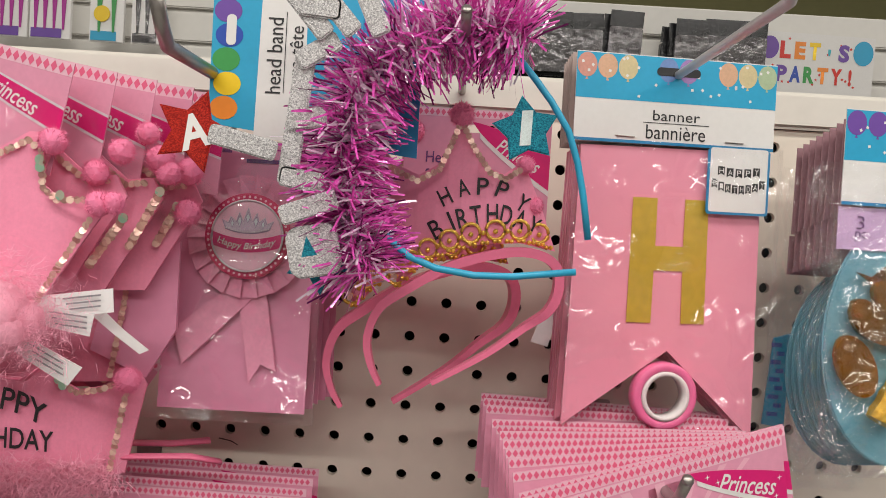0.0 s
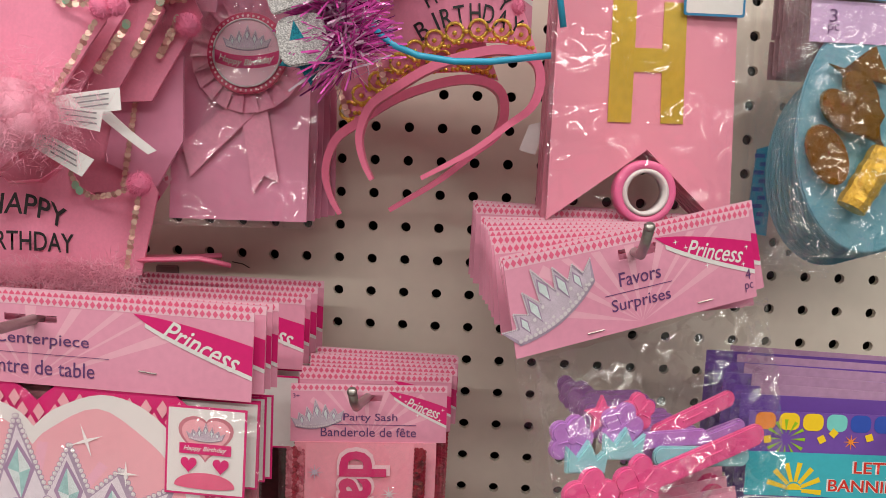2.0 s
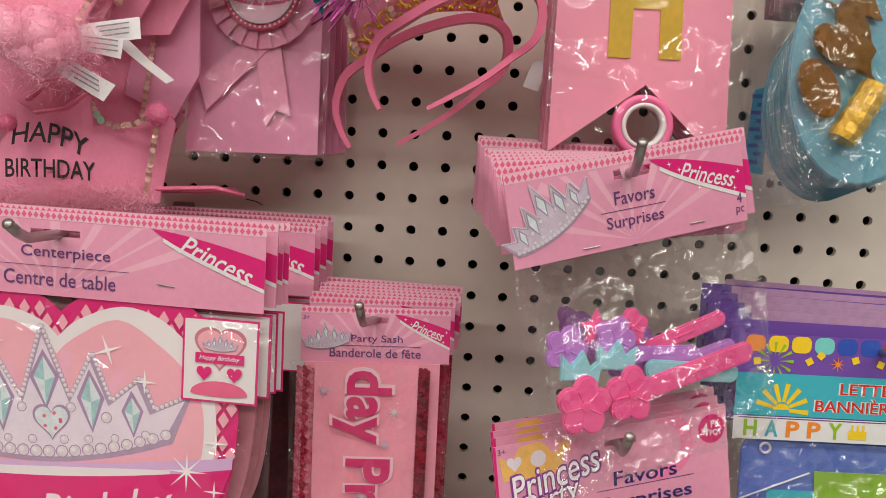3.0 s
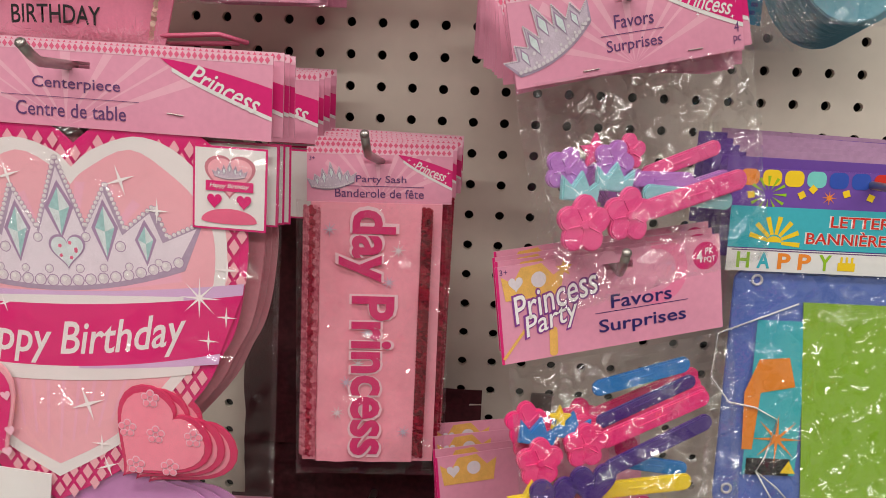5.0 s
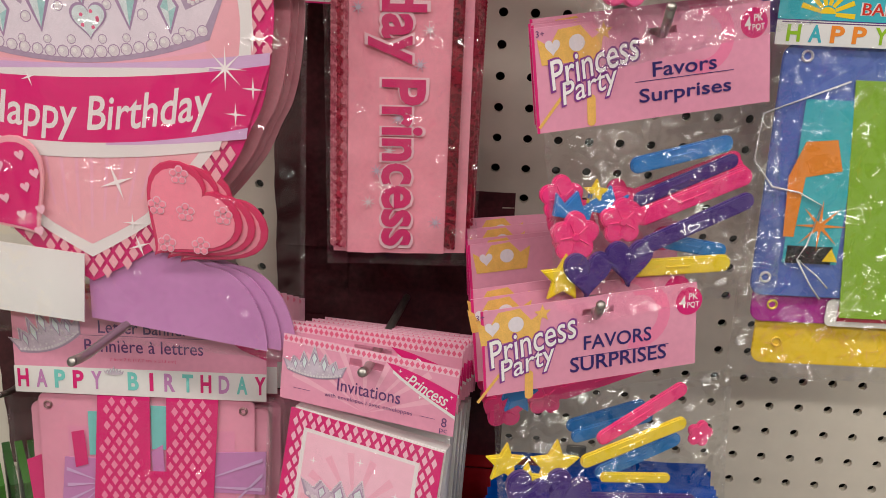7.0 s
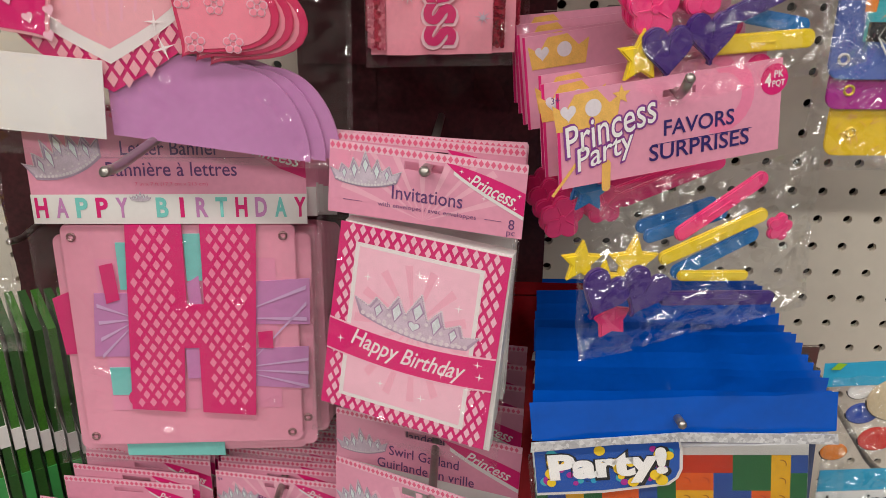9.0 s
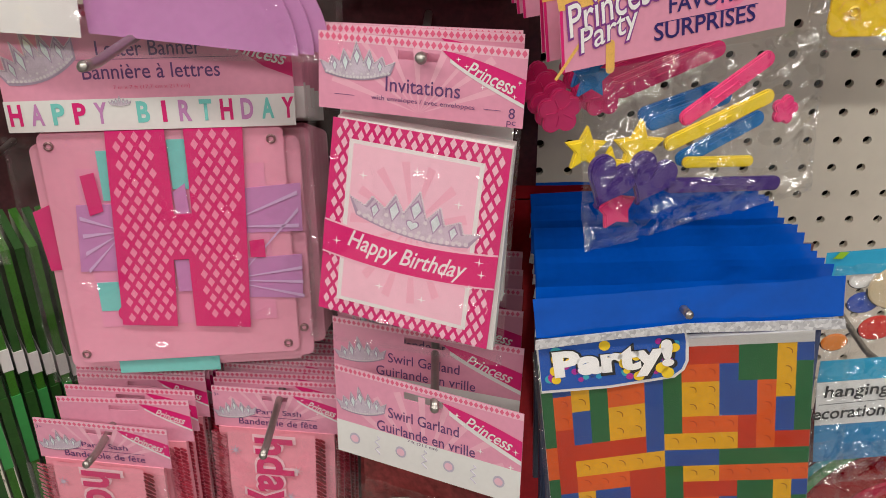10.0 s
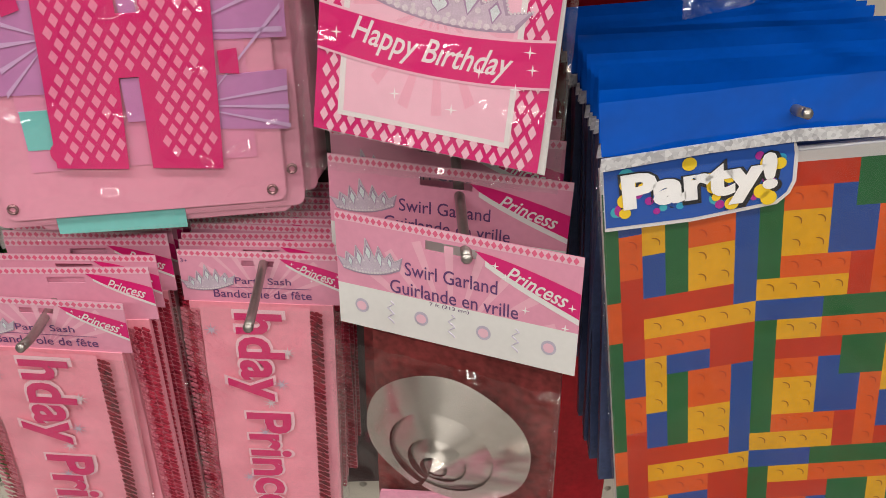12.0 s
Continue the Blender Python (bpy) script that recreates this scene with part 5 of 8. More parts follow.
    part("starburst_print", flat_bm([star(0.047, -0.182, 0.018, 0.003, 8)], -5), ORANGE, c)
    part("star_print", flat_bm([star(0.057, -0.203, 0.006, 0.003, 3)], -4), YELLOW, c)
    for u, v in ((0.017, -0.219), (0.023, -0.0735)):
        g = tube_bm([(u + 0.0032 * math.cos(radians(a)), 0.0026, v + 0.0032 * math.sin(radians(a))) for a in range(0, 361, 24)], 0.0009, 6, False)
        part("eyelet", g, STEEL_WHITE, c, "metal eyelet")
    string = [(0.052, 0.001, -0.088), (0.0, 0.0, -0.11), (-0.002, 0.0, -0.14), (0.012, 0.0, -0.157), (0.03, 0.0, -0.16), (0.046, 0.0, -0.168), (0.04, 0.0, -0.195), (0.035, 0.0, -0.205), (0.05, 0.0, -0.216), (0.058, 0.0, -0.224)]
    part("string", tube_bm(string, 0.0006, 6), WHITE, t, "white cotton string", True)
    part("string", tube_bm([(0.035, 0.0, -0.205), (0.046, 0.0, -0.222), (0.054, 0.0, -0.232)], 0.0006, 6), WHITE, t, "white cotton string", True)
    c2 = part("banner_card", chunky(round_rect(0.012, -0.252, 0.19, -0.225, 0.008), 0.008, 0.002), MAGENTA, t, "purple letter card")
    part("white_frame", slab_bm(round_rect(0.062, -0.2525, 0.19, -0.2335, 0.004), 0.001, 0.005), WHITE, c2)
    part("wine_panel", slab_bm(rect(0.07, -0.2485, 0.19, -0.2375), 0.001, 0.004), DEEPRED, c2)
    c3 = part("banner_card", chunky(round_rect(0.018, -0.284, 0.19, -0.246, 0.008), 0.012, 0.002), YELLOW, t, "yellow letter card with gold print")
    rnd = random.Random(5)
    part("scroll_print", flat_bm([moved(rect(-0.003, -0.0003, 0.003, 0.0003), rnd.uniform(0.024, 0.18), rnd.uniform(-0.280, -0.256), rnd.uniform(0, 180)) for _ in range(60)], -45), GOLDP, c3)
    for u, v, ow, yy in ((0.026, -0.2395, c2, 0.0068), (0.034, -0.268, c3, 0.0108)):
        part("eyelet", tube_bm([(u + 0.003 * math.cos(radians(a)), yy, v + 0.003 * math.sin(radians(a))) for a in range(0, 361, 24)], 0.0009, 6, False), GOLD, ow, "brass eyelet")
    bag(t, -0.004, -0.288, 0.19, -0.066, -0.006, CLEAR, 0.004, 13.0, 0.0035)
    return t


rainbow_banner(pose(0.184, -0.156, 1.113, -2.0, 0.5, 4))
f = rainbow_banner(pose(0.183, -0.14, 1.119, -1.0, 1.0, 3), False)
for k in range(4):
    copy_thing(f, pose(0.182 - 0.001 * k, -0.126 + 0.02 * k, 1.121 + 0.003 * k, -1, 1.5, 2))
zbar(0.274, -0.156, 1.105, -0.2, 0.05)
for k in range(5):
    top = thing("film_packet", pose(0.287, -0.13 + 0.018 * k, 1.121 + 0.0022 * k, 0, 1.8, 1), "lilac-tinted film packet hanging behind the banner", "packet", "lilac film packets")
    part("header_card", slab_bm(rect(-0.09, -0.05, 0.09, 0), 0.0006), FILMLILAC, top)


# ---- the tiara letter banner packet ----
HPINK = ink("lozenge_pink_print", (0.82, 0.27, 0.42), 0.35)
EYELET = ink("dull_rose_metal", (0.30, 0.16, 0.17), 0.35, 0.1, metal=0.6)
FRAMEPINK = ink("pink_letter_card", (0.78, 0.33, 0.45), 0.36, 0.05)


def tiara_banner(m, full=True):
    t = thing("letter_banner_packet", m, "pink letter banner cards in a clear hanging bag", "letter banner", "tiara banner packets")
    hd = part("header_card", slab_bm([(-0.088, -0.0195), (0.087, -0.0205), (0.087, 0.055), (-0.088, 0.055)], 0.0006), CARDPINK, t, "pale pink printed header card")
    part("checked_border", flat_bm(diamonds(-0.088, 0.05, 0.087, 0.055, 0.0036, 0.0049), 1.4), MIDPINK, hd, "row of hot pink lozenges")
    part("white_strip", flat_bm([[(-0.0885, -0.0195), (0.087, -0.0205), (0.087, 0.0005), (-0.0885, 0.0005)]], 1), WHITE, hd, "white strip with coloured letters")
    if full:
        crown_print(hd, -0.060, 0.013, 0.052, 0.036, 20)
        lettering("Letter Banner", 0.002, 0.0315, 0.062, 0.0095, PURPLETXT, hd, 2, 0, 0, 0.004)
        lettering("Bannière à lettres", 0.002, 0.0175, 0.082, 0.0095, PURPLETXT, hd, 2, 0, 0, 0.004)
        part("rule", flat_bm([rect(-0.045, 0.0248, 0.055, 0.0251)], 2), PURPLETXT, hd)
        lettering("7 in x 7 ft (17,7 cm x 213 cm)", 0.001, 0.0072, 0.046, 0.003, MIDPINK, hd, 2)
        sw = [(0.038, 0.044), (0.06, 0.037), (0.087, 0.030), (0.087, 0.011), (0.07, 0.018), (0.055, 0.029)]
        part("swoosh", flat_bm([sw], 1.8), HOTPINK, hd, "hot pink printed swoosh")
        lettering("Princess", 0.0665, 0.0275, 0.036, 0.0085, WHITE, hd, 3, -17, 0.3, 0.012)
        part("slot_print", flat_bm([round_rect(-0.012, 0.0385, 0.014, 0.043, 0.002)], 2), BLACK, hd, "dark hanging slot")
        cols = [HOTPINK, LILAC, AQUA, HOTPINK, LILAC, None, AQUA, HOTPINK, LILAC, AQUA, HOTPINK, LILAC, AQUA, HOTPINK]
        for k, ch in enumerate("HAPPY BIRTHDAY"):
            if ch != " ":
                lettering(ch, -0.0825 + 0.0127 * k, -0.0085, 0.0076 if ch != "I" else 0.0027, 0.0138, cols[k], hd, 2.2, 0, 0, 0.035)
        crown_print(hd, -0.0195, -0.0045, 0.014, 0.007, 0, 2)
        # frame card with its cut-outs
        fr = part("letter_card", chunky(round_rect(-0.075, -0.192, 0.078, -0.021, 0.006), 0.004, 0.002), FRAMEPINK, t, "pink letter card with cut-outs")
        part("cut_out", flat_bm([rect(-0.055, -0.163, 0.064, -0.046)], -12.6), ROSEPINK, fr, "rose layer seen through the cut-outs")
        part("lilac_panel", slab_bm([(0.03, -0.0645), (0.0867, -0.0612), (0.0859, -0.096), (0.03, -0.0952)], 0.0008, 0.0022), LILAC, t, "lilac panel with pale rays")
        part("lilac_panel", slab_bm([(-0.0579, -0.0706), (-0.03, -0.0711), (-0.034, -0.1193), (-0.0626, -0.1187)], 0.0008, 0.0021), LILAC, t, "lilac panel with pale rays")
        part("lilac_panel", slab_bm([(0.03, -0.1155), (0.0844, -0.1135), (0.0829, -0.1474), (0.03, -0.1435)], 0.0008, 0.0022), LILAC, t, "lilac panel with pale rays")
        rays = [[(0.03, -0.09 - 0.05 * (k % 2)), (0.084, -0.066 - 0.012 * k), (0.084, -0.069 - 0.012 * k)] for k in range(3)] + [[(0.03, -0.13), (0.084, -0.122 - 0.011 * k), (0.084, -0.1245 - 0.011 * k)] for k in range(3)] + [[(-0.03, -0.09), (-0.057, -0.078 - 0.013 * k), (-0.057, -0.081 - 0.013 * k)] for k in range(4)]
        part("ray_print", flat_bm(rays, -6), LILACPALE, t)
        part("aqua_panel", slab_bm(rect(0.0045, -0.062, 0.0155, -0.028), 0.0008, 0.002), AQUA, t, "aqua panel")
        part("aqua_panel", slab_bm(rect(-0.040, -0.068, -0.033, -0.034), 0.0008, 0.002), AQUA, t, "aqua panel")
        part("aqua_panel", slab_bm(rect(-0.054, -0.150, -0.04, -0.128), 0.0008, 0.0024), AQUA, t, "aqua panel")
        part("lilac_tab", slab_bm([(0.004, -0.064), (0.0125, -0.058), (0.0135, -0.082), (0.005, -0.082)], 0.0008, 0.0017), LILAC, t)
        part("lilac_tab", slab_bm(rect(-0.0005, -0.137, 0.0095, -0.113), 0.0008, 0.0012), LILAC, t)
        H = [(-0.032, -0.0205), (0.0045, -0.0205), (0.0035, -0.079), (0.015, -0.079), (0.0162, -0.0205), (0.053, -0.0205), (0.0452, -0.1674), (0.0081, -0.1640), (0.0092, -0.112), (-0.0008, -0.112), (-0.0044, -0.1635), (-0.041, -0.160)]
        hp = part("letter_piece", slab_bm(H, 0.001, 0.0), HOTPINK, t, "hot pink card letter H with lozenges")

        def in_h(u, v):
            l = -0.032 - 0.01 * (-v - 0.02) / 0.15
            r = 0.053 - 0.0075 * (-v - 0.02) / 0.15
            if u < l + 0.004 or u > r - 0.004:
                return False
            if -0.0025 - 0.002 * (-v / 0.17) < u < 0.0175 - 0.005 * (-v / 0.17) + 0.002 and (v > -0.083 or v < -0.108):
                return False
            return True

        part("lozenge_print", flat_bm(diamonds(-0.046, -0.161, 0.056, -0.020, 0.0080, 0.0124, in_h, 0.62), 2), HPINK, hp)
        for u, v in ((-0.068, -0.03), (0.07, -0.03), (-0.070, -0.184), (0.07, -0.184), (0.082, -0.172)):
            part("eyelet", tube_bm([(u + 0.0024 * math.cos(radians(a)), 0.0026, v + 0.0024 * math.sin(radians(a))) for a in range(0, 361, 24)], 0.0009, 6, False), EYELET, fr, "dull metal eyelet")
        part("red_tab", slab_bm([(-0.087, -0.076), (-0.073, -0.07), (-0.071, -0.118), (-0.083, -0.119)], 0.0008, 0.006), HOTPINK, t)
        part("red_print", flat_bm([[(-0.052, -0.05), (-0.043, -0.048), (-0.041, -0.075), (-0.05, -0.078)], [(0.05, -0.101), (0.06, -0.1), (0.06, -0.114), (0.05, -0.113)], disc(-0.036, -0.152, 0.007)], -4), HOTPINK, t)
        bag(t, -0.092, -0.2, 0.092, -0.02, -0.006, CLEARFLAT, 0.003, 17.0)
    lo = part("letter_card", chunky(round_rect(-0.082, -0.198, 0.088, -0.03, 0.006), 0.008, 0.002), FRAMEPINK, t, "pink letter card behind")
    part("letter_card", chunky(round_rect(-0.06, -0.203, 0.08, -0.05, 0.006), 0.011, 0.002), FRAMEPINK, t, "pink letter card behind")
    part("aqua_tab", slab_bm([(-0.05, -0.2035), (0.02, -0.2055), (0.02, -0.19), (-0.05, -0.19)], 0.0008, 0.0065), AQUA, t)
    return t


tiara_banner(pose(-0.224, -0.19, 0.807, -3.0, 1.2, 6.5))
f = tiara_banner(pose(-0.220, -0.175, 0.806, -2, 0.5, 5), False)
for k in range(5):
    copy_thing(f, pose(-0.221, -0.16 + 0.018 * k, 0.803 - 0.008 * k, -2, 0.2 * k, 4))
zbar(-0.2235, -0.19, 0.848, -0.285, 0.08, r=0.003, up=0.2)


# ---- invitations ----
def invitation_packet(m, full=True):
    t = thing("invitation_packet", m, "pink tiara invitations in a clear hanging bag", "invitations", "invitation packets")
    w, h = 0.119, 0.044
    princess_header(t, w, h, (0.0, -0.0095, 0.026, 0.005), 0.012, (-0.036, -0.026, 0.045, 0.022, 3) if full else None, (("Invitations", 0.0018, -0.0265, 0.043, 0.0085),) if full else (), None, detail=full)
    body = part("envelope", chunky([(-0.049, -0.049), (0.0555, -0.0555), (0.0525, -0.188), (-0.0585, -0.176)], 0.008, 0.012), WHITE, t, "thick white envelope pad")
    if full:
        lettering("with envelopes / avec enveloppes", 0.002, -0.0352, 0.06, 0.0036, PURPLETXT, t, 2)
        lettering("8", 0.053, -0.036, 0.0035, 0.006, PURPLETXT, t, 2)
        lettering("pc", 0.053, -0.042, 0.005, 0.0035, PURPLETXT, t, 2)
        part("rule", flat_bm([rect(-0.05, -0.0352, -0.038, -0.0349), rect(0.037, -0.0352, 0.047, -0.0349)], 2), PURPLETXT, t)
        q = lambda a, b: (-0.0508 + (a * 0.1058) - 0.0098 * b + 0.0038 * a * b, -0.0493 - 0.0073 * a - 0.1247 * b - 0.0049 * a * b)
        quad = lambda a0, b0, a1, b1: [q(a0, b0), q(a1, b0), q(a1, b1), q(a0, b1)]
        c = part("invitation_card", slab_bm(quad(0, 0, 1, 1), 0.001, 0.0005), HOTPINK, t, "hot pink lozenge-edged invitation")
        loz = []
        for j in range(23):
            for i in range(17):
                a, b = (i + (0.5 if j % 2 else 0.0)) / 16.5 + 0.015, (j + 0.5) / 23
                if 0.03 < a < 0.98 and (a < 0.125 or a > 0.86 or b < 0.085 or b > 0.915):
                    loz.append([q(a - 0.019, b), q(a, b - 0.029), q(a + 0.019, b), q(a, b + 0.029)])
        part("lozenge_print", flat_bm([p for p in loz], 2), PALEPINK, c)
        part("white_frame", flat_bm([quad(0.105, 0.085, 0.865, 0.925)], 3), WHITE, c)
        part("field", flat_bm([quad(0.13, 0.105, 0.84, 0.905)], 4), PALEPINK, c)
        rays = []
        for k in range(14):
            a0, a1 = radians(k * 25.7), radians(k * 25.7 + 8)
            rays.append([q(0.5, 0.45)] + [q(0.485 + 0.34 * math.cos(x), 0.5 + 0.36 * math.sin(x)) for x in (a0, a1)])
        part("ray_print", flat_bm(rays, 4.6), RAYS, c)
        crown_print(c, -0.0022, -0.1185, 0.083, 0.031, -10, 6)
        part("heart_gem", flat_bm([moved(heart(0, 0, 0.0085, 0.0075), -0.0012, -0.1105, -9)], 9), CROWNRIM, c)
        part("heart_gem_inner", flat_bm([moved(heart(0, 0, 0.0068, 0.006), -0.0012, -0.1105, -9)], 9.6), PALEGEM, c)
        n = 16
        band = [q(k / n, 0.512 + 0.035 * (1 - (2 * k / n - 1) ** 2)) for k in range(n + 1)]
        low = [q(k / n, 0.672 + 0.035 * (1 - (2 * k / n - 1) ** 2)) for k in range(n + 1)]
        part("ribbon_edge", flat_bm([[(p, r + 0.0012) for p, r in band] + [(p, r - 0.0012) for p, r in reversed(low)]], 9), PALEPINK, c)
        part("ribbon_band", flat_bm([band + low[::-1]], 10), HOTPINK, c, "hot pink printed ribbon")
        lettering("Happy Birthday", -0.004, -0.1318, 0.075, 0.0150, WHITE, c, 11, -9, 0.3, 0.012, -0.003)
        part("sparkle_print", flat_bm([star(*q(a, b), 0.003, 0.0006, 4) for a, b in ((0.08, 0.61), (0.92, 0.62), (0.86, 0.7), (0.7, 0.66), (0.2, 0.25), (0.75, 0.3), (0.5, 0.18), (0.35, 0.8), (0.6, 0.82), (0.9, 0.56))], 12), LINER, c)
        press(c, 0.0)
        bag(t, -0.063, -0.192, 0.06, -0.042, -0.008, CLEARFLAT, 0.001, 21.0)
    return t


invitation_packet(pose(-0.055, -0.235, 0.855, -6.5, 2.2, -13))
f = invitation_packet(pose(-0.056, -0.213, 0.855, -4, 1.5, -9), False)
for k in range(6):
    copy_thing(f, pose(-0.056 + 0.0012 * k, -0.198 + 0.015 * k, 0.852 - 0.0055 * k, -3, 0.8 + random.uniform(-1, 1), -6 + random.uniform(-2, 2)))
zbar(-0.055, -0.235, 0.8455, -0.262, 0.14, r=0.003, up=0.3)


# ---- swirl garlands ----
FOIL = ink("silver_foil", (0.90, 0.84, 0.78), 0.26, 0.04, 20.0, metal=1.0, bump=0.03)
foil_bsdf = FOIL.node_tree.nodes["Principled BSDF"]
foil_bsdf.inputs["Anisotropic"].default_value = 0.9
foil_bsdf.inputs["Anisotropic Rotation"].default_value = 0.25
foil_bsdf.inputs["Roughness"].default_value = 0.27
foil_grain = FOIL.node_tree.nodes.new("ShaderNodeTangent")
foil_grain.direction_type, foil_grain.axis = "RADIAL", "Y"
FOIL.node_tree.links.new(foil_grain.outputs[0], foil_bsdf.inputs["Tangent"])
GARLANDRED = ink("brown_red_foil", (0.20, 0.035, 0.035), 0.3, 0.7, 22.0, metal=0.3, bump=0.6)
REDFOIL = ink("red_foil", (0.45, 0.01, 0.02), 0.25, 0.2, 25.0, metal=0.6, bump=0.4)


def swirl_packet(m, full=True):
    t = thing("swirl_garland_packet", m, "silver foil swirl garland in a clear hanging bag", "swirl garland", "swirl garland packets")
    w, h = 0.139, 0.072
    princess_header(t, w, h, (-0.001, -0.0105, 0.03, 0.0058), 0.012, (-0.0475, -0.036, 0.041, 0.023, 9), (("Swirl Garland", -0.0015, -0.0275, 0.053, 0.0085), ("Guirlande en vrille", 0.0, -0.04, 0.074, 0.0085)), None, 0.027, detail=full)
    if full:
        for k in range(4):
            u = -0.055 + 0.0365 * k
            d = part("dot_print", flat_bm([disc(u, -0.0575, 0.0042, 18, 0.0046)], 2), SILVERP, t, "round picture of a foil disc")
            part("dot_ring", flat_bm([disc(u, -0.0575, 0.003, 14)], 3), PALEPINK, d)
            if k < 3:
                pts = [(u + 0.018 + 0.002 * math.sin(j * 1.6), -0.0006, -0.0505 - 0.0016 * j) for j in range(10)]
                part("curl_print", tube_bm(pts, 0.0004, 5), SILVERP, t)
        lettering("7 ft (213 cm)", -0.002, -0.0468, 0.023, 0.0028, PURPLETXT, t, 2)
        # foil spiral: one cut ribbon winding inwards, each turn a little proud of the last
        bm = bmesh.new()
        steps = 72
        prev = None
        for i in range(steps * 4 + 1):
            f = min(i / steps, 3.9999)
            turn = int(f)
            g = f - turn
            (outer, outer_end, inner) = ((0.0525, 0.0525, 0.033), (0.0365, 0.0315, 0.0185), (0.0215, 0.0165, 0.0085), (0.0105, 0.0065, 0.0015))[turn]
            a = 2 * math.pi * f - 1.9
            ring = []
            for q in range(5):
                o = outer + (outer_end - outer) * g
                r = o + (inner - o) * q / 4
                away = 1 - r / 0.0525
                ring.append(bm.verts.new((-0.0048 - 0.0035 * away + r * math.cos(a), 0.0045 - 0.0032 * turn - 0.0026 * g - 0.0062 * q / 4 + 0.0009 * math.sin(5 * a + turn) * (1 - q / 4), -0.1435 - 0.014 * away + 0.87 * r * math.sin(a))))
            if prev and (i % steps or turn == 3):
                for q in range(4):
                    bm.faces.new((prev[q], prev[q + 1], ring[q + 1], ring[q]))
            prev = ring
        bmesh.ops.recalc_face_normals(bm, faces=bm.faces)
        part("foil_swirl", bm, FOIL, t, "silver foil spiral disc", True)
        part("pink_tail", slab_bm([(-0.05, -0.2), (0.0, -0.185), (0.05, -0.19), (0.06, -0.225), (-0.055, -0.23)], 0.002, 0.004), SATIN, t, "pink folded tail of the garland")
        bag(t, -0.066, -0.235, 0.068, -0.07, -0.020, CLEARFLAT, 0.003, 23.0, 0.003)
    part("garland_fold", slab_bm([(-0.055, -0.235), (0.06, -0.235), (0.06, -0.082), (-0.055, -0.082)], 0.002, 0.012), GARLANDRED, t, "dark red folded foil")
    return t


swirl_packet(pose(-0.058, -0.247, 0.625, -5.2, -0.9, -25))
f = swirl_packet(pose(-0.058, -0.200, 0.637, 0, 2.3, -14.5), False)
for k in range(4):
    copy_thing(f, pose(-0.057 + 0.002 * k, -0.165 + 0.03 * k, 0.640 - 0.002 * k, 0, 1.5, -10 + 2 * k))
peg(-0.052, 0.640, -0.258, -0.1, 0.003, 0.1)


# ---- brick-print table covers ----
TOPBLUE = ink("royal_blue_film", (0.001, 0.085, 0.50), 0.2, 0.08, 18.0, bump=0.6)
BRICKS = [ink("brick_red", (0.46, 0.035, 0.012), 0.3, 0.1), ink("brick_orange", (0.62, 0.095, 0.014), 0.3, 0.1), ink("brick_yellow", (0.66, 0.35, 0.012), 0.3, 0.1), ink("brick_blue", (0.022, 0.068, 0.28), 0.3, 0.1), ink("brick_green", (0.018, 0.115, 0.038), 0.3, 0.1)]
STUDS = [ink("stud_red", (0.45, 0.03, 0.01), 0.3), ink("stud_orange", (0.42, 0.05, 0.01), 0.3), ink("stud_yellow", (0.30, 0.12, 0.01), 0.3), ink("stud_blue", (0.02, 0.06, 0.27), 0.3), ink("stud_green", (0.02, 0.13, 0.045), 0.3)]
TOPBLUE.node_tree.nodes["Principled BSDF"].inputs["Specular IOR Level"].default_value = 0.4
PARTYBLUE = ink("label_blue", (0.015, 0.09, 0.42), 0.3)


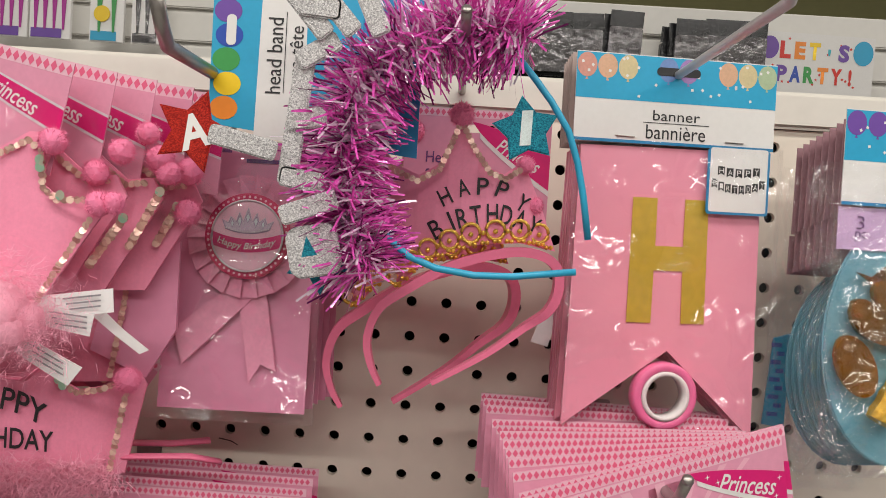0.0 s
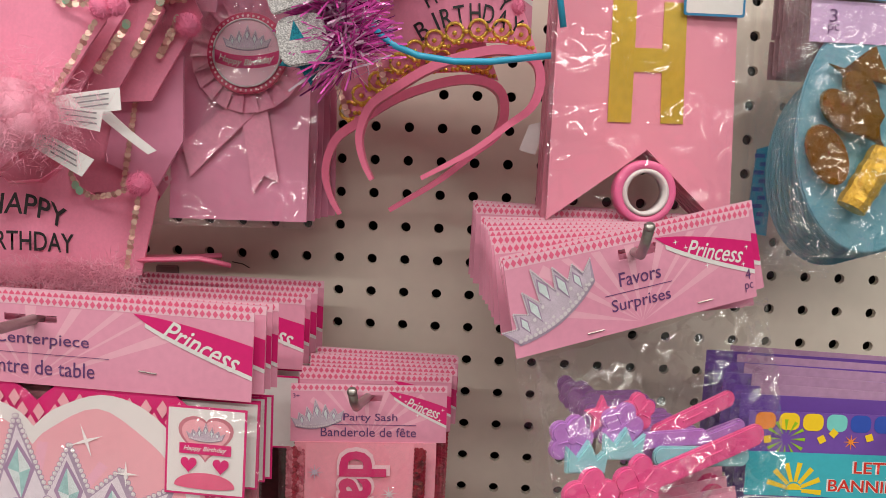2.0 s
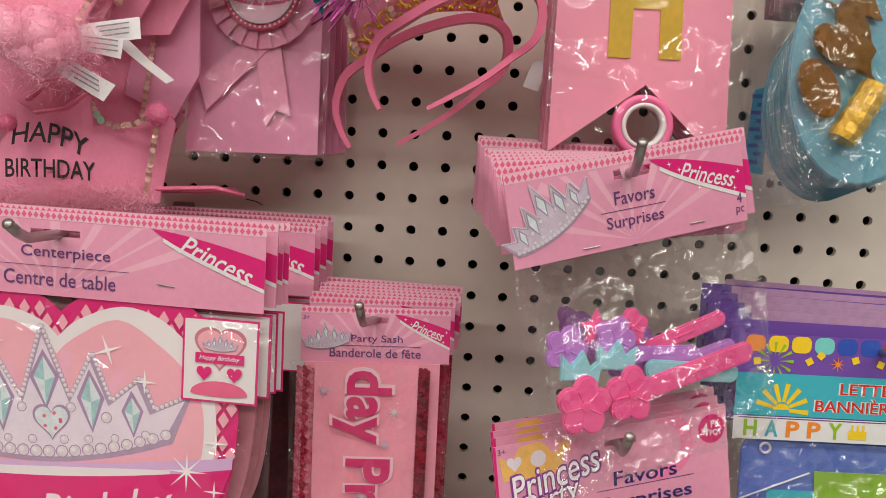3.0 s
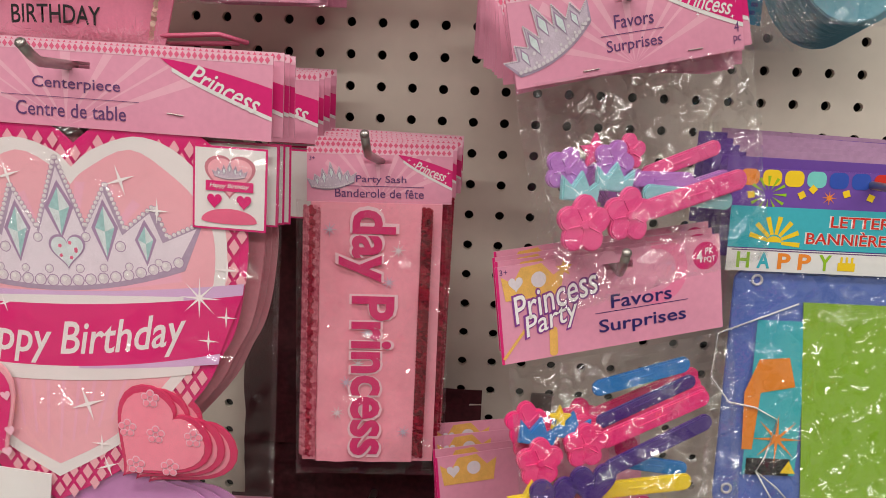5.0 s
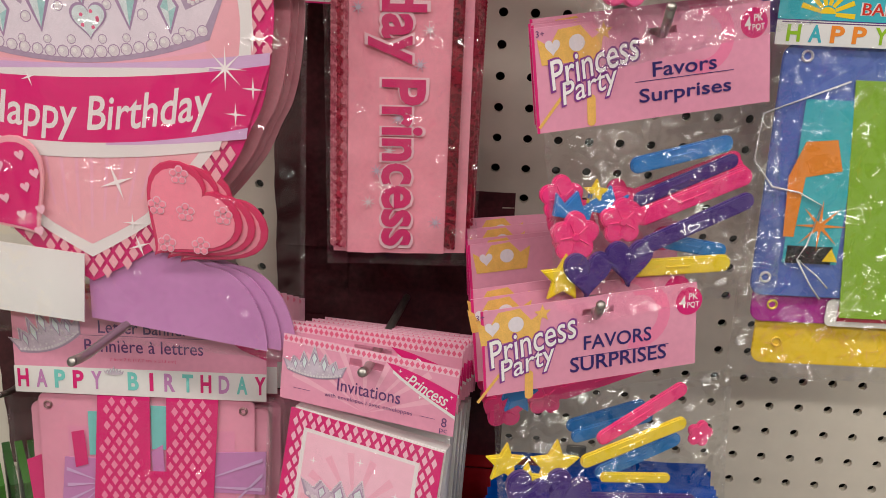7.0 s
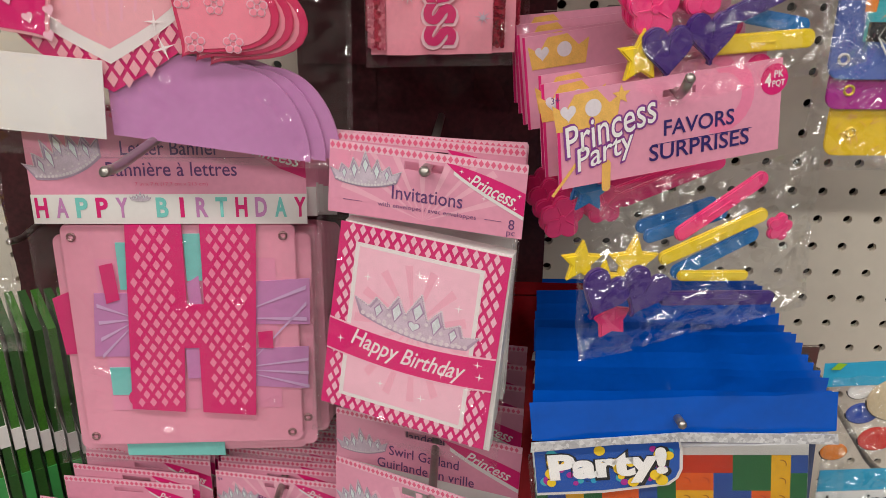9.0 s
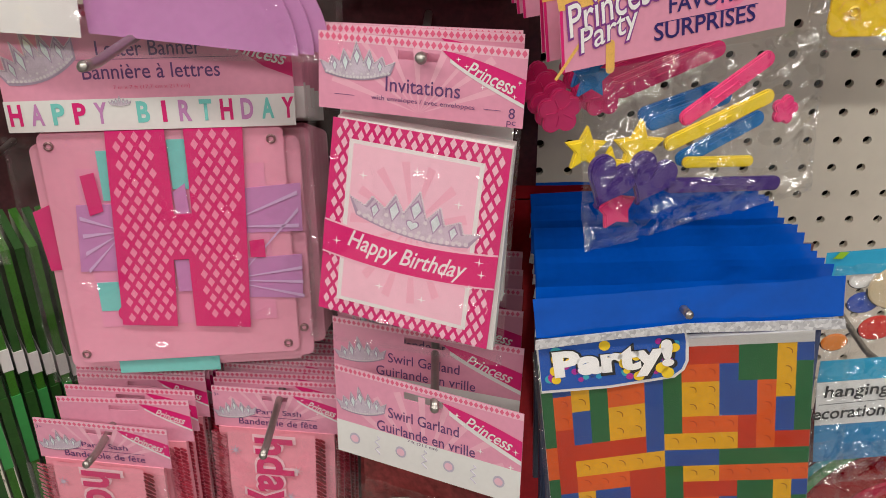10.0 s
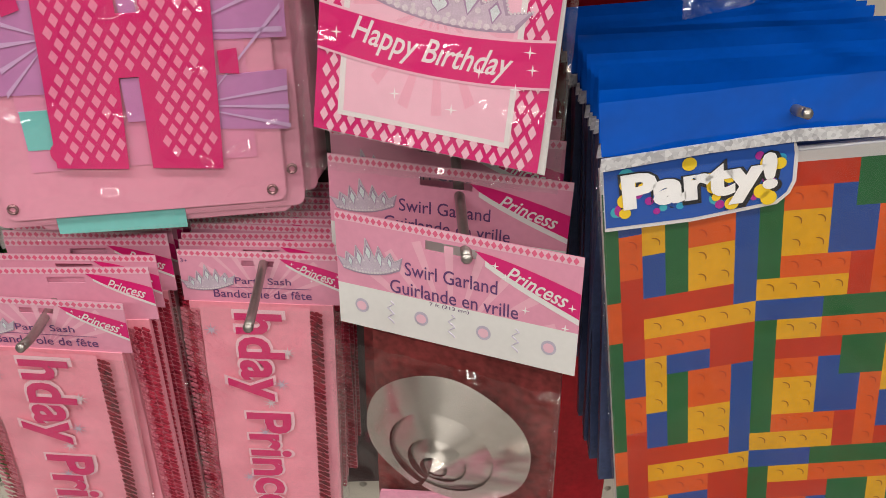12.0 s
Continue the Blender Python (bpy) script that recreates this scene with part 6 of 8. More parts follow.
def cover_packet(m, full=True):
    t = thing("table_cover_packet", m, "folded brick-print table cover under a blue bag top", "table cover", "table cover packets")
    part("bag_top", sheet_bm(-0.091, -0.022, 0.092, 0.005, 0.0, 30, 6, 0.0022, 28.0, 3.0), TOPBLUE, t, "royal blue plastic bag top", True)
    part("zip_edge", slab_bm([(-0.0925, -0.0285), (-0.0414, -0.0245), (-0.0005, -0.0235), (0.0925, -0.0285), (0.0915, -0.0218), (0.0, -0.0175), (-0.0414, -0.0196), (-0.0915, -0.0218)], 0.0012, -0.0042), ZIPGREY, t, "crimped grey seal")
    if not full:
        # covers further back: the stack's shade put in as one dark blue
        part("folded_cover", slab_bm(rect(-0.087, -0.25, 0.086, -0.031), 0.006, 0.002), STACKSHADE, t, "folded table cover")
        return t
    rnd = random.Random(11)
    g, gv = 0.0116, 0.0131
    u0, v1 = -0.0958, -0.0394
    rise = lambda u: 0.09 * (min(u, -0.0145) + 0.043) - 0.03 * max(u + 0.0145, 0.0)
    polys = {k: [] for k in range(5)}
    studs = {k: [] for k in range(5)}
    # one repeat of the print: columns as (first row, height, width, colour) with r o y b g
    repeat = {0: "72o1 16g1", 1: "02r1 22b1 42o1 61r1 71r5", 2: "01y5 11o3 23y1 52b1", 3: "21b2 34g1", 4: "32o2 52y2", 5: "12r2", 6: "35b1", 7: "01b3 16g1 71y4",
              8: "11y2 21r3 31o2 42y2 61o3", 10: "01g5 11o5 33b1", 11: "22g2 42b1 62r1", 12: "44o1", 13: "23y1 52b1 71r2", 14: "21b1 34g1"}
    for turn in range(4):
        for i, text in repeat.items():
            for word in text.split():
                j, b, col, a = int(word[0]) + 8 * turn - 2, int(word[1]), "royb".find(word[2]) % 5, int(word[3])
                top, low = max(j, 0), min(j + b, 20)
                if low <= top:
                    continue
                x0, x1, z1, z0 = max(u0 + i * g, -0.0916), min(u0 + (i + a) * g, 0.0768), v1 - top * gv, v1 - low * gv
                if x1 <= x0:
                    continue
                polys[col].append([(x0, z0 + rise(x0)), (x1, z0 + rise(x1)), (x1, z1 + rise(x1)), (x0, z1 + rise(x0))])
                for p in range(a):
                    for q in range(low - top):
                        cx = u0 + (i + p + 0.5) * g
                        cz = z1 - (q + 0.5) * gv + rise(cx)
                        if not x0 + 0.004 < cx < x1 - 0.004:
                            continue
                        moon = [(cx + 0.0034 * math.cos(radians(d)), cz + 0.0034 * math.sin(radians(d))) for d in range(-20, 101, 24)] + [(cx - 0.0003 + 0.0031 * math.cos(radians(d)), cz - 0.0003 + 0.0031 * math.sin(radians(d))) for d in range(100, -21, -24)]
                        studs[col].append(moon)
    c = part("folded_cover", slab_bm(rect(-0.0918, -0.297, 0.0770, -0.032), 0.006, 0.005), WHITE, t, "folded plastic table cover")
    names = ["red", "orange", "yellow", "blue", "green"]
    for k in range(5):
        for pl in polys[k]:
            part("brick_print", flat_bm([pl], -8), BRICKS[k], c)
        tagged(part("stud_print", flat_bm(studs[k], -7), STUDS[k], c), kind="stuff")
    lab = [(-0.091, -0.0275), (-0.001, -0.0228), (0.0015, -0.0305), (0.0012, -0.046), (-0.0015, -0.0525), (-0.0075, -0.0577), (-0.048, -0.0625), (-0.091, -0.0636)]
    lb = part("label", slab_bm(lab, 0.0006, -0.0005), WHITE, t, "blue label with bright dots")
    part("label_field", flat_bm([[(-0.0905, -0.0277), (-0.0015, -0.023), (-0.0005, -0.0315), (-0.0008, -0.0455), (-0.0033, -0.0515), (-0.0085, -0.0557), (-0.048, -0.0603), (-0.0905, -0.0614)]], 4), PARTYBLUE, lb)
    dots = {}
    for k in range(58):
        u, v = rnd.uniform(-0.086, -0.006), rnd.uniform(-0.0545, -0.0295)
        if -0.06 + 0.0 * u < v:
            dots.setdefault(rnd.choice(["AQ", "YE", "MA", "YE", "MA", "SK"]), []).append(disc(u, v + 0.0002 * (u + 0.05) * 10, rnd.uniform(0.0014, 0.0040), 14))
    for key, ps in dots.items():
        part("dot_print", flat_bm(ps, 5 + 0.1 * len(ps)), {"AQ": AQUABAND, "YE": YELLOW, "MA": MAGENTA, "SK": TEALBLUE}[key], lb)
    lettering("Party!", -0.0445, -0.0437, 0.0775, 0.0285, BLACK, lb, 7, 3, 0.0, 0.10, name="word_shadow")
    lettering("Party!", -0.045, -0.0428, 0.074, 0.025, LINER, lb, 9, 3, 0.0, 0.055, name="label_word")
    bag(t, -0.0945, -0.30, 0.096, -0.03, -0.004, CLEARTIGHT, 0.001, 27.0)
    return t


STACKSHADE = ink("shaded_cover_stack", (0.05, 0.07, 0.16), 0.35, 0.3, 60.0)
ZIPGREY = glitter("crimped_clear_seal", (0.75, 0.74, 0.76), (0.42, 0.41, 0.44), 500.0, 0.1)
cover_packet(pose(0.1, -0.264, 0.706, -4.0, -6.6, -3.5))
f = cover_packet(pose(0.103, -0.249, 0.701, -3, -3, -2), False)
for k in range(15):
    copy_thing(f, pose(0.1045 + 0.0009 * k + random.uniform(-0.001, 0.001), -0.236 + 0.0145 * k, 0.7025 - 0.0024 * k + random.uniform(-0.002, 0.002), -3 + random.uniform(-9, 7), -2.5 + random.uniform(-1.3, 1.3), -1 + random.uniform(-1.5, 1.5)))
zbar(0.0995, -0.264, 0.6965, -0.278, 0.17, r=0.0026, up=0.2)


# ---- felt crowns, hats and the tinsel headband ----
FELT = ink("pink_felt", (0.88, 0.29, 0.44), 0.85, 0.06, 60.0, bump=0.3)
BANDPINK = ink("pink_satin_band", (0.78, 0.17, 0.30), 0.38, 0.05, 30.0)
FUZZ = ink("pink_fuzz", (0.88, 0.24, 0.42), 0.8, 0.1, 200.0)
FEATHER = ink("pale_pink_feather", (0.90, 0.42, 0.55), 0.8, 0.1, 200.0)
SEQUIN = glitter("iridescent_sequin", (0.85, 0.62, 0.50), (0.60, 0.30, 0.28), 260.0, 0.35)
SEQGREEN = glitter("green_flash_sequin", (0.45, 0.85, 0.62), (0.80, 0.75, 0.60), 200.0, 0.6)
GOLDBRAID = ink("gold_braid", (0.80, 0.50, 0.09), 0.3, 0.3, 300.0, metal=0.6, bump=0.6)
TAGWHITE = ink("white_satin_tag", (0.80, 0.78, 0.78), 0.5, 0.04)
GREYTXT = ink("grey_print", (0.25, 0.24, 0.26), 0.6)
SILVERGLIT = glitter("silver_glitter", (0.92, 0.90, 0.90), (0.30, 0.29, 0.30), 1900.0, 0.1)
REDGLIT = glitter("red_glitter", (0.80, 0.05, 0.03), (0.30, 0.005, 0.005), 1900.0, 0.3)
BLUEGLIT = glitter("aqua_glitter", (0.03, 0.42, 0.55), (0.005, 0.10, 0.18), 1900.0, 0.4)
TINMAG = ink("magenta_tinsel_foil", (0.86, 0.13, 0.58), 0.2, 0.35, 400.0, metal=0.15, coat=0.6)
TINSIL = ink("silver_tinsel_foil", (0.95, 0.78, 0.93), 0.15, 0.2, 400.0, metal=0.2, coat=0.6)
TINDARK = ink("dark_purple_tinsel_foil", (0.22, 0.02, 0.15), 0.25, 0.35, 400.0, metal=0.5)
WIREBLUE = ink("blue_plastic_band", (0.03, 0.36, 0.58), 0.35)


def local(pts, x0, z0):
    return [(x - x0, z - z0) for x, z in pts]


def pompom_mesh(r=0.0078):
    rnd = random.Random(2)
    bm = bmesh.new()
    bmesh.ops.create_icosphere(bm, subdivisions=2, radius=r * 0.86)
    for v in bm.verts:
        v.co *= 1 + 0.09 * noise.noise(v.co * 400)
    for _ in range(900):
        d = Vector((rnd.gauss(0, 1), rnd.gauss(0, 1), rnd.gauss(0, 1))).normalized()
        s = d.cross(Vector((rnd.random(), rnd.random(), rnd.random()))).normalized() * 0.00014
        tip = d * r * rnd.uniform(0.95, 1.16) + Vector((rnd.gauss(0, 1), rnd.gauss(0, 1), rnd.gauss(0, 1))) * 0.0006
        bm.faces.new([bm.verts.new(d * r * 0.8 + s), bm.verts.new(d * r * 0.8 - s), bm.verts.new(tip)])
    return bm


POM = None


def pompom(parent, u, v, y, size=1.0):
    global POM
    if POM is None:
        POM = part("pompom", pompom_mesh(), FUZZ, parent, "fuzzy pink pompom")
        POM.matrix_local = Matrix.Translation((u, y, v)) @ Matrix.Scale(size, 4)
        return POM
    return again(POM, parent, Matrix.Translation((u, y, v)) @ Euler((u * 90, v * 70, y * 50)).to_matrix().to_4x4() @ Matrix.Scale(size, 4), "fuzzy pink pompom")


def sequins(parent, path, y, material, r=0.0021, step=0.0031):
    """Overlapping round sequins along a line."""
    bm = bmesh.new()
    k = 0
    for (a, b), (c, d) in zip(path, path[1:]):
        n = max(1, int(math.hypot(c - a, d - b) / step))
        for i in range(n):
            f = i / n
            u, v = a + (c - a) * f, b + (d - b) * f
            tilt = 0.0009 * math.sin(k * 2.1)
            vs = [bm.verts.new((u + r * math.cos(2 * math.pi * q / 10), y - 0.0007 * (k % 2) - tilt * math.sin(2 * math.pi * q / 10) - 0.0006 * math.cos(2 * math.pi * q / 10 + k), v + r * math.sin(2 * math.pi * q / 10))) for q in range(10)]
            bm.faces.new(vs)
            k += 1
    return part("sequin_trim", bm, material, parent, "line of iridescent sequins")


def curl(bm, k, u0=0.0):
    lo, hi = min(v.co.x for v in bm.verts), max(v.co.x for v in bm.verts)
    n = max(2, int((hi - lo) / 0.008))
    for i in range(1, n):
        bmesh.ops.bisect_plane(bm, geom=bm.verts[:] + bm.edges[:] + bm.faces[:], plane_co=(lo + (hi - lo) * i / n, 0, 0), plane_no=(1, 0, 0))
    for v in bm.verts:
        v.co.y += k * (v.co.x - u0) ** 2
    return bm


def strands(parent, n, centre, spread, length, width, material, name, seed, out=(0, -0.4, 0), label="", bend=0.3, sheen=0):
    """Many fine bent strands about a centre line of points."""
    rnd = random.Random(seed)
    bm = bmesh.new()
    for _ in range(n):
        i = rnd.randrange(len(centre) - 1)
        f = rnd.random()
        p = Vector(centre[i]).lerp(Vector(centre[i + 1]), f) + Vector((rnd.gauss(0, spread), rnd.gauss(0, spread * 0.6), rnd.gauss(0, spread)))
        d = (Vector((rnd.gauss(0, 1), rnd.gauss(0, 1), rnd.gauss(0, 1))) + Vector(out)).normalized()
        s = d.cross(Vector((rnd.random() - 0.5, rnd.random() - 0.5, rnd.random() - 0.5))).normalized() * width
        L = length * rnd.uniform(0.55, 1.15)
        m = p + d * L * 0.5 + Vector((rnd.gauss(0, 1), rnd.gauss(0, 1), rnd.gauss(0, 1))) * L * bend * 0.3
        e = p + d * L + Vector((0, 0, -bend * L * 0.4))
        a, b, c, g = bm.verts.new(p + s), bm.verts.new(p - s), bm.verts.new(m - s * 0.8), bm.verts.new(m + s * 0.8)
        bm.faces.new((a, b, c, g))
        bm.faces.new((g, c, bm.verts.new(e)))
    return tagged(part(name, bm, material, parent, label), kind="stuff")


def tinsel(parent, n, arch, spread, length, width, material, name, seed, label):
    """Blunt narrow foil strips standing out square from a curved core."""
    rnd = random.Random(seed)
    bm = bmesh.new()
    for _ in range(n):
        i = rnd.randrange(len(arch) - 1)
        a, b = Vector(arch[i]), Vector(arch[i + 1])
        along = (b - a).normalized()
        p = a.lerp(b, rnd.random()) + Vector((rnd.gauss(0, spread), rnd.gauss(0, spread), rnd.gauss(0, spread)))
        turn = rnd.uniform(0, 2 * math.pi)
        square = Vector((-along.z, 0, along.x)) * math.cos(turn) + Vector((0, -1, 0)) * math.sin(turn) * 0.8
        d = (square + along * rnd.gauss(0, 0.28)).normalized()
        side = d.cross(Vector((rnd.gauss(0, 1), rnd.gauss(0, 1), rnd.gauss(0, 1)))).normalized() * width
        reach = length * rnd.uniform(0.6, 1.1)
        mid = p + d * reach * 0.5 + Vector((rnd.gauss(0, 1), rnd.gauss(0, 1), rnd.gauss(0, 1))) * reach * 0.03
        tip = p + d * reach + Vector((0, 0, -0.06 * reach))
        vs = [bm.verts.new(q) for q in (p + side, p - side, mid - side, mid + side, tip - side, tip + side)]
        bm.faces.new((vs[0], vs[1], vs[2], vs[3]))
        bm.faces.new((vs[3], vs[2], vs[4], vs[5]))
    return tagged(part(name, bm, material, parent, label), kind="stuff")


def felt_crown(x0, y0, z0, outline, path, poms, words=(), k=6.0, label="pink felt party crown with sequins and pompoms"):
    t = thing("felt_crown", pose(x0, y0, z0), label, "party crown", "felt crowns")
    part("felt", curl(slab_bm(local(outline, x0, z0), 0.0025), k), FELT, t, "pink felt crown front")
    sequins(t, local(path, x0, z0), -0.0022, SEQUIN)
    for (x, z), s in poms:
        pompom(t, x - x0, z - z0, -0.004, s)
    for w, x, z, tw, th, turn, arc in words:
        lettering(w, x - x0, z - z0, tw, th, BLACK, t, 8, turn, 0, 0.01, arc)
    return t


# upper stack
c1 = felt_crown(-0.245, -0.17, 1.32, [(-0.33, 1.37), (-0.3, 1.335), (-0.272, 1.355), (-0.243, 1.372), (-0.229, 1.372), (-0.2365, 1.345), (-0.226, 1.337), (-0.205, 1.339), (-0.206, 1.328), (-0.236, 1.275), (-0.32, 1.265)],
                [(-0.272, 1.352), (-0.243, 1.367), (-0.236, 1.362), (-0.234, 1.342), (-0.226, 1.336), (-0.208, 1.337)], [((-0.229, 1.367), 1.1), ((-0.203, 1.335), 1.05), ((-0.195, 1.336), 0.9)])
sequins(c1, local([(-0.208, 1.326), (-0.236, 1.279)], -0.245, 1.32), -0.0024, SEQUIN)
sequins(c1, local([(-0.236, 1.357), (-0.2345, 1.349)], -0.245, 1.32), -0.004, SEQGREEN, 0.0028)
sequins(c1, local([(-0.224, 1.3385), (-0.219, 1.338)], -0.245, 1.32), -0.004, SEQGREEN, 0.0028)
for n, (x, y, pm, sq) in enumerate((((-0.206), -0.15, [((-0.213, 1.352), 1.1), ((-0.199, 1.365), 1.1)], [(-0.196, 1.328), (-0.216, 1.298)]),
                                   ((-0.19), -0.135, [((-0.190, 1.377), 0.95), ((-0.182, 1.363), 1.2), ((-0.177, 1.355), 1.1)], [(-0.181, 1.344), (-0.199, 1.309)]),
                                   ((-0.172), -0.118, [((-0.170, 1.357), 1.2), ((-0.170, 1.333), 1.15)], [(-0.176, 1.336), (-0.189, 1.311)]))):
    o = [(x - 0.08, 1.35), (x - 0.03, 1.365), (x - 0.012, 1.35), (x + 0.002, 1.352), (x + 0.008, 1.34), (x - 0.022, 1.285), (x - 0.09, 1.28)]
    c = felt_crown(x - 0.03, y, 1.32, o, [(x - 0.03, 1.36), (x - 0.012, 1.347), (x + 0.002, 1.349)], pm, (), 4.0)
    sequins(c, local(sq, x - 0.03, 1.32), -0.004, SEQUIN, 0.0027)
    sequins(c, local([sq[0], (sq[0][0] - 0.003, sq[0][1] - 0.004)], x - 0.03, 1.32), -0.006, SEQGREEN, 0.003)
boa = thing("feather_trim", pose(-0.25, -0.19, 1.28), "fluffy pale pink feather trim on a party crown", "feather trim", "feather trims")
down = bmesh.new()
for k in range(26):
    bmesh.ops.create_icosphere(down, subdivisions=2, radius=random.uniform(0.009, 0.014), matrix=Matrix.Translation((-0.09 + 0.0042 * k + random.uniform(-0.003, 0.003), random.uniform(-0.004, 0.004), random.uniform(-0.012, 0.01) - 0.004)))
for v in down.verts:
    v.co += v.co.normalized() * 0.004 * noise.noise(v.co * 160)
tagged(part("down", down, FEATHER, boa, "soft pale pink down", True), kind="stuff")
strands(boa, 9000, [(-0.09, 0, -0.01), (-0.03, -0.005, 0.0), (0.0, -0.005, -0.003), (0.018, -0.002, -0.006), (0.02, 0.0, -0.012)], 0.012, 0.0105, 0.00009, FEATHER, "plume", 5, (0, -0.7, -0.1), "wispy pale pink plumes")
boa = thing("feather_trim", pose(-0.25, -0.13, 1.168), "fluffy pink feather trim along a crown's lower edge", "feather trim", "feather trims")
strands(boa, 4000, [(-0.09, 0, 0.002), (0.0, -0.003, 0.003), (0.045, 0, 0.004)], 0.005, 0.013, 0.00015, FEATHER, "plume", 6, (0, -0.6, 0.2), "wispy pale pink plumes")
# the lower crown
lowc = felt_crown(-0.25, -0.125, 1.2, [(-0.34, 1.25), (-0.3, 1.235), (-0.285, 1.228), (-0.262, 1.232), (-0.246, 1.243), (-0.238, 1.228), (-0.229, 1.2235), (-0.215, 1.226), (-0.198, 1.234), (-0.194, 1.226), (-0.203, 1.172), (-0.34, 1.162)],
                  [(-0.243, 1.237), (-0.238, 1.228), (-0.229, 1.2225), (-0.215, 1.225), (-0.2, 1.232)], [((-0.198, 1.232), 1.1), ((-0.3, 1.222), 0.8)],
                  [("HAPPY", -0.272, 1.2135, 0.052, 0.0135, -8, 0.006), ("BIRTHDAY", -0.2725, 1.1925, 0.062, 0.0125, 0, 0.001)])
sequins(lowc, local([(-0.199, 1.224), (-0.207, 1.176)], -0.25, 1.2), -0.003, SEQUIN)
sequins(lowc, local([(-0.239, 1.23), (-0.233, 1.2235)], -0.25, 1.2), -0.005, SEQGREEN, 0.0028)
for x, y, z in ((-0.28, -0.108, 1.27), (-0.292, -0.085, 1.262)):
    felt_crown(x, y, z, [(x - 0.1, z + 0.04), (x + 0.05, z + 0.045), (x + 0.078, z + 0.03), (x + 0.066, z - 0.045), (x - 0.1, z - 0.05)], [(x + 0.074, z + 0.028), (x + 0.064, z - 0.042)], [((x + 0.076, z + 0.03), 0.8)], (), 3.0)
# sewn-in tags
for k, (y, pts) in enumerate(((-0.172, [(-0.236, 1.283), (-0.194, 1.290), (-0.193, 1.277), (-0.234, 1.271)]), (-0.178, [(-0.235, 1.279), (-0.201, 1.276), (-0.203, 1.264), (-0.237, 1.270)]), (-0.184, [(-0.243, 1.268), (-0.204, 1.248), (-0.211, 1.238), (-0.248, 1.259)]), (-0.150, [(-0.212, 1.280), (-0.196, 1.266), (-0.18, 1.254), (-0.185, 1.2515), (-0.2, 1.262), (-0.216, 1.274)]))):
    cx = sum(p[0] for p in pts) / len(pts)
    cz = sum(p[1] for p in pts) / len(pts)
    t = thing("care_tag", pose(cx, y, cz), "white satin care tag with small grey print", "tag", "care tags")
    tag = part("tag", curl(slab_bm(local(pts, cx, cz), 0.0005), 3.0), TAGWHITE, t)
    turn = math.degrees(math.atan2(pts[1][1] - pts[0][1], pts[1][0] - pts[0][0]))
    if k < 3:
        for j in range(3):
            part("print_bar", flat_bm([moved(rect(-0.006 + 0.002 * j, -0.0004, 0.015, 0.0005), 0, 0.0035 - 0.003 * j, turn)], 4), GREYTXT, tag)
# loops and bits of band under the crowns
for pts, r in (([(-0.285, -0.13, 1.238), (-0.262, -0.15, 1.25), (-0.245, -0.15, 1.255), (-0.237, -0.15, 1.243), (-0.25, -0.15, 1.233), (-0.28, -0.13, 1.23)], 0.003), ([(-0.29, -0.1, 1.17), (-0.21, -0.11, 1.181), (-0.165, -0.11, 1.184), (-0.148, -0.1, 1.179)], 0.0045), ([(-0.23, -0.06, 1.176), (-0.19, -0.06, 1.178), (-0.168, -0.05, 1.179)], 0.005)):
    t = thing("crown_band", pose(0, 0, 0), "pink plastic head strap of a felt crown", "head strap", "crown straps")
    part("strap", tube_bm(pts, r, 10, True, 0.4), BANDPINK, t, "", True)
pink_wrap = thing("crown_wrap", pose(-0.19, -0.105, 1.265), "rose pink folded wrap behind the crowns", "wrap")
part("fold", slab_bm([(-0.03, 0.03), (0.012, 0.05), (0.012, -0.005), (-0.005, -0.035), (-0.04, -0.02)], 0.003), ROSEPINK, pink_wrap)
# header cards of the crowns
for k in range(5):
    t = thing("crown_header", pose(-0.282 + 0.016 * k, -0.155 + 0.018 * k, 1.423 - 0.003 * k, 0, 12 - 2 * k, -14), "pale pink header card of a felt crown", "header card", "crown header cards")
    part("header_card", slotted_bm(0.13, 0.062, (0.0, -0.012, 0.026, 0.005)), CARDPINK, t, "pale pink printed header card")
    part("border_print", flat_bm([rect(-0.065, -0.0075, 0.065, -0.0001)], 0.8), PALEPINK, t)
    part("checked_border", flat_bm(diamonds(-0.065, -0.0075, 0.065, -0.0001, 0.005, 0.0072), 1.4), MIDPINK, t, "row of hot pink lozenges")
    part("swoosh_edge", flat_bm([[(-0.01, -0.0085), (0.065, -0.0245), (0.065, -0.0405), (0.03, -0.0318), (-0.01, -0.0185)]], 1.5), PEARL, t)
    part("swoosh", flat_bm([[(-0.01, -0.0095), (0.065, -0.0260), (0.065, -0.0388), (0.03, -0.0302), (-0.01, -0.0172)]], 1.9), HOTPINK, t, "hot pink printed swoosh")
    lettering("Princess", 0.031, -0.0245, 0.036, 0.0095, WHITE, t, 3, -15, 0.3, 0.012)
    clear(part("bag", sheet_bm(-0.066, -0.085, 0.066, -0.02, -0.004, 14, 10, 0.003, 40.0, 3.0 * k), CLEARFLAT, t, "clear film under the card", True))
t = thing("crown_header", pose(-0.212, -0.088, 1.249, 0, 33, -5), "pale pink header card of a lower felt crown", "header card", "crown header cards")
princess_header(t, 0.052, 0.04, (0.0, -0.008, 0.01, 0.003), -0.006, None, (), None, detail=False)
peg(-0.152, 1.412, -0.25, 0.0, 0.0036, 1.3)


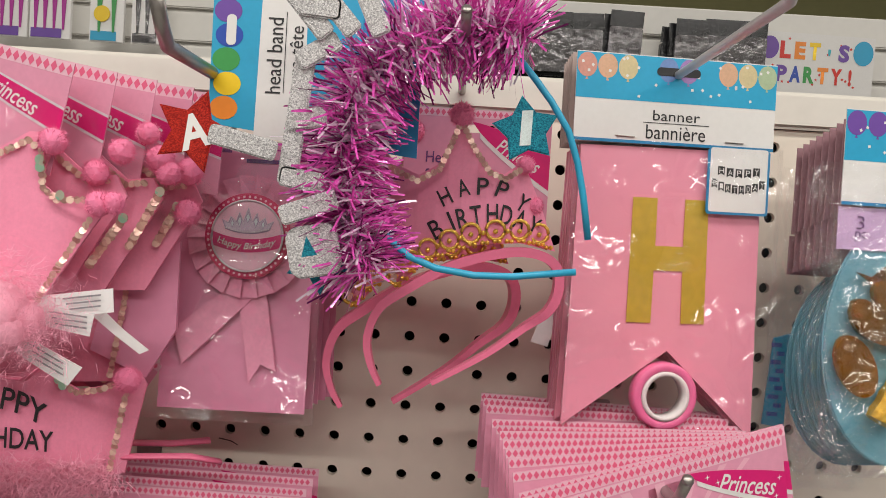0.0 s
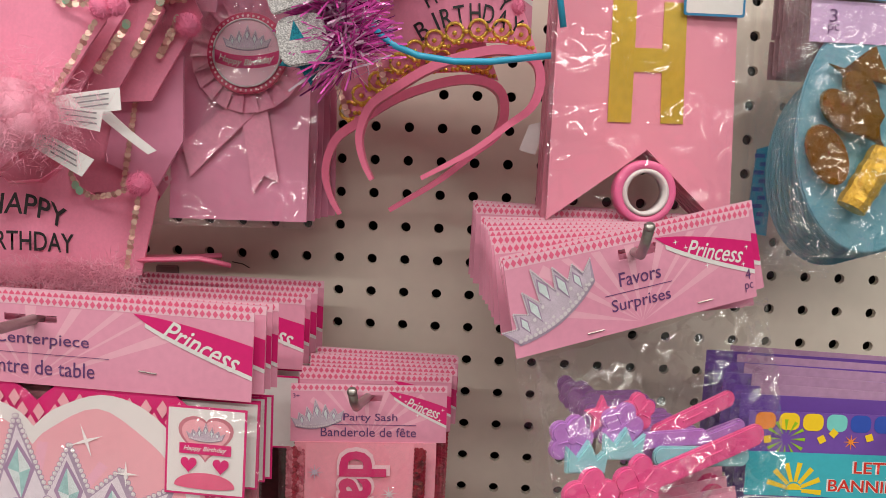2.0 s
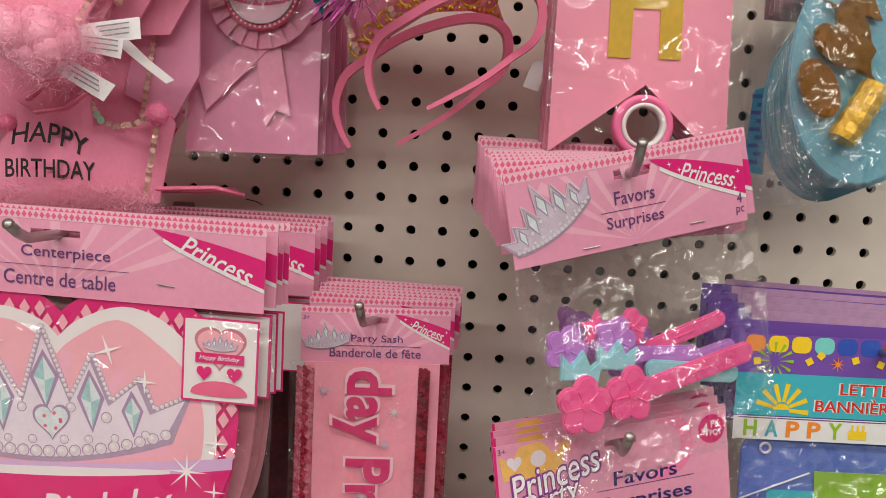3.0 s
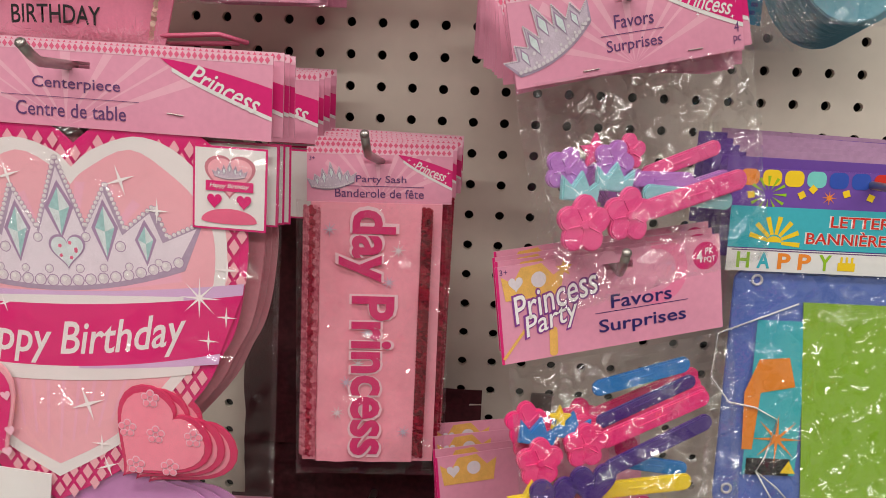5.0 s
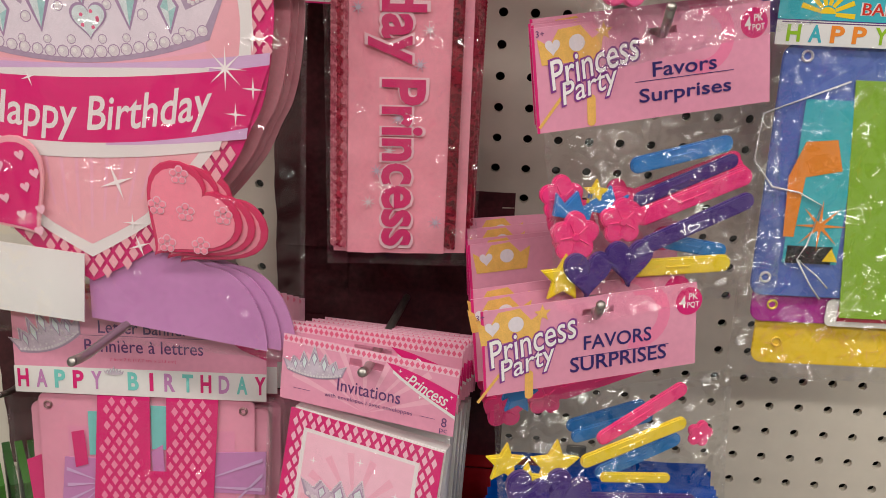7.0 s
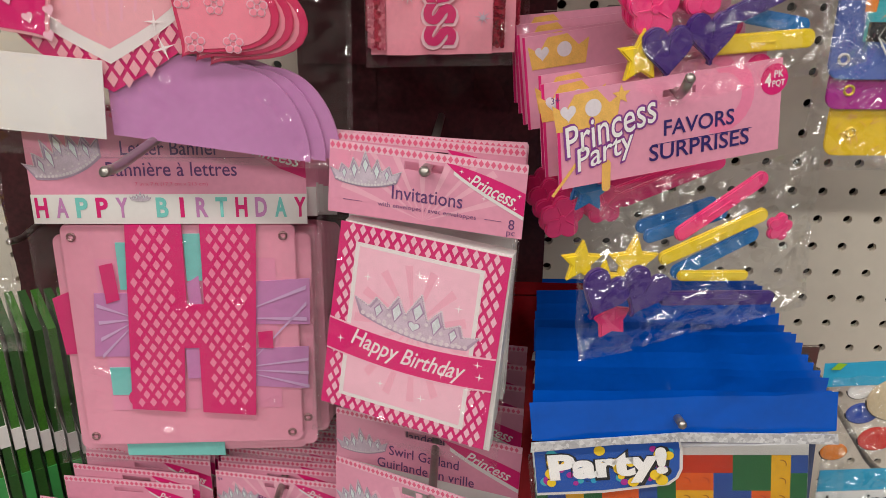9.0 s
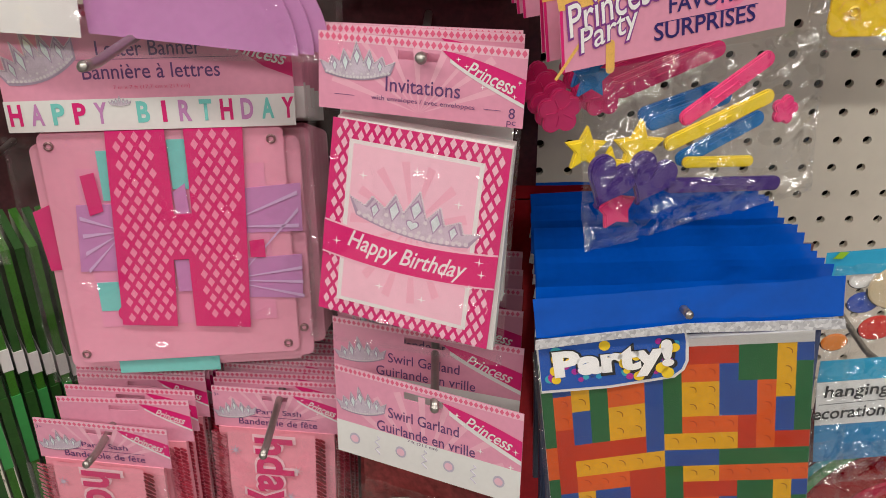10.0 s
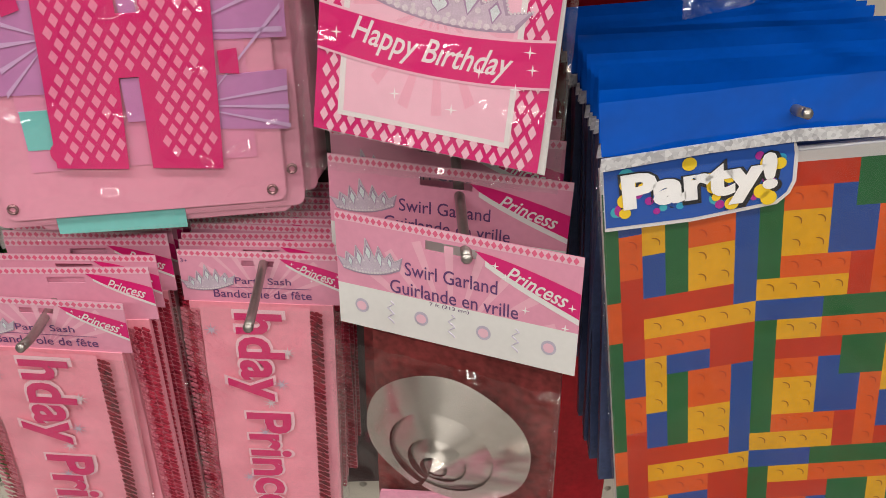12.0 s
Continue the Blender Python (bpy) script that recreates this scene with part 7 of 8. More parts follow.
# ---- the hats on headbands ----
def birthday_hat(m, full=True):
    t = thing("hat_headband", m, "pink felt birthday hat on a plastic headband", "party hat", "birthday hats")
    x0, z0 = 0.0, 1.33
    o = [(-0.042, 1.296), (-0.03, 1.310), (-0.015, 1.319), (0.005, 1.3255), (0.027, 1.327), (0.049, 1.323), (0.040, 1.345), (0.030, 1.366), (0.026, 1.374), (0.015, 1.366), (0.006, 1.369), (-0.003, 1.381), (-0.011, 1.398), (-0.0165, 1.385), (-0.022, 1.370), (-0.034, 1.363), (-0.046, 1.368), (-0.058, 1.379), (-0.066, 1.36), (-0.055, 1.325)]
    part("felt", curl(slab_bm(local(o, x0, z0), 0.0025), 9.0), FELT, t, "pink felt hat front")
    sequins(t, local([(-0.058, 1.374), (-0.046, 1.364), (-0.034, 1.359), (-0.022, 1.366), (-0.0155, 1.382), (-0.011, 1.394), (-0.002, 1.378), (0.007, 1.366), (0.016, 1.363), (0.026, 1.37)], x0, z0), -0.0035, SEQUIN, 0.0019, 0.0028)
    sequins(t, local([(-0.064, 1.356), (-0.044, 1.300)], x0, z0), 0.012, SEQUIN, 0.002)
    for x, z, s, y in ((-0.011, 1.398, 1.0, -0.003), (0.027, 1.372, 0.75, 0.004), (0.034, 1.349, 0.8, 0.012)):
        pompom(t, x - x0, z - z0, y, s)
    bm = bmesh.new()
    base = [(-0.044, 1.297), (-0.036, 1.3065), (-0.026, 1.314), (-0.014, 1.320), (-0.002, 1.3245), (0.012, 1.327), (0.026, 1.328), (0.038, 1.3265), (0.048, 1.323)]
    for (a, b), (c, d) in zip(base, base[1:]):
        for f in (0.0, 0.5):
            x, z = a + (c - a) * f, b + (d - b) * f
            if f == 0.0:
                ring = tube_bm([(x - x0 + 0.0054 * math.cos(q * 0.5), -0.003 + 9 * (x - x0) ** 2, z - z0 + 0.0068 + 0.0054 * math.sin(q * 0.5)) for q in range(14)], 0.0011, 5)
                me = bpy.data.meshes.new("loop")
                ring.to_mesh(me)
                ring.free()
                bm.from_mesh(me)
                bpy.data.meshes.remove(me)
            for off in (0.0, 0.0026):
                bmesh.ops.create_icosphere(bm, subdivisions=1, radius=0.0016, matrix=Matrix.Translation((x - x0 + off, -0.003 + 9 * (x - x0) ** 2, z - z0 + 0.0005)))
            bmesh.ops.create_icosphere(bm, subdivisions=1, radius=0.0017, matrix=Matrix.Translation((x - x0, -0.0035 + 9 * (x - x0) ** 2, z - z0 + 0.006)))
    part("gold_braid", bm, GOLDBRAID, t, "scalloped gold braid", True)
    if full:
        for words, line, th in (("HAPPY", ((-0.018, 0.0211), (-0.0079, 0.0268), (0.0033, 0.0282), (0.0146, 0.0271), (0.027, 0.0202)), 0.0098), ("BIRTHDAY", ((-0.022, 0.0023), (-0.0136, 0.0074), (-0.0072, 0.0096), (0.0005, 0.0115), (0.0097, 0.0131), (0.0179, 0.0126), (0.0262, 0.0108), (0.0345, 0.0072)), 0.0112)):
            for k, ch in enumerate(words):
                (a, b), (c, d) = line[max(k - 1, 0)], line[min(k + 1, len(line) - 1)]
                o = lettering(ch, line[k][0], line[k][1], 0.0016 if ch == "I" else 0.0066, th, BLACK, t, 9, math.degrees(math.atan2(d - b, c - a)), 0, 0.006)
                for v in o.data.vertices:
                    v.co.y += 9.0 * v.co.x ** 2
    path = [(-0.049, -0.002, 1.2414), (-0.0548, 0.0, 1.2527), (-0.0575, 0.0, 1.268), (-0.0515, 0.0, 1.2852), (-0.038, 0.001, 1.296), (-0.0128, 0.002, 1.3114), (0.0171, 0.003, 1.3209), (0.0369, 0.004, 1.3213), (0.0485, 0.006, 1.3143), (0.0505, 0.008, 1.3006), (0.0455, 0.01, 1.2881), (0.0331, 0.012, 1.2782), (0.0117, 0.010, 1.2615), (-0.0194, 0.004, 1.2433)]
    fine = []
    for i in range(len(path) - 1):
        a, b, c, d = [Vector(path[min(max(i + o, 0), len(path) - 1)]) for o in (-1, 0, 1, 2)]
        for f in (0.0, 0.25, 0.5, 0.75):
            fine.append(0.5 * (2 * b + (c - a) * f + (2 * a - 5 * b + 4 * c - d) * f * f + (3 * b - a - 3 * c + d) * f ** 3))
    path = fine + [Vector(path[-1])]
    bm = bmesh.new()
    prev = None
    for i, p in enumerate(path):
        near = min(i, len(path) - 1 - i) / 14
        wv = 0.0065 * min(1.0, 0.55 + 0.45 * near)
        p = Vector((p[0] - x0, p[1], p[2] - z0))
        a = Vector(path[max(i - 1, 0)])
        b = Vector(path[min(i + 1, len(path) - 1)])
        d = (b - a).normalized()
        nrm = Vector((-d.z, 0, d.x)).normalized() * min(1.0, 0.5 + 0.5 * near)
        ring = [bm.verts.new(p + nrm * 0.0027 + Vector((0, -wv, 0))), bm.verts.new(p + nrm * 0.0027), bm.verts.new(p + nrm * 0.0027 + Vector((0, wv, 0))), bm.verts.new(p - nrm * 0.0027 + Vector((0, wv, 0))), bm.verts.new(p - nrm * 0.0027 + Vector((0, -wv, 0)))]
        if prev:
            for k in range(5):
                bm.faces.new((prev[k], prev[(k + 1) % 5], ring[(k + 1) % 5], ring[k]))
        else:
            bm.faces.new(ring[::-1])
        prev = ring
    bm.faces.new(prev)
    bmesh.ops.recalc_face_normals(bm, faces=bm.faces)
    part("headband", bm, BANDPINK, t, "pink plastic headband")
    return t


birthday_hat(pose(0, -0.14, 1.33))
birthday_hat(pose(-0.026, -0.078, 1.3165, 0, -2, 6) @ Matrix.Scale(1.12, 4), False)
tagt = thing("care_tag", pose(0.052, -0.075, 1.268), "plain white tag hanging from a headband", "tag", "care tags")
part("tag", slab_bm([(-0.004, 0.012), (0.007, 0.015), (0.001, -0.008), (-0.01, -0.005)], 0.0005), TAGWHITE, tagt)
hb = thing("crown_header", pose(0.0, -0.085, 1.408, 0, 0, 0), "pale pink header card of the birthday hats", "header card", "crown header cards")
princess_header(hb, 0.092, 0.07, (0.0, -0.012, 0.02, 0.005), -0.004, None, (("Headband", -0.015, -0.031, 0.034, 0.007), ("Serre-tête", -0.015, -0.042, 0.034, 0.007)), None, detail=False)
peg(-0.012, 1.43, -0.22, 0.02)

# ---- the tinsel headband on its card ----
t = thing("headband_card", pose(-0.095, -0.15, 1.415), "blue and white headband card with balloon print", "header card")
part("card", slab_bm([(-0.058, -0.031), (0.06, -0.044), (0.06, 0.09), (-0.058, 0.09)], 0.0008), TEALBLUE, t, "bright blue card")
part("white_field", flat_bm([[(-0.032, -0.037), (-0.004, -0.040), (-0.006, 0.088), (-0.030, 0.088)]], 1.6), WHITE, t, "white printed field")
for k, ma in enumerate((ORANGE, YELLOW, GREENP, BLUEBAL, PURPLE, ORANGE, YELLOW)):
    part("balloon_print", flat_bm([disc(-0.0495 + 0.0012 * (k % 2), -0.022 + 0.0135 * k, 0.0078, 18, 0.0066)], 1.6 + 0.1 * (k % 2)), ma, t)
part("blue_corner", flat_bm([[(0.026, -0.0405), (0.06, -0.044), (0.06, 0.09), (0.026, 0.09)]], 1.6), BLUE, t, "deeper blue card end")
lettering("head band", -0.0225, 0.0085, 0.042, 0.0085, BLACK, t, 3, 90)
lettering("serre-tête", -0.0105, 0.0055, 0.040, 0.0075, BLACK, t, 3, 90)
part("rule", flat_bm([rect(-0.0168, -0.012, -0.0164, 0.033)], 3), BLACK, t)
part("slot_print", flat_bm([round_rect(-0.05, 0.013, -0.0445, 0.03, 0.0024)], 3), WHITE, t, "hanging slot")
tin = thing("tinsel_headband", pose(-0.03, -0.18, 1.38), "magenta and silver tinsel headband with glitter letters", "headband")
arch = [(-0.056, 1.310), (-0.064, 1.325), (-0.071, 1.345), (-0.072, 1.372), (-0.070, 1.398), (-0.053, 1.422), (-0.026, 1.438), (0.0, 1.442), (0.018, 1.434)]
arc3 = [(x + 0.03, 0.0, z - 1.38) for x, z in arch]
tinsel(tin, 2300, arc3, 0.002, 0.031, 0.00055, TINMAG, "magenta_tinsel", 8, "bushy magenta foil tinsel")
tinsel(tin, 420, arc3, 0.002, 0.032, 0.0005, TINDARK, "purple_tinsel", 18, "dark purple foil tinsel")
tinsel(tin, 1500, arc3, 0.005, 0.024, 0.0006, TINSIL, "silver_tinsel", 9, "silver-pink foil tinsel")
part("headband_arm", tube_bm([(x + 0.03, 0.006, z - 1.38) for x, z in ((0.018, 1.425), (0.027, 1.415), (0.036, 1.404), (0.046, 1.389), (0.052, 1.372), (0.056, 1.355), (0.060, 1.332))], 0.0019, 10), WIREBLUE, tin, "blue plastic headband arm", True)
part("headband_arm", tube_bm([(x + 0.03, -0.006, z - 1.38) for x, z in ((-0.047, 1.328), (-0.035, 1.318), (-0.02, 1.3125), (0.0, 1.310), (0.02, 1.3105), (0.053, 1.315))], 0.0019, 10), WIREBLUE, tin, "blue plastic headband arm", True)
sred = part("red_star", chunky(local(star(-0.1505, 1.376, 0.0225, 0.0115, 5, 72), -0.03, 1.38), -0.006, 0.0025), REDGLIT, tin, "red glitter star with a white letter")
lettering("A", -0.1205, -0.004, 0.016, 0.018, LINER, sred, 33, 18, 0.1, 0.03)
sblu = part("blue_star", chunky(local(star(0.0225, 1.387, 0.018, 0.0105, 5, 100), -0.03, 1.38), -0.006, 0.0025), BLUEGLIT, tin, "aqua glitter star with a pale figure")
lettering("1", 0.0525, 0.008, 0.008, 0.018, PALEGEM, sblu, 33, 6, 0.1, 0.05)
sb2 = part("blue_star", chunky(local(star(-0.082, 1.312, 0.018, 0.0095, 5, 60), -0.03, 1.38), -0.002, 0.0025), BLUEGLIT, tin, "aqua glitter star")
ring = part("glitter_letter", chunky(moved(round_rect(-0.0135, -0.0135, 0.0135, 0.0135, 0.007), -0.053, -0.062, 12), -0.014, 0.004), SILVERGLIT, tin, "silver glitter letter A")
part("letter_hole", flat_bm([moved([(-0.004, -0.004), (0.004, -0.004), (0.0, 0.006)], -0.053, -0.060, 12)], 150), BLUEGLIT, ring)
bars = [((-0.0925, 1.4155), (-0.0985, 1.355)), ((-0.0985, 1.355), (-0.084, 1.353)), ((-0.096, 1.384), (-0.084, 1.386)), ((-0.0925, 1.4155), (-0.079, 1.424)), ((-0.097, 1.336), (-0.076, 1.344)), ((-0.135, 1.374), (-0.108, 1.368)), ((-0.1, 1.448), (-0.084, 1.43)), ((-0.088, 1.452), (-0.07, 1.432)), ((-0.092, 1.441), (-0.079, 1.44)), ((-0.066, 1.455), (-0.055, 1.432))]
for i, ((x0, z0), (x1, z1)) in enumerate(bars):
    length, turn = math.hypot(x1 - x0, z1 - z0), math.degrees(math.atan2(z1 - z0, x1 - x0))
    part("glitter_letter", chunky(moved(round_rect(-length / 2 - 0.004, -0.0052, length / 2 + 0.004, 0.0052, 0.0025), (x0 + x1) / 2 + 0.03, (z0 + z1) / 2 - 1.38, turn), -0.014 - 0.0009 * i, 0.0035), SILVERGLIT, tin, "silver glitter letter stroke")

# ---- bow-headband packets at the far end ----
DUSTY = ink("dusty_pink_card", (0.36, 0.20, 0.23), 0.5, 0.15, 40.0)
BABYBLUE = ink("sky_blue_felt", (0.15, 0.36, 0.45), 0.5, 0.06, 40.0)
BROWNGOLD = ink("bronze_foil_bow", (0.36, 0.17, 0.03), 0.25, 0.25, 30.0, metal=0.7, bump=0.4)
GOLDROPE = ink("gold_rope", (0.68, 0.42, 0.05), 0.35, 0.3, 300.0, metal=0.6, bump=0.8)


def bow_packet(m, full=True):
    t = thing("party_decoration_packet", m, "sky-blue party piece with bronze bow in clear bag", "decoration", "bow decoration packets")
    part("header_card", slab_bm(rect(0, -0.056, 0.12, 0), 0.0007), WHITE if full else DUSTY, t, "white header card with balloon print" if full else "dusty pink card edge")
    part("lower_card", slab_bm(rect(0.0, -0.082, 0.12, -0.057), 0.0007, 0.002), LILACPALE if full else DUSTY, t, "lilac strip")
    part("blue_disc", chunky(disc(0.046, -0.135, 0.05, 36, 0.075) if full else disc(0.052, -0.14, 0.047, 36, 0.066), 0.004, 0.003), BABYBLUE, t, "sky-blue felt disc")
    if full:
        balloon_strip(t, 0, -0.03, 0.12, -0.0005, 8)
        part("blue_edge", flat_bm([rect(0, -0.056, 0.12, -0.054)], 1), BLUE, t)
        lettering("3", 0.014, -0.066, 0.005, 0.008, PURPLETXT, t, -6)
        lettering("pc", 0.0145, -0.074, 0.007, 0.006, PURPLETXT, t, -6)
        bow = part("bow", chunky(moved(heart(0, 0, 0.035, 0.05), 0.032, -0.125, 40), -0.004, 0.006), BROWNGOLD, t, "bronze foil bow loop")
        part("bow_tail", chunky([(0.012, -0.095), (0.02, -0.1), (0.045, -0.135), (0.05, -0.125), (0.03, -0.095), (0.04, -0.085), (0.05, -0.105)], -0.001, 0.004), BROWNGOLD, t, "bronze foil bow tail")
        part("bow_loop", chunky(moved(disc(0, 0, 0.012, 20, 0.02), 0.014, -0.15, 30), -0.003, 0.004), BROWNGOLD, t, "bronze foil bow loop")
        part("rope", tube_bm([(0.03 + 0.02 * k / 8, -0.006, -0.182 + 0.035 * k / 8) for k in range(9)], [0.009 + 0.0008 * (k % 2) for k in range(9)], 10), GOLDROPE, t, "ribbed gold rope")
        bag(t, -0.012, -0.212, 0.12, -0.056, -0.012, CLEAR, 0.003, 31.0, 0.005)
    return t


bow_packet(pose(0.2125, -0.125, 1.417, -1, 0, 8))
f = bow_packet(pose(0.2155, -0.115, 1.412, -1, 0.5, 8), False)
for k in range(7):
    o = copy_thing(f, pose(0.2140 - 0.0012 * k, -0.109 + 0.007 * k, 1.410 - 0.002 * k, -1, 0.5, 9))
for k in range(6):
    t = thing("film_packet", pose(0.204 + 0.003 * (k % 3), -0.132 + 0.017 * k, 1.385 - 0.006 * (k % 2), 0, 0.5, 10), "crinkled clear empty film edge of a packet", "packet", "clear film packets")
    clear(part("bag", sheet_bm(-0.008, -0.19, 0.035, 0.0, 0, 8, 40, 0.003, 60.0, 3.0 * k), CLEARFINE, t, "", True))
t = thing("blue_comb_strip", pose(0.2165, -0.03, 1.27), "blue printed cardboard strip with white-edged blocks", "card strip")
part("strip", slab_bm([(-0.003, 0.0), (0.009, 0.004), (0.008, -0.062), (-0.007, -0.06)], 0.002), TEALBLUE, t)
for k in range(9):
    part("block_print", flat_bm([rect(-0.0045 + 0.004 * (k % 2), -0.006 - 0.006 * k, 0.003 + 0.002 * (k % 2), -0.003 - 0.006 * k)], 5), BLUEBAL, t)
peg(0.275, 1.405, -0.16, 0.03)

# ---- hanging decorations packet and foil plates ----
CREAM = ink("cream_card", (0.62, 0.50, 0.33), 0.45, 0.08)
t = thing("hanging_decorations_packet", pose(0.247, -0.18, 0.685, -3, -1, 6), "party hanging decorations in a clear bag", "hanging decorations")
part("header_film", sheet_bm(-0.03, -0.016, 0.11, 0.003, 0.0, 12, 4, 0.001, 30.0, 2.0), TEALBLUE, t, "aqua printed bag top", True)
part("leaf_print", flat_bm([moved([(0, 0), (0.006, 0.003), (0.012, 0), (0.006, -0.003)], -0.026, -0.001, 20)], 8), LIME, t)
for u, v, r, ma, lb in ((0.03, -0.028, 0.026, CREAM, "cream card disc"), (0.0, -0.022, 0.009, WHITE, "white card disc"), (0.004, -0.040, 0.012, BLUEBAL, "blue card disc"), (0.018, -0.062, 0.014, REDP, "red card disc"), (-0.012, -0.072, 0.01, ORANGE, "orange card disc")):
    part("card_disc", chunky(disc(u, v, r, 28, r * 0.7), 0.004 - r * 0.2, 0.002), ma, t, lb)
    part("disc_edge", tube_bm([(u + r * math.cos(a), 0.0045 - r * 0.2, v + 0.7 * r * math.sin(a)) for a in [math.pi + math.pi * k / 14 for k in range(15)]], 0.0008, 6), BLACK, t)
part("label", slab_bm([(-0.022, -0.104), (0.11, -0.107), (0.11, -0.147), (-0.018, -0.143)], 0.0006, -0.002), WHITE, t, "white label with black words")
part("blue_edge", slab_bm([(-0.022, -0.085), (0.11, -0.088), (0.11, -0.1065), (-0.022, -0.1035)], 0.0006, -0.002), TEALBLUE, t)
part("blue_edge", slab_bm([(-0.018, -0.1435), (0.11, -0.1475), (0.11, -0.18), (-0.014, -0.178)], 0.0006, -0.002), BLUE, t)
lettering("hanging", 0.010, -0.114, 0.05, 0.014, BLACK, t, 14, -1, 0, 0.015)
lettering("decorations", 0.006, -0.132, 0.07, 0.011, BLACK, t, 14, -1, 0, 0.015)
part("rule", flat_bm([rect(-0.018, -0.1237, 0.06, -0.1232)], 14), BLACK, t)
bag(t, -0.03, -0.19, 0.11, 0.0, -0.014, CLEAR, 0.003, 41.0, 0.004)
pk = thing("foil_plate_packet", pose(0.325, -0.17, 0.42), "red foil plates with green and aqua rims, wrapped", "plates")
for k, (r, ma) in enumerate(((0.098, AQUABAND), (0.093, GREENP), (0.086, REDFOIL), (0.055, DEEPRED), (0.045, REDFOIL))):
    part("plate_ring", chunky(disc(0, 0, r, 48), -0.003 * k, 0.003), ma, pk)
part("red_backing", slab_bm(rect(-0.075, 0.0, 0.1, 0.13), 0.003, 0.02), REDFOIL, pk, "dark red foil pack behind")
bag(pk, -0.11, -0.1, 0.1, 0.11, -0.024, CLEAR, 0.003, 43.0, 0.006)
peg(0.28, 0.580, -0.168, 0.0)

# ---- packets at the near left edge ----
t = thing("yellow_party_packet", pose(-0.345, -0.245, 0.92, -2, 2, -4), "yellow and blue party pieces in a clear bag", "party packet")
part("yellow_piece", chunky(disc(-0.018, -0.08, 0.046, 36, 0.05), 0.003, 0.003), YELLOW, t, "yellow card disc")
part("blue_piece", chunky(disc(0.012, -0.105, 0.02, 24), -0.001, 0.003), BLUEBAL, t, "blue rosette")
bag(t, -0.06, -0.188, 0.052, 0.0, -0.006, CLEAR, 0.003, 47.0, 0.005)
clear(part("bag_foot", sheet_bm(-0.06, -0.187, 0.05, -0.14, -0.009, 30, 16, 0.006, 70.0, 5.0), CLEARFINE, t, "bunched shiny bag foot", True))
# dark colour for the shade on the board between packets
GAPSHADE = ink("dark_gap_shade", (0.06, 0.012, 0.017), 0.42, 0.5, 26.0, bump=0.12)
GREENSTRAW = ink("green_straw_print", (0.04, 0.17, 0.015), 0.35, 0.3, 60.0)
GREENDK = ink("dark_green_print", (0.02, 0.09, 0.015), 0.4, 0.2, 60.0)
for k in range(14):
    t = thing("green_sleeve_packet", pose(-0.412 + 0.0062 * k, -0.205 + 0.008 * k, 0.715 - 0.003 * k, 0, 6, -55), "narrow green printed packet hanging edge-on", "packet", "green packets")
    part("sleeve", slab_bm([(-0.03, -0.33), (0.03, -0.33), (0.03, 0.0), (-0.03, 0.0)], 0.006), GREENSTRAW if k % 2 else GREENDK, t)
    part("white_patch", slab_bm(rect(-0.031, -0.085 - 0.004 * k, 0.031, -0.065 - 0.004 * k), 0.0075), WHITE, t)
    part("lime_band", slab_bm(rect(-0.031, -0.2, 0.031, -0.13), 0.0072), GREENP if k % 2 else GREENDK, t)
peg(-0.39, 0.72, -0.1, 0.03)
# maroon sheets added where the board only lies in shade
dk = thing("gap_sheet", pose(-0.035, -0.045, 0.905), "dark maroon sheet added for the shade below the sashes", "packet", "maroon packets")
part("pouch", sheet_bm(-0.085, -0.14, 0.055, 0.0, 0, 24, 24, 0.004, 30, 4.0), GAPSHADE, dk, "", True)
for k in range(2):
    d2 = thing("gap_sheet", pose(-0.13 + 0.006 * k, -0.05 + 0.012 * k, 1.06), "dark maroon sheet added for the shade beside the sashes", "packet", "maroon packets")
    part("pouch", sheet_bm(-0.03, -0.2, 0.035, 0.0, 0, 12, 24, 0.004, 30, 9.0 + k), GAPSHADE, d2, "", True)
# the red foil is goods; the maroon sheets put shade in the gaps
for x, y, z, w0, w1, drop, ma, lb in ((0.03, -0.06, 0.67, -0.045, 0.06, 0.62, REDFOIL, "dark red foil"), (-0.23, -0.03, 0.6, -0.13, 0.19, 0.4, GAPSHADE, "dark maroon film"), (0.0, -0.045, 0.90, -0.03, 0.03, 0.24, GAPSHADE, "dark maroon film"), (-0.15, -0.05, 0.80, -0.025, 0.025, 0.2, GAPSHADE, "dark maroon film"), (-0.39, -0.045, 0.83, -0.03, 0.05, 0.2, GAPSHADE, "dark maroon film"), (-0.135, -0.045, 0.96, -0.03, 0.03, 0.17, GAPSHADE, "dark maroon film")):
    d2 = thing("gap_sheet", pose(x, y, z), lb + " sheet hung in the gap between packets", "packet", "maroon packets")
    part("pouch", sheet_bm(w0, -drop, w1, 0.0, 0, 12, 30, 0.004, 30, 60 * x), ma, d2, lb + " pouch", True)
    part("top_strip", sheet_bm(w0, 0.0, w1, 0.012, 0.001, 10, 2, 0.001, 30, x), ma, d2, "flat strip above the sheet", True)

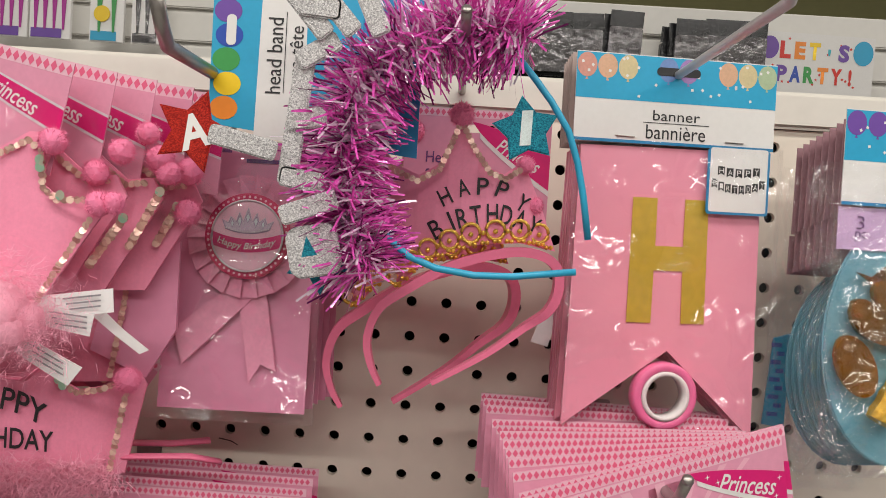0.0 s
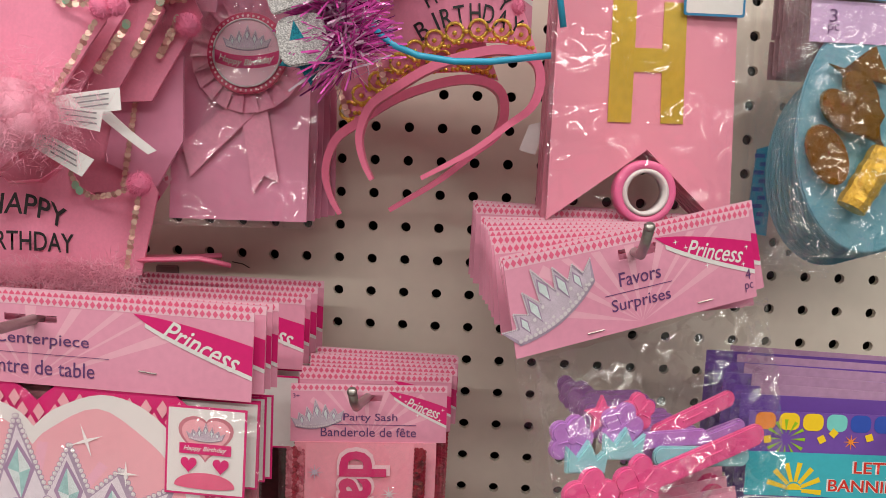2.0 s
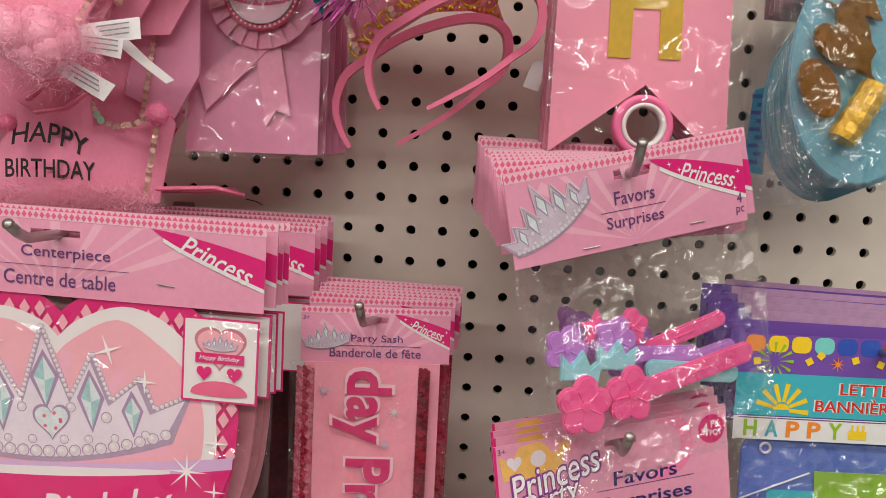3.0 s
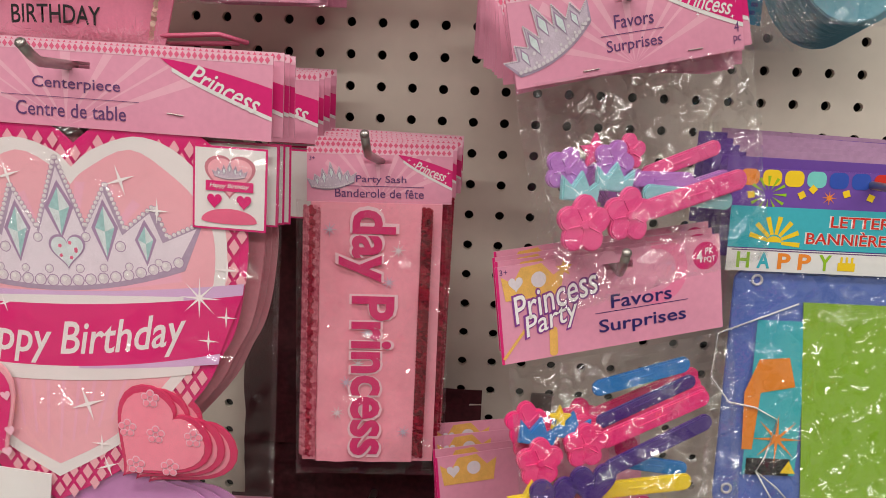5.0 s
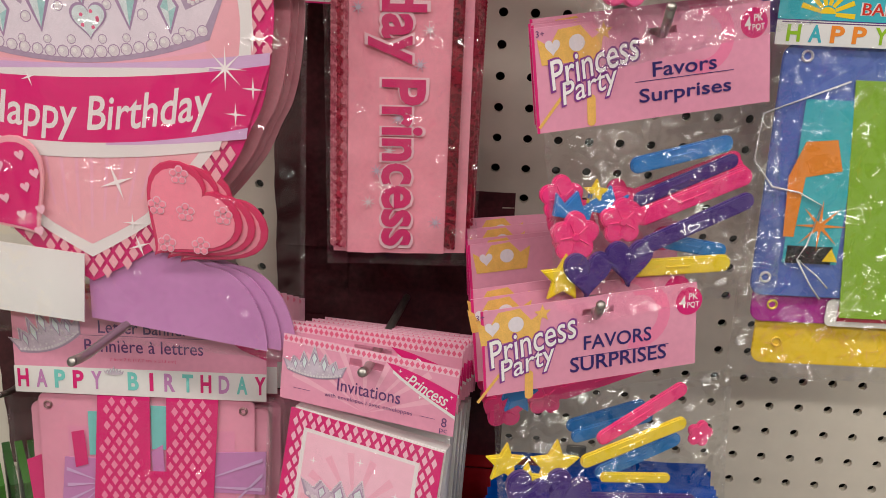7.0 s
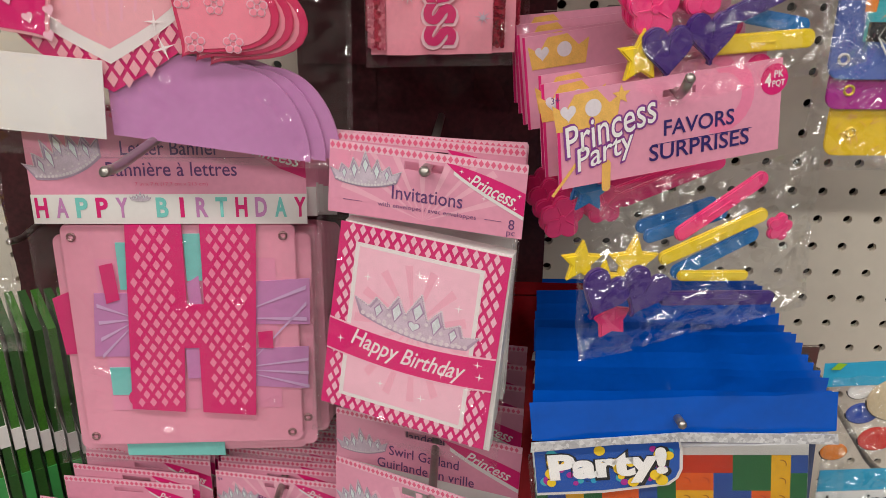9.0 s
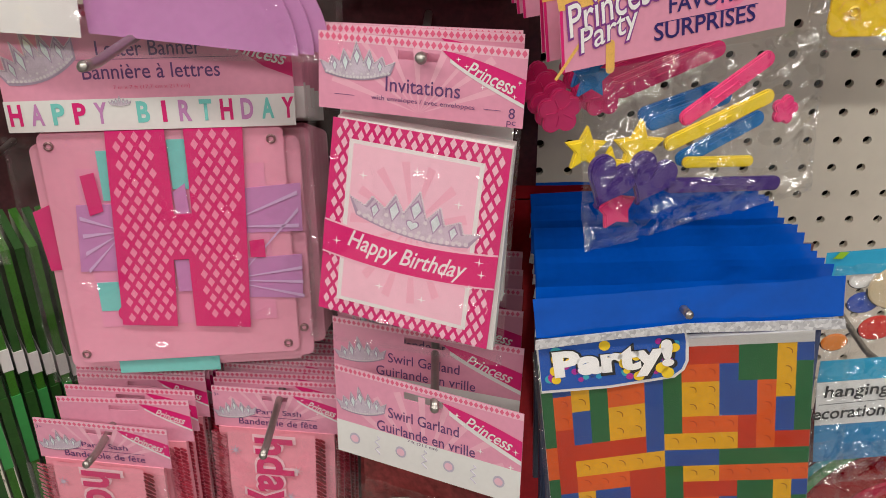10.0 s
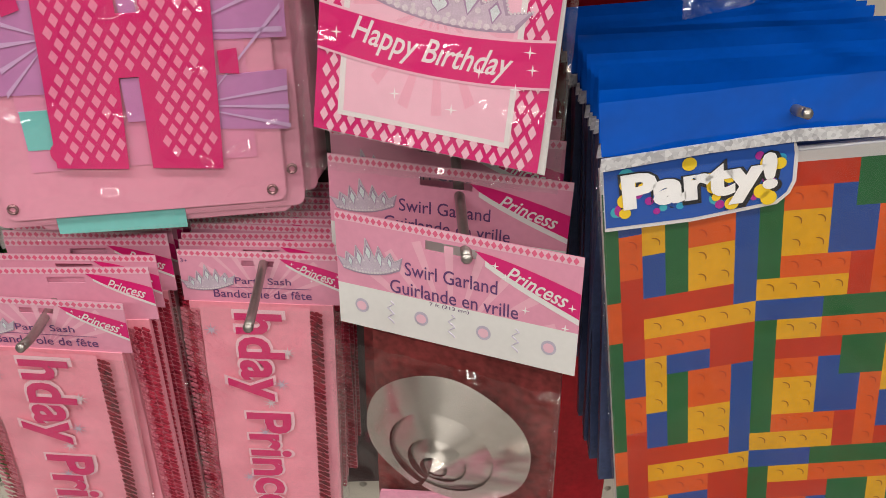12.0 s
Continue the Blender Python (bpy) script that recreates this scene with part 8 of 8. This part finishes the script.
# ---- the slat wall behind ----
structure("wall_slats", box_bm(-2.5, 1.42, 0, 2.5, 1.46, 1.83), SLAT, "white slat wall of the next aisle", "slat wall")
for k in range(6):
    structure("trim_slat", box_bm(-2.5, 1.405, 1.40 + 0.075 * k, 2.5, 1.4195, 1.465 + 0.075 * k, 0.003), SLAT, "white slat of the slat wall", "slat")
BLACKFILM = ink("black_film", (0.015, 0.015, 0.017), 0.25, 0.2, 40.0, bump=0.5)
GREYGLOSS = ink("grey_clear_pack", (0.16, 0.155, 0.16), 0.12, 0.8, 45.0, metal=0.5, bump=1.0)
for x, z in ((0.115, 1.80), (0.1825, 1.80), (0.2498, 1.80), (0.3369, 1.81), (0.4793, 1.80), (0.5425, 1.803), (0.6037, 1.803)):
    for j in range(3):
        t = thing("black_cutlery_packet", pose(x - 0.012 * j, 1.34 + 0.02 * j, z - 0.006 * j, 0, random.uniform(-3, 3), random.uniform(-8, 8)), "small black-topped clear packet on a hook", "packet", "black packets")
        part("header_card", slab_bm(rect(-0.036, -0.035, 0.036, 0.0), 0.001), BLACKFILM, t)
        part("pouch", chunky(round_rect(-0.036, -0.13, 0.036, -0.036, 0.006), 0.002, 0.014), GREYGLOSS if j == 0 else BLACKFILM, t, "shiny clear pouch")
for x, wd, ma, n in ((-1.02, 0.09, LILACPALE, 4), (-0.925, 0.09, LILACPALE, 4), (-0.80, 0.075, TEALBLUE, 2), (-0.71, 0.07, GREYGLOSS, 3)):
    t = thing("cutlery_packet", pose(x, 1.36, 1.79), "clear packet of coloured plastic party cutlery", "cutlery", "cutlery packets")
    part("pouch", chunky(rect(-wd / 2, -0.11, wd / 2, 0), 0, 0.012), LINER, t, "clear-white pouch")
    for j in range(n):
        u = -wd / 2 + wd * (j + 0.7) / (n + 0.4)
        part("fork", slab_bm([(u - 0.002, -0.09), (u + 0.002, -0.09), (u + 0.004, -0.045), (u + 0.006, -0.012), (u - 0.006, -0.012), (u - 0.004, -0.045)], 0.002, -0.008), MAGENTA if n == 4 else (GREENP if n == 2 else GREYGLOSS), t)
    if n == 2:
        part("round_mark", chunky(disc(-0.01, -0.05, 0.018, 20), -0.0085, 0.002), YELLOW, t)
    part("label_print", slab_bm(rect(-wd * 0.45, -0.108, wd * 0.3, -0.088), 0.001, -0.0075), PURPLE if n == 4 else ma, t)
t = thing("party_banner_pack", pose(0.762, 1.37, 1.79, 0, 1, 0), "white banner sheet with bright party lettering", "banner")
part("sheet", slab_bm(rect(-0.125, -0.13, 0.125, 0.0), 0.002), WHITE, t)
for k, (ch, ma) in enumerate(zip("LET'S", (REDP, ORANGE, YELLOW, AQUABAND, PURPLE))):
    lettering(ch, -0.07 + 0.032 * k, -0.038, 0.024 if ch != "'" else 0.006, 0.038 if ch != "'" else 0.014, ma, t, 6, 0, 0, 0.05)
for k, (ch, ma) in enumerate(zip("PARTY!", (PURPLE, BLUEBAL, GREENP, ORANGE, REDP, REDP))):
    lettering(ch, -0.075 + 0.030 * k, -0.09, 0.024 if ch != "!" else 0.007, 0.036, ma, t, 6, 0, 0, 0.05)
part("balloon_print", flat_bm([disc(0.1, -0.035, 0.022, 24, 0.027)], 6), TEALBLUE, t)
part("balloon_print", flat_bm([disc(-0.105, -0.035, 0.02, 24, 0.025)], 6), PURPLE, t)
rnd = random.Random(4)
part("star_print", flat_bm([star(rnd.uniform(-0.11, 0.11), rnd.uniform(-0.12, -0.005), 0.004, 0.0018) for _ in range(16)], 4), REDP, t)
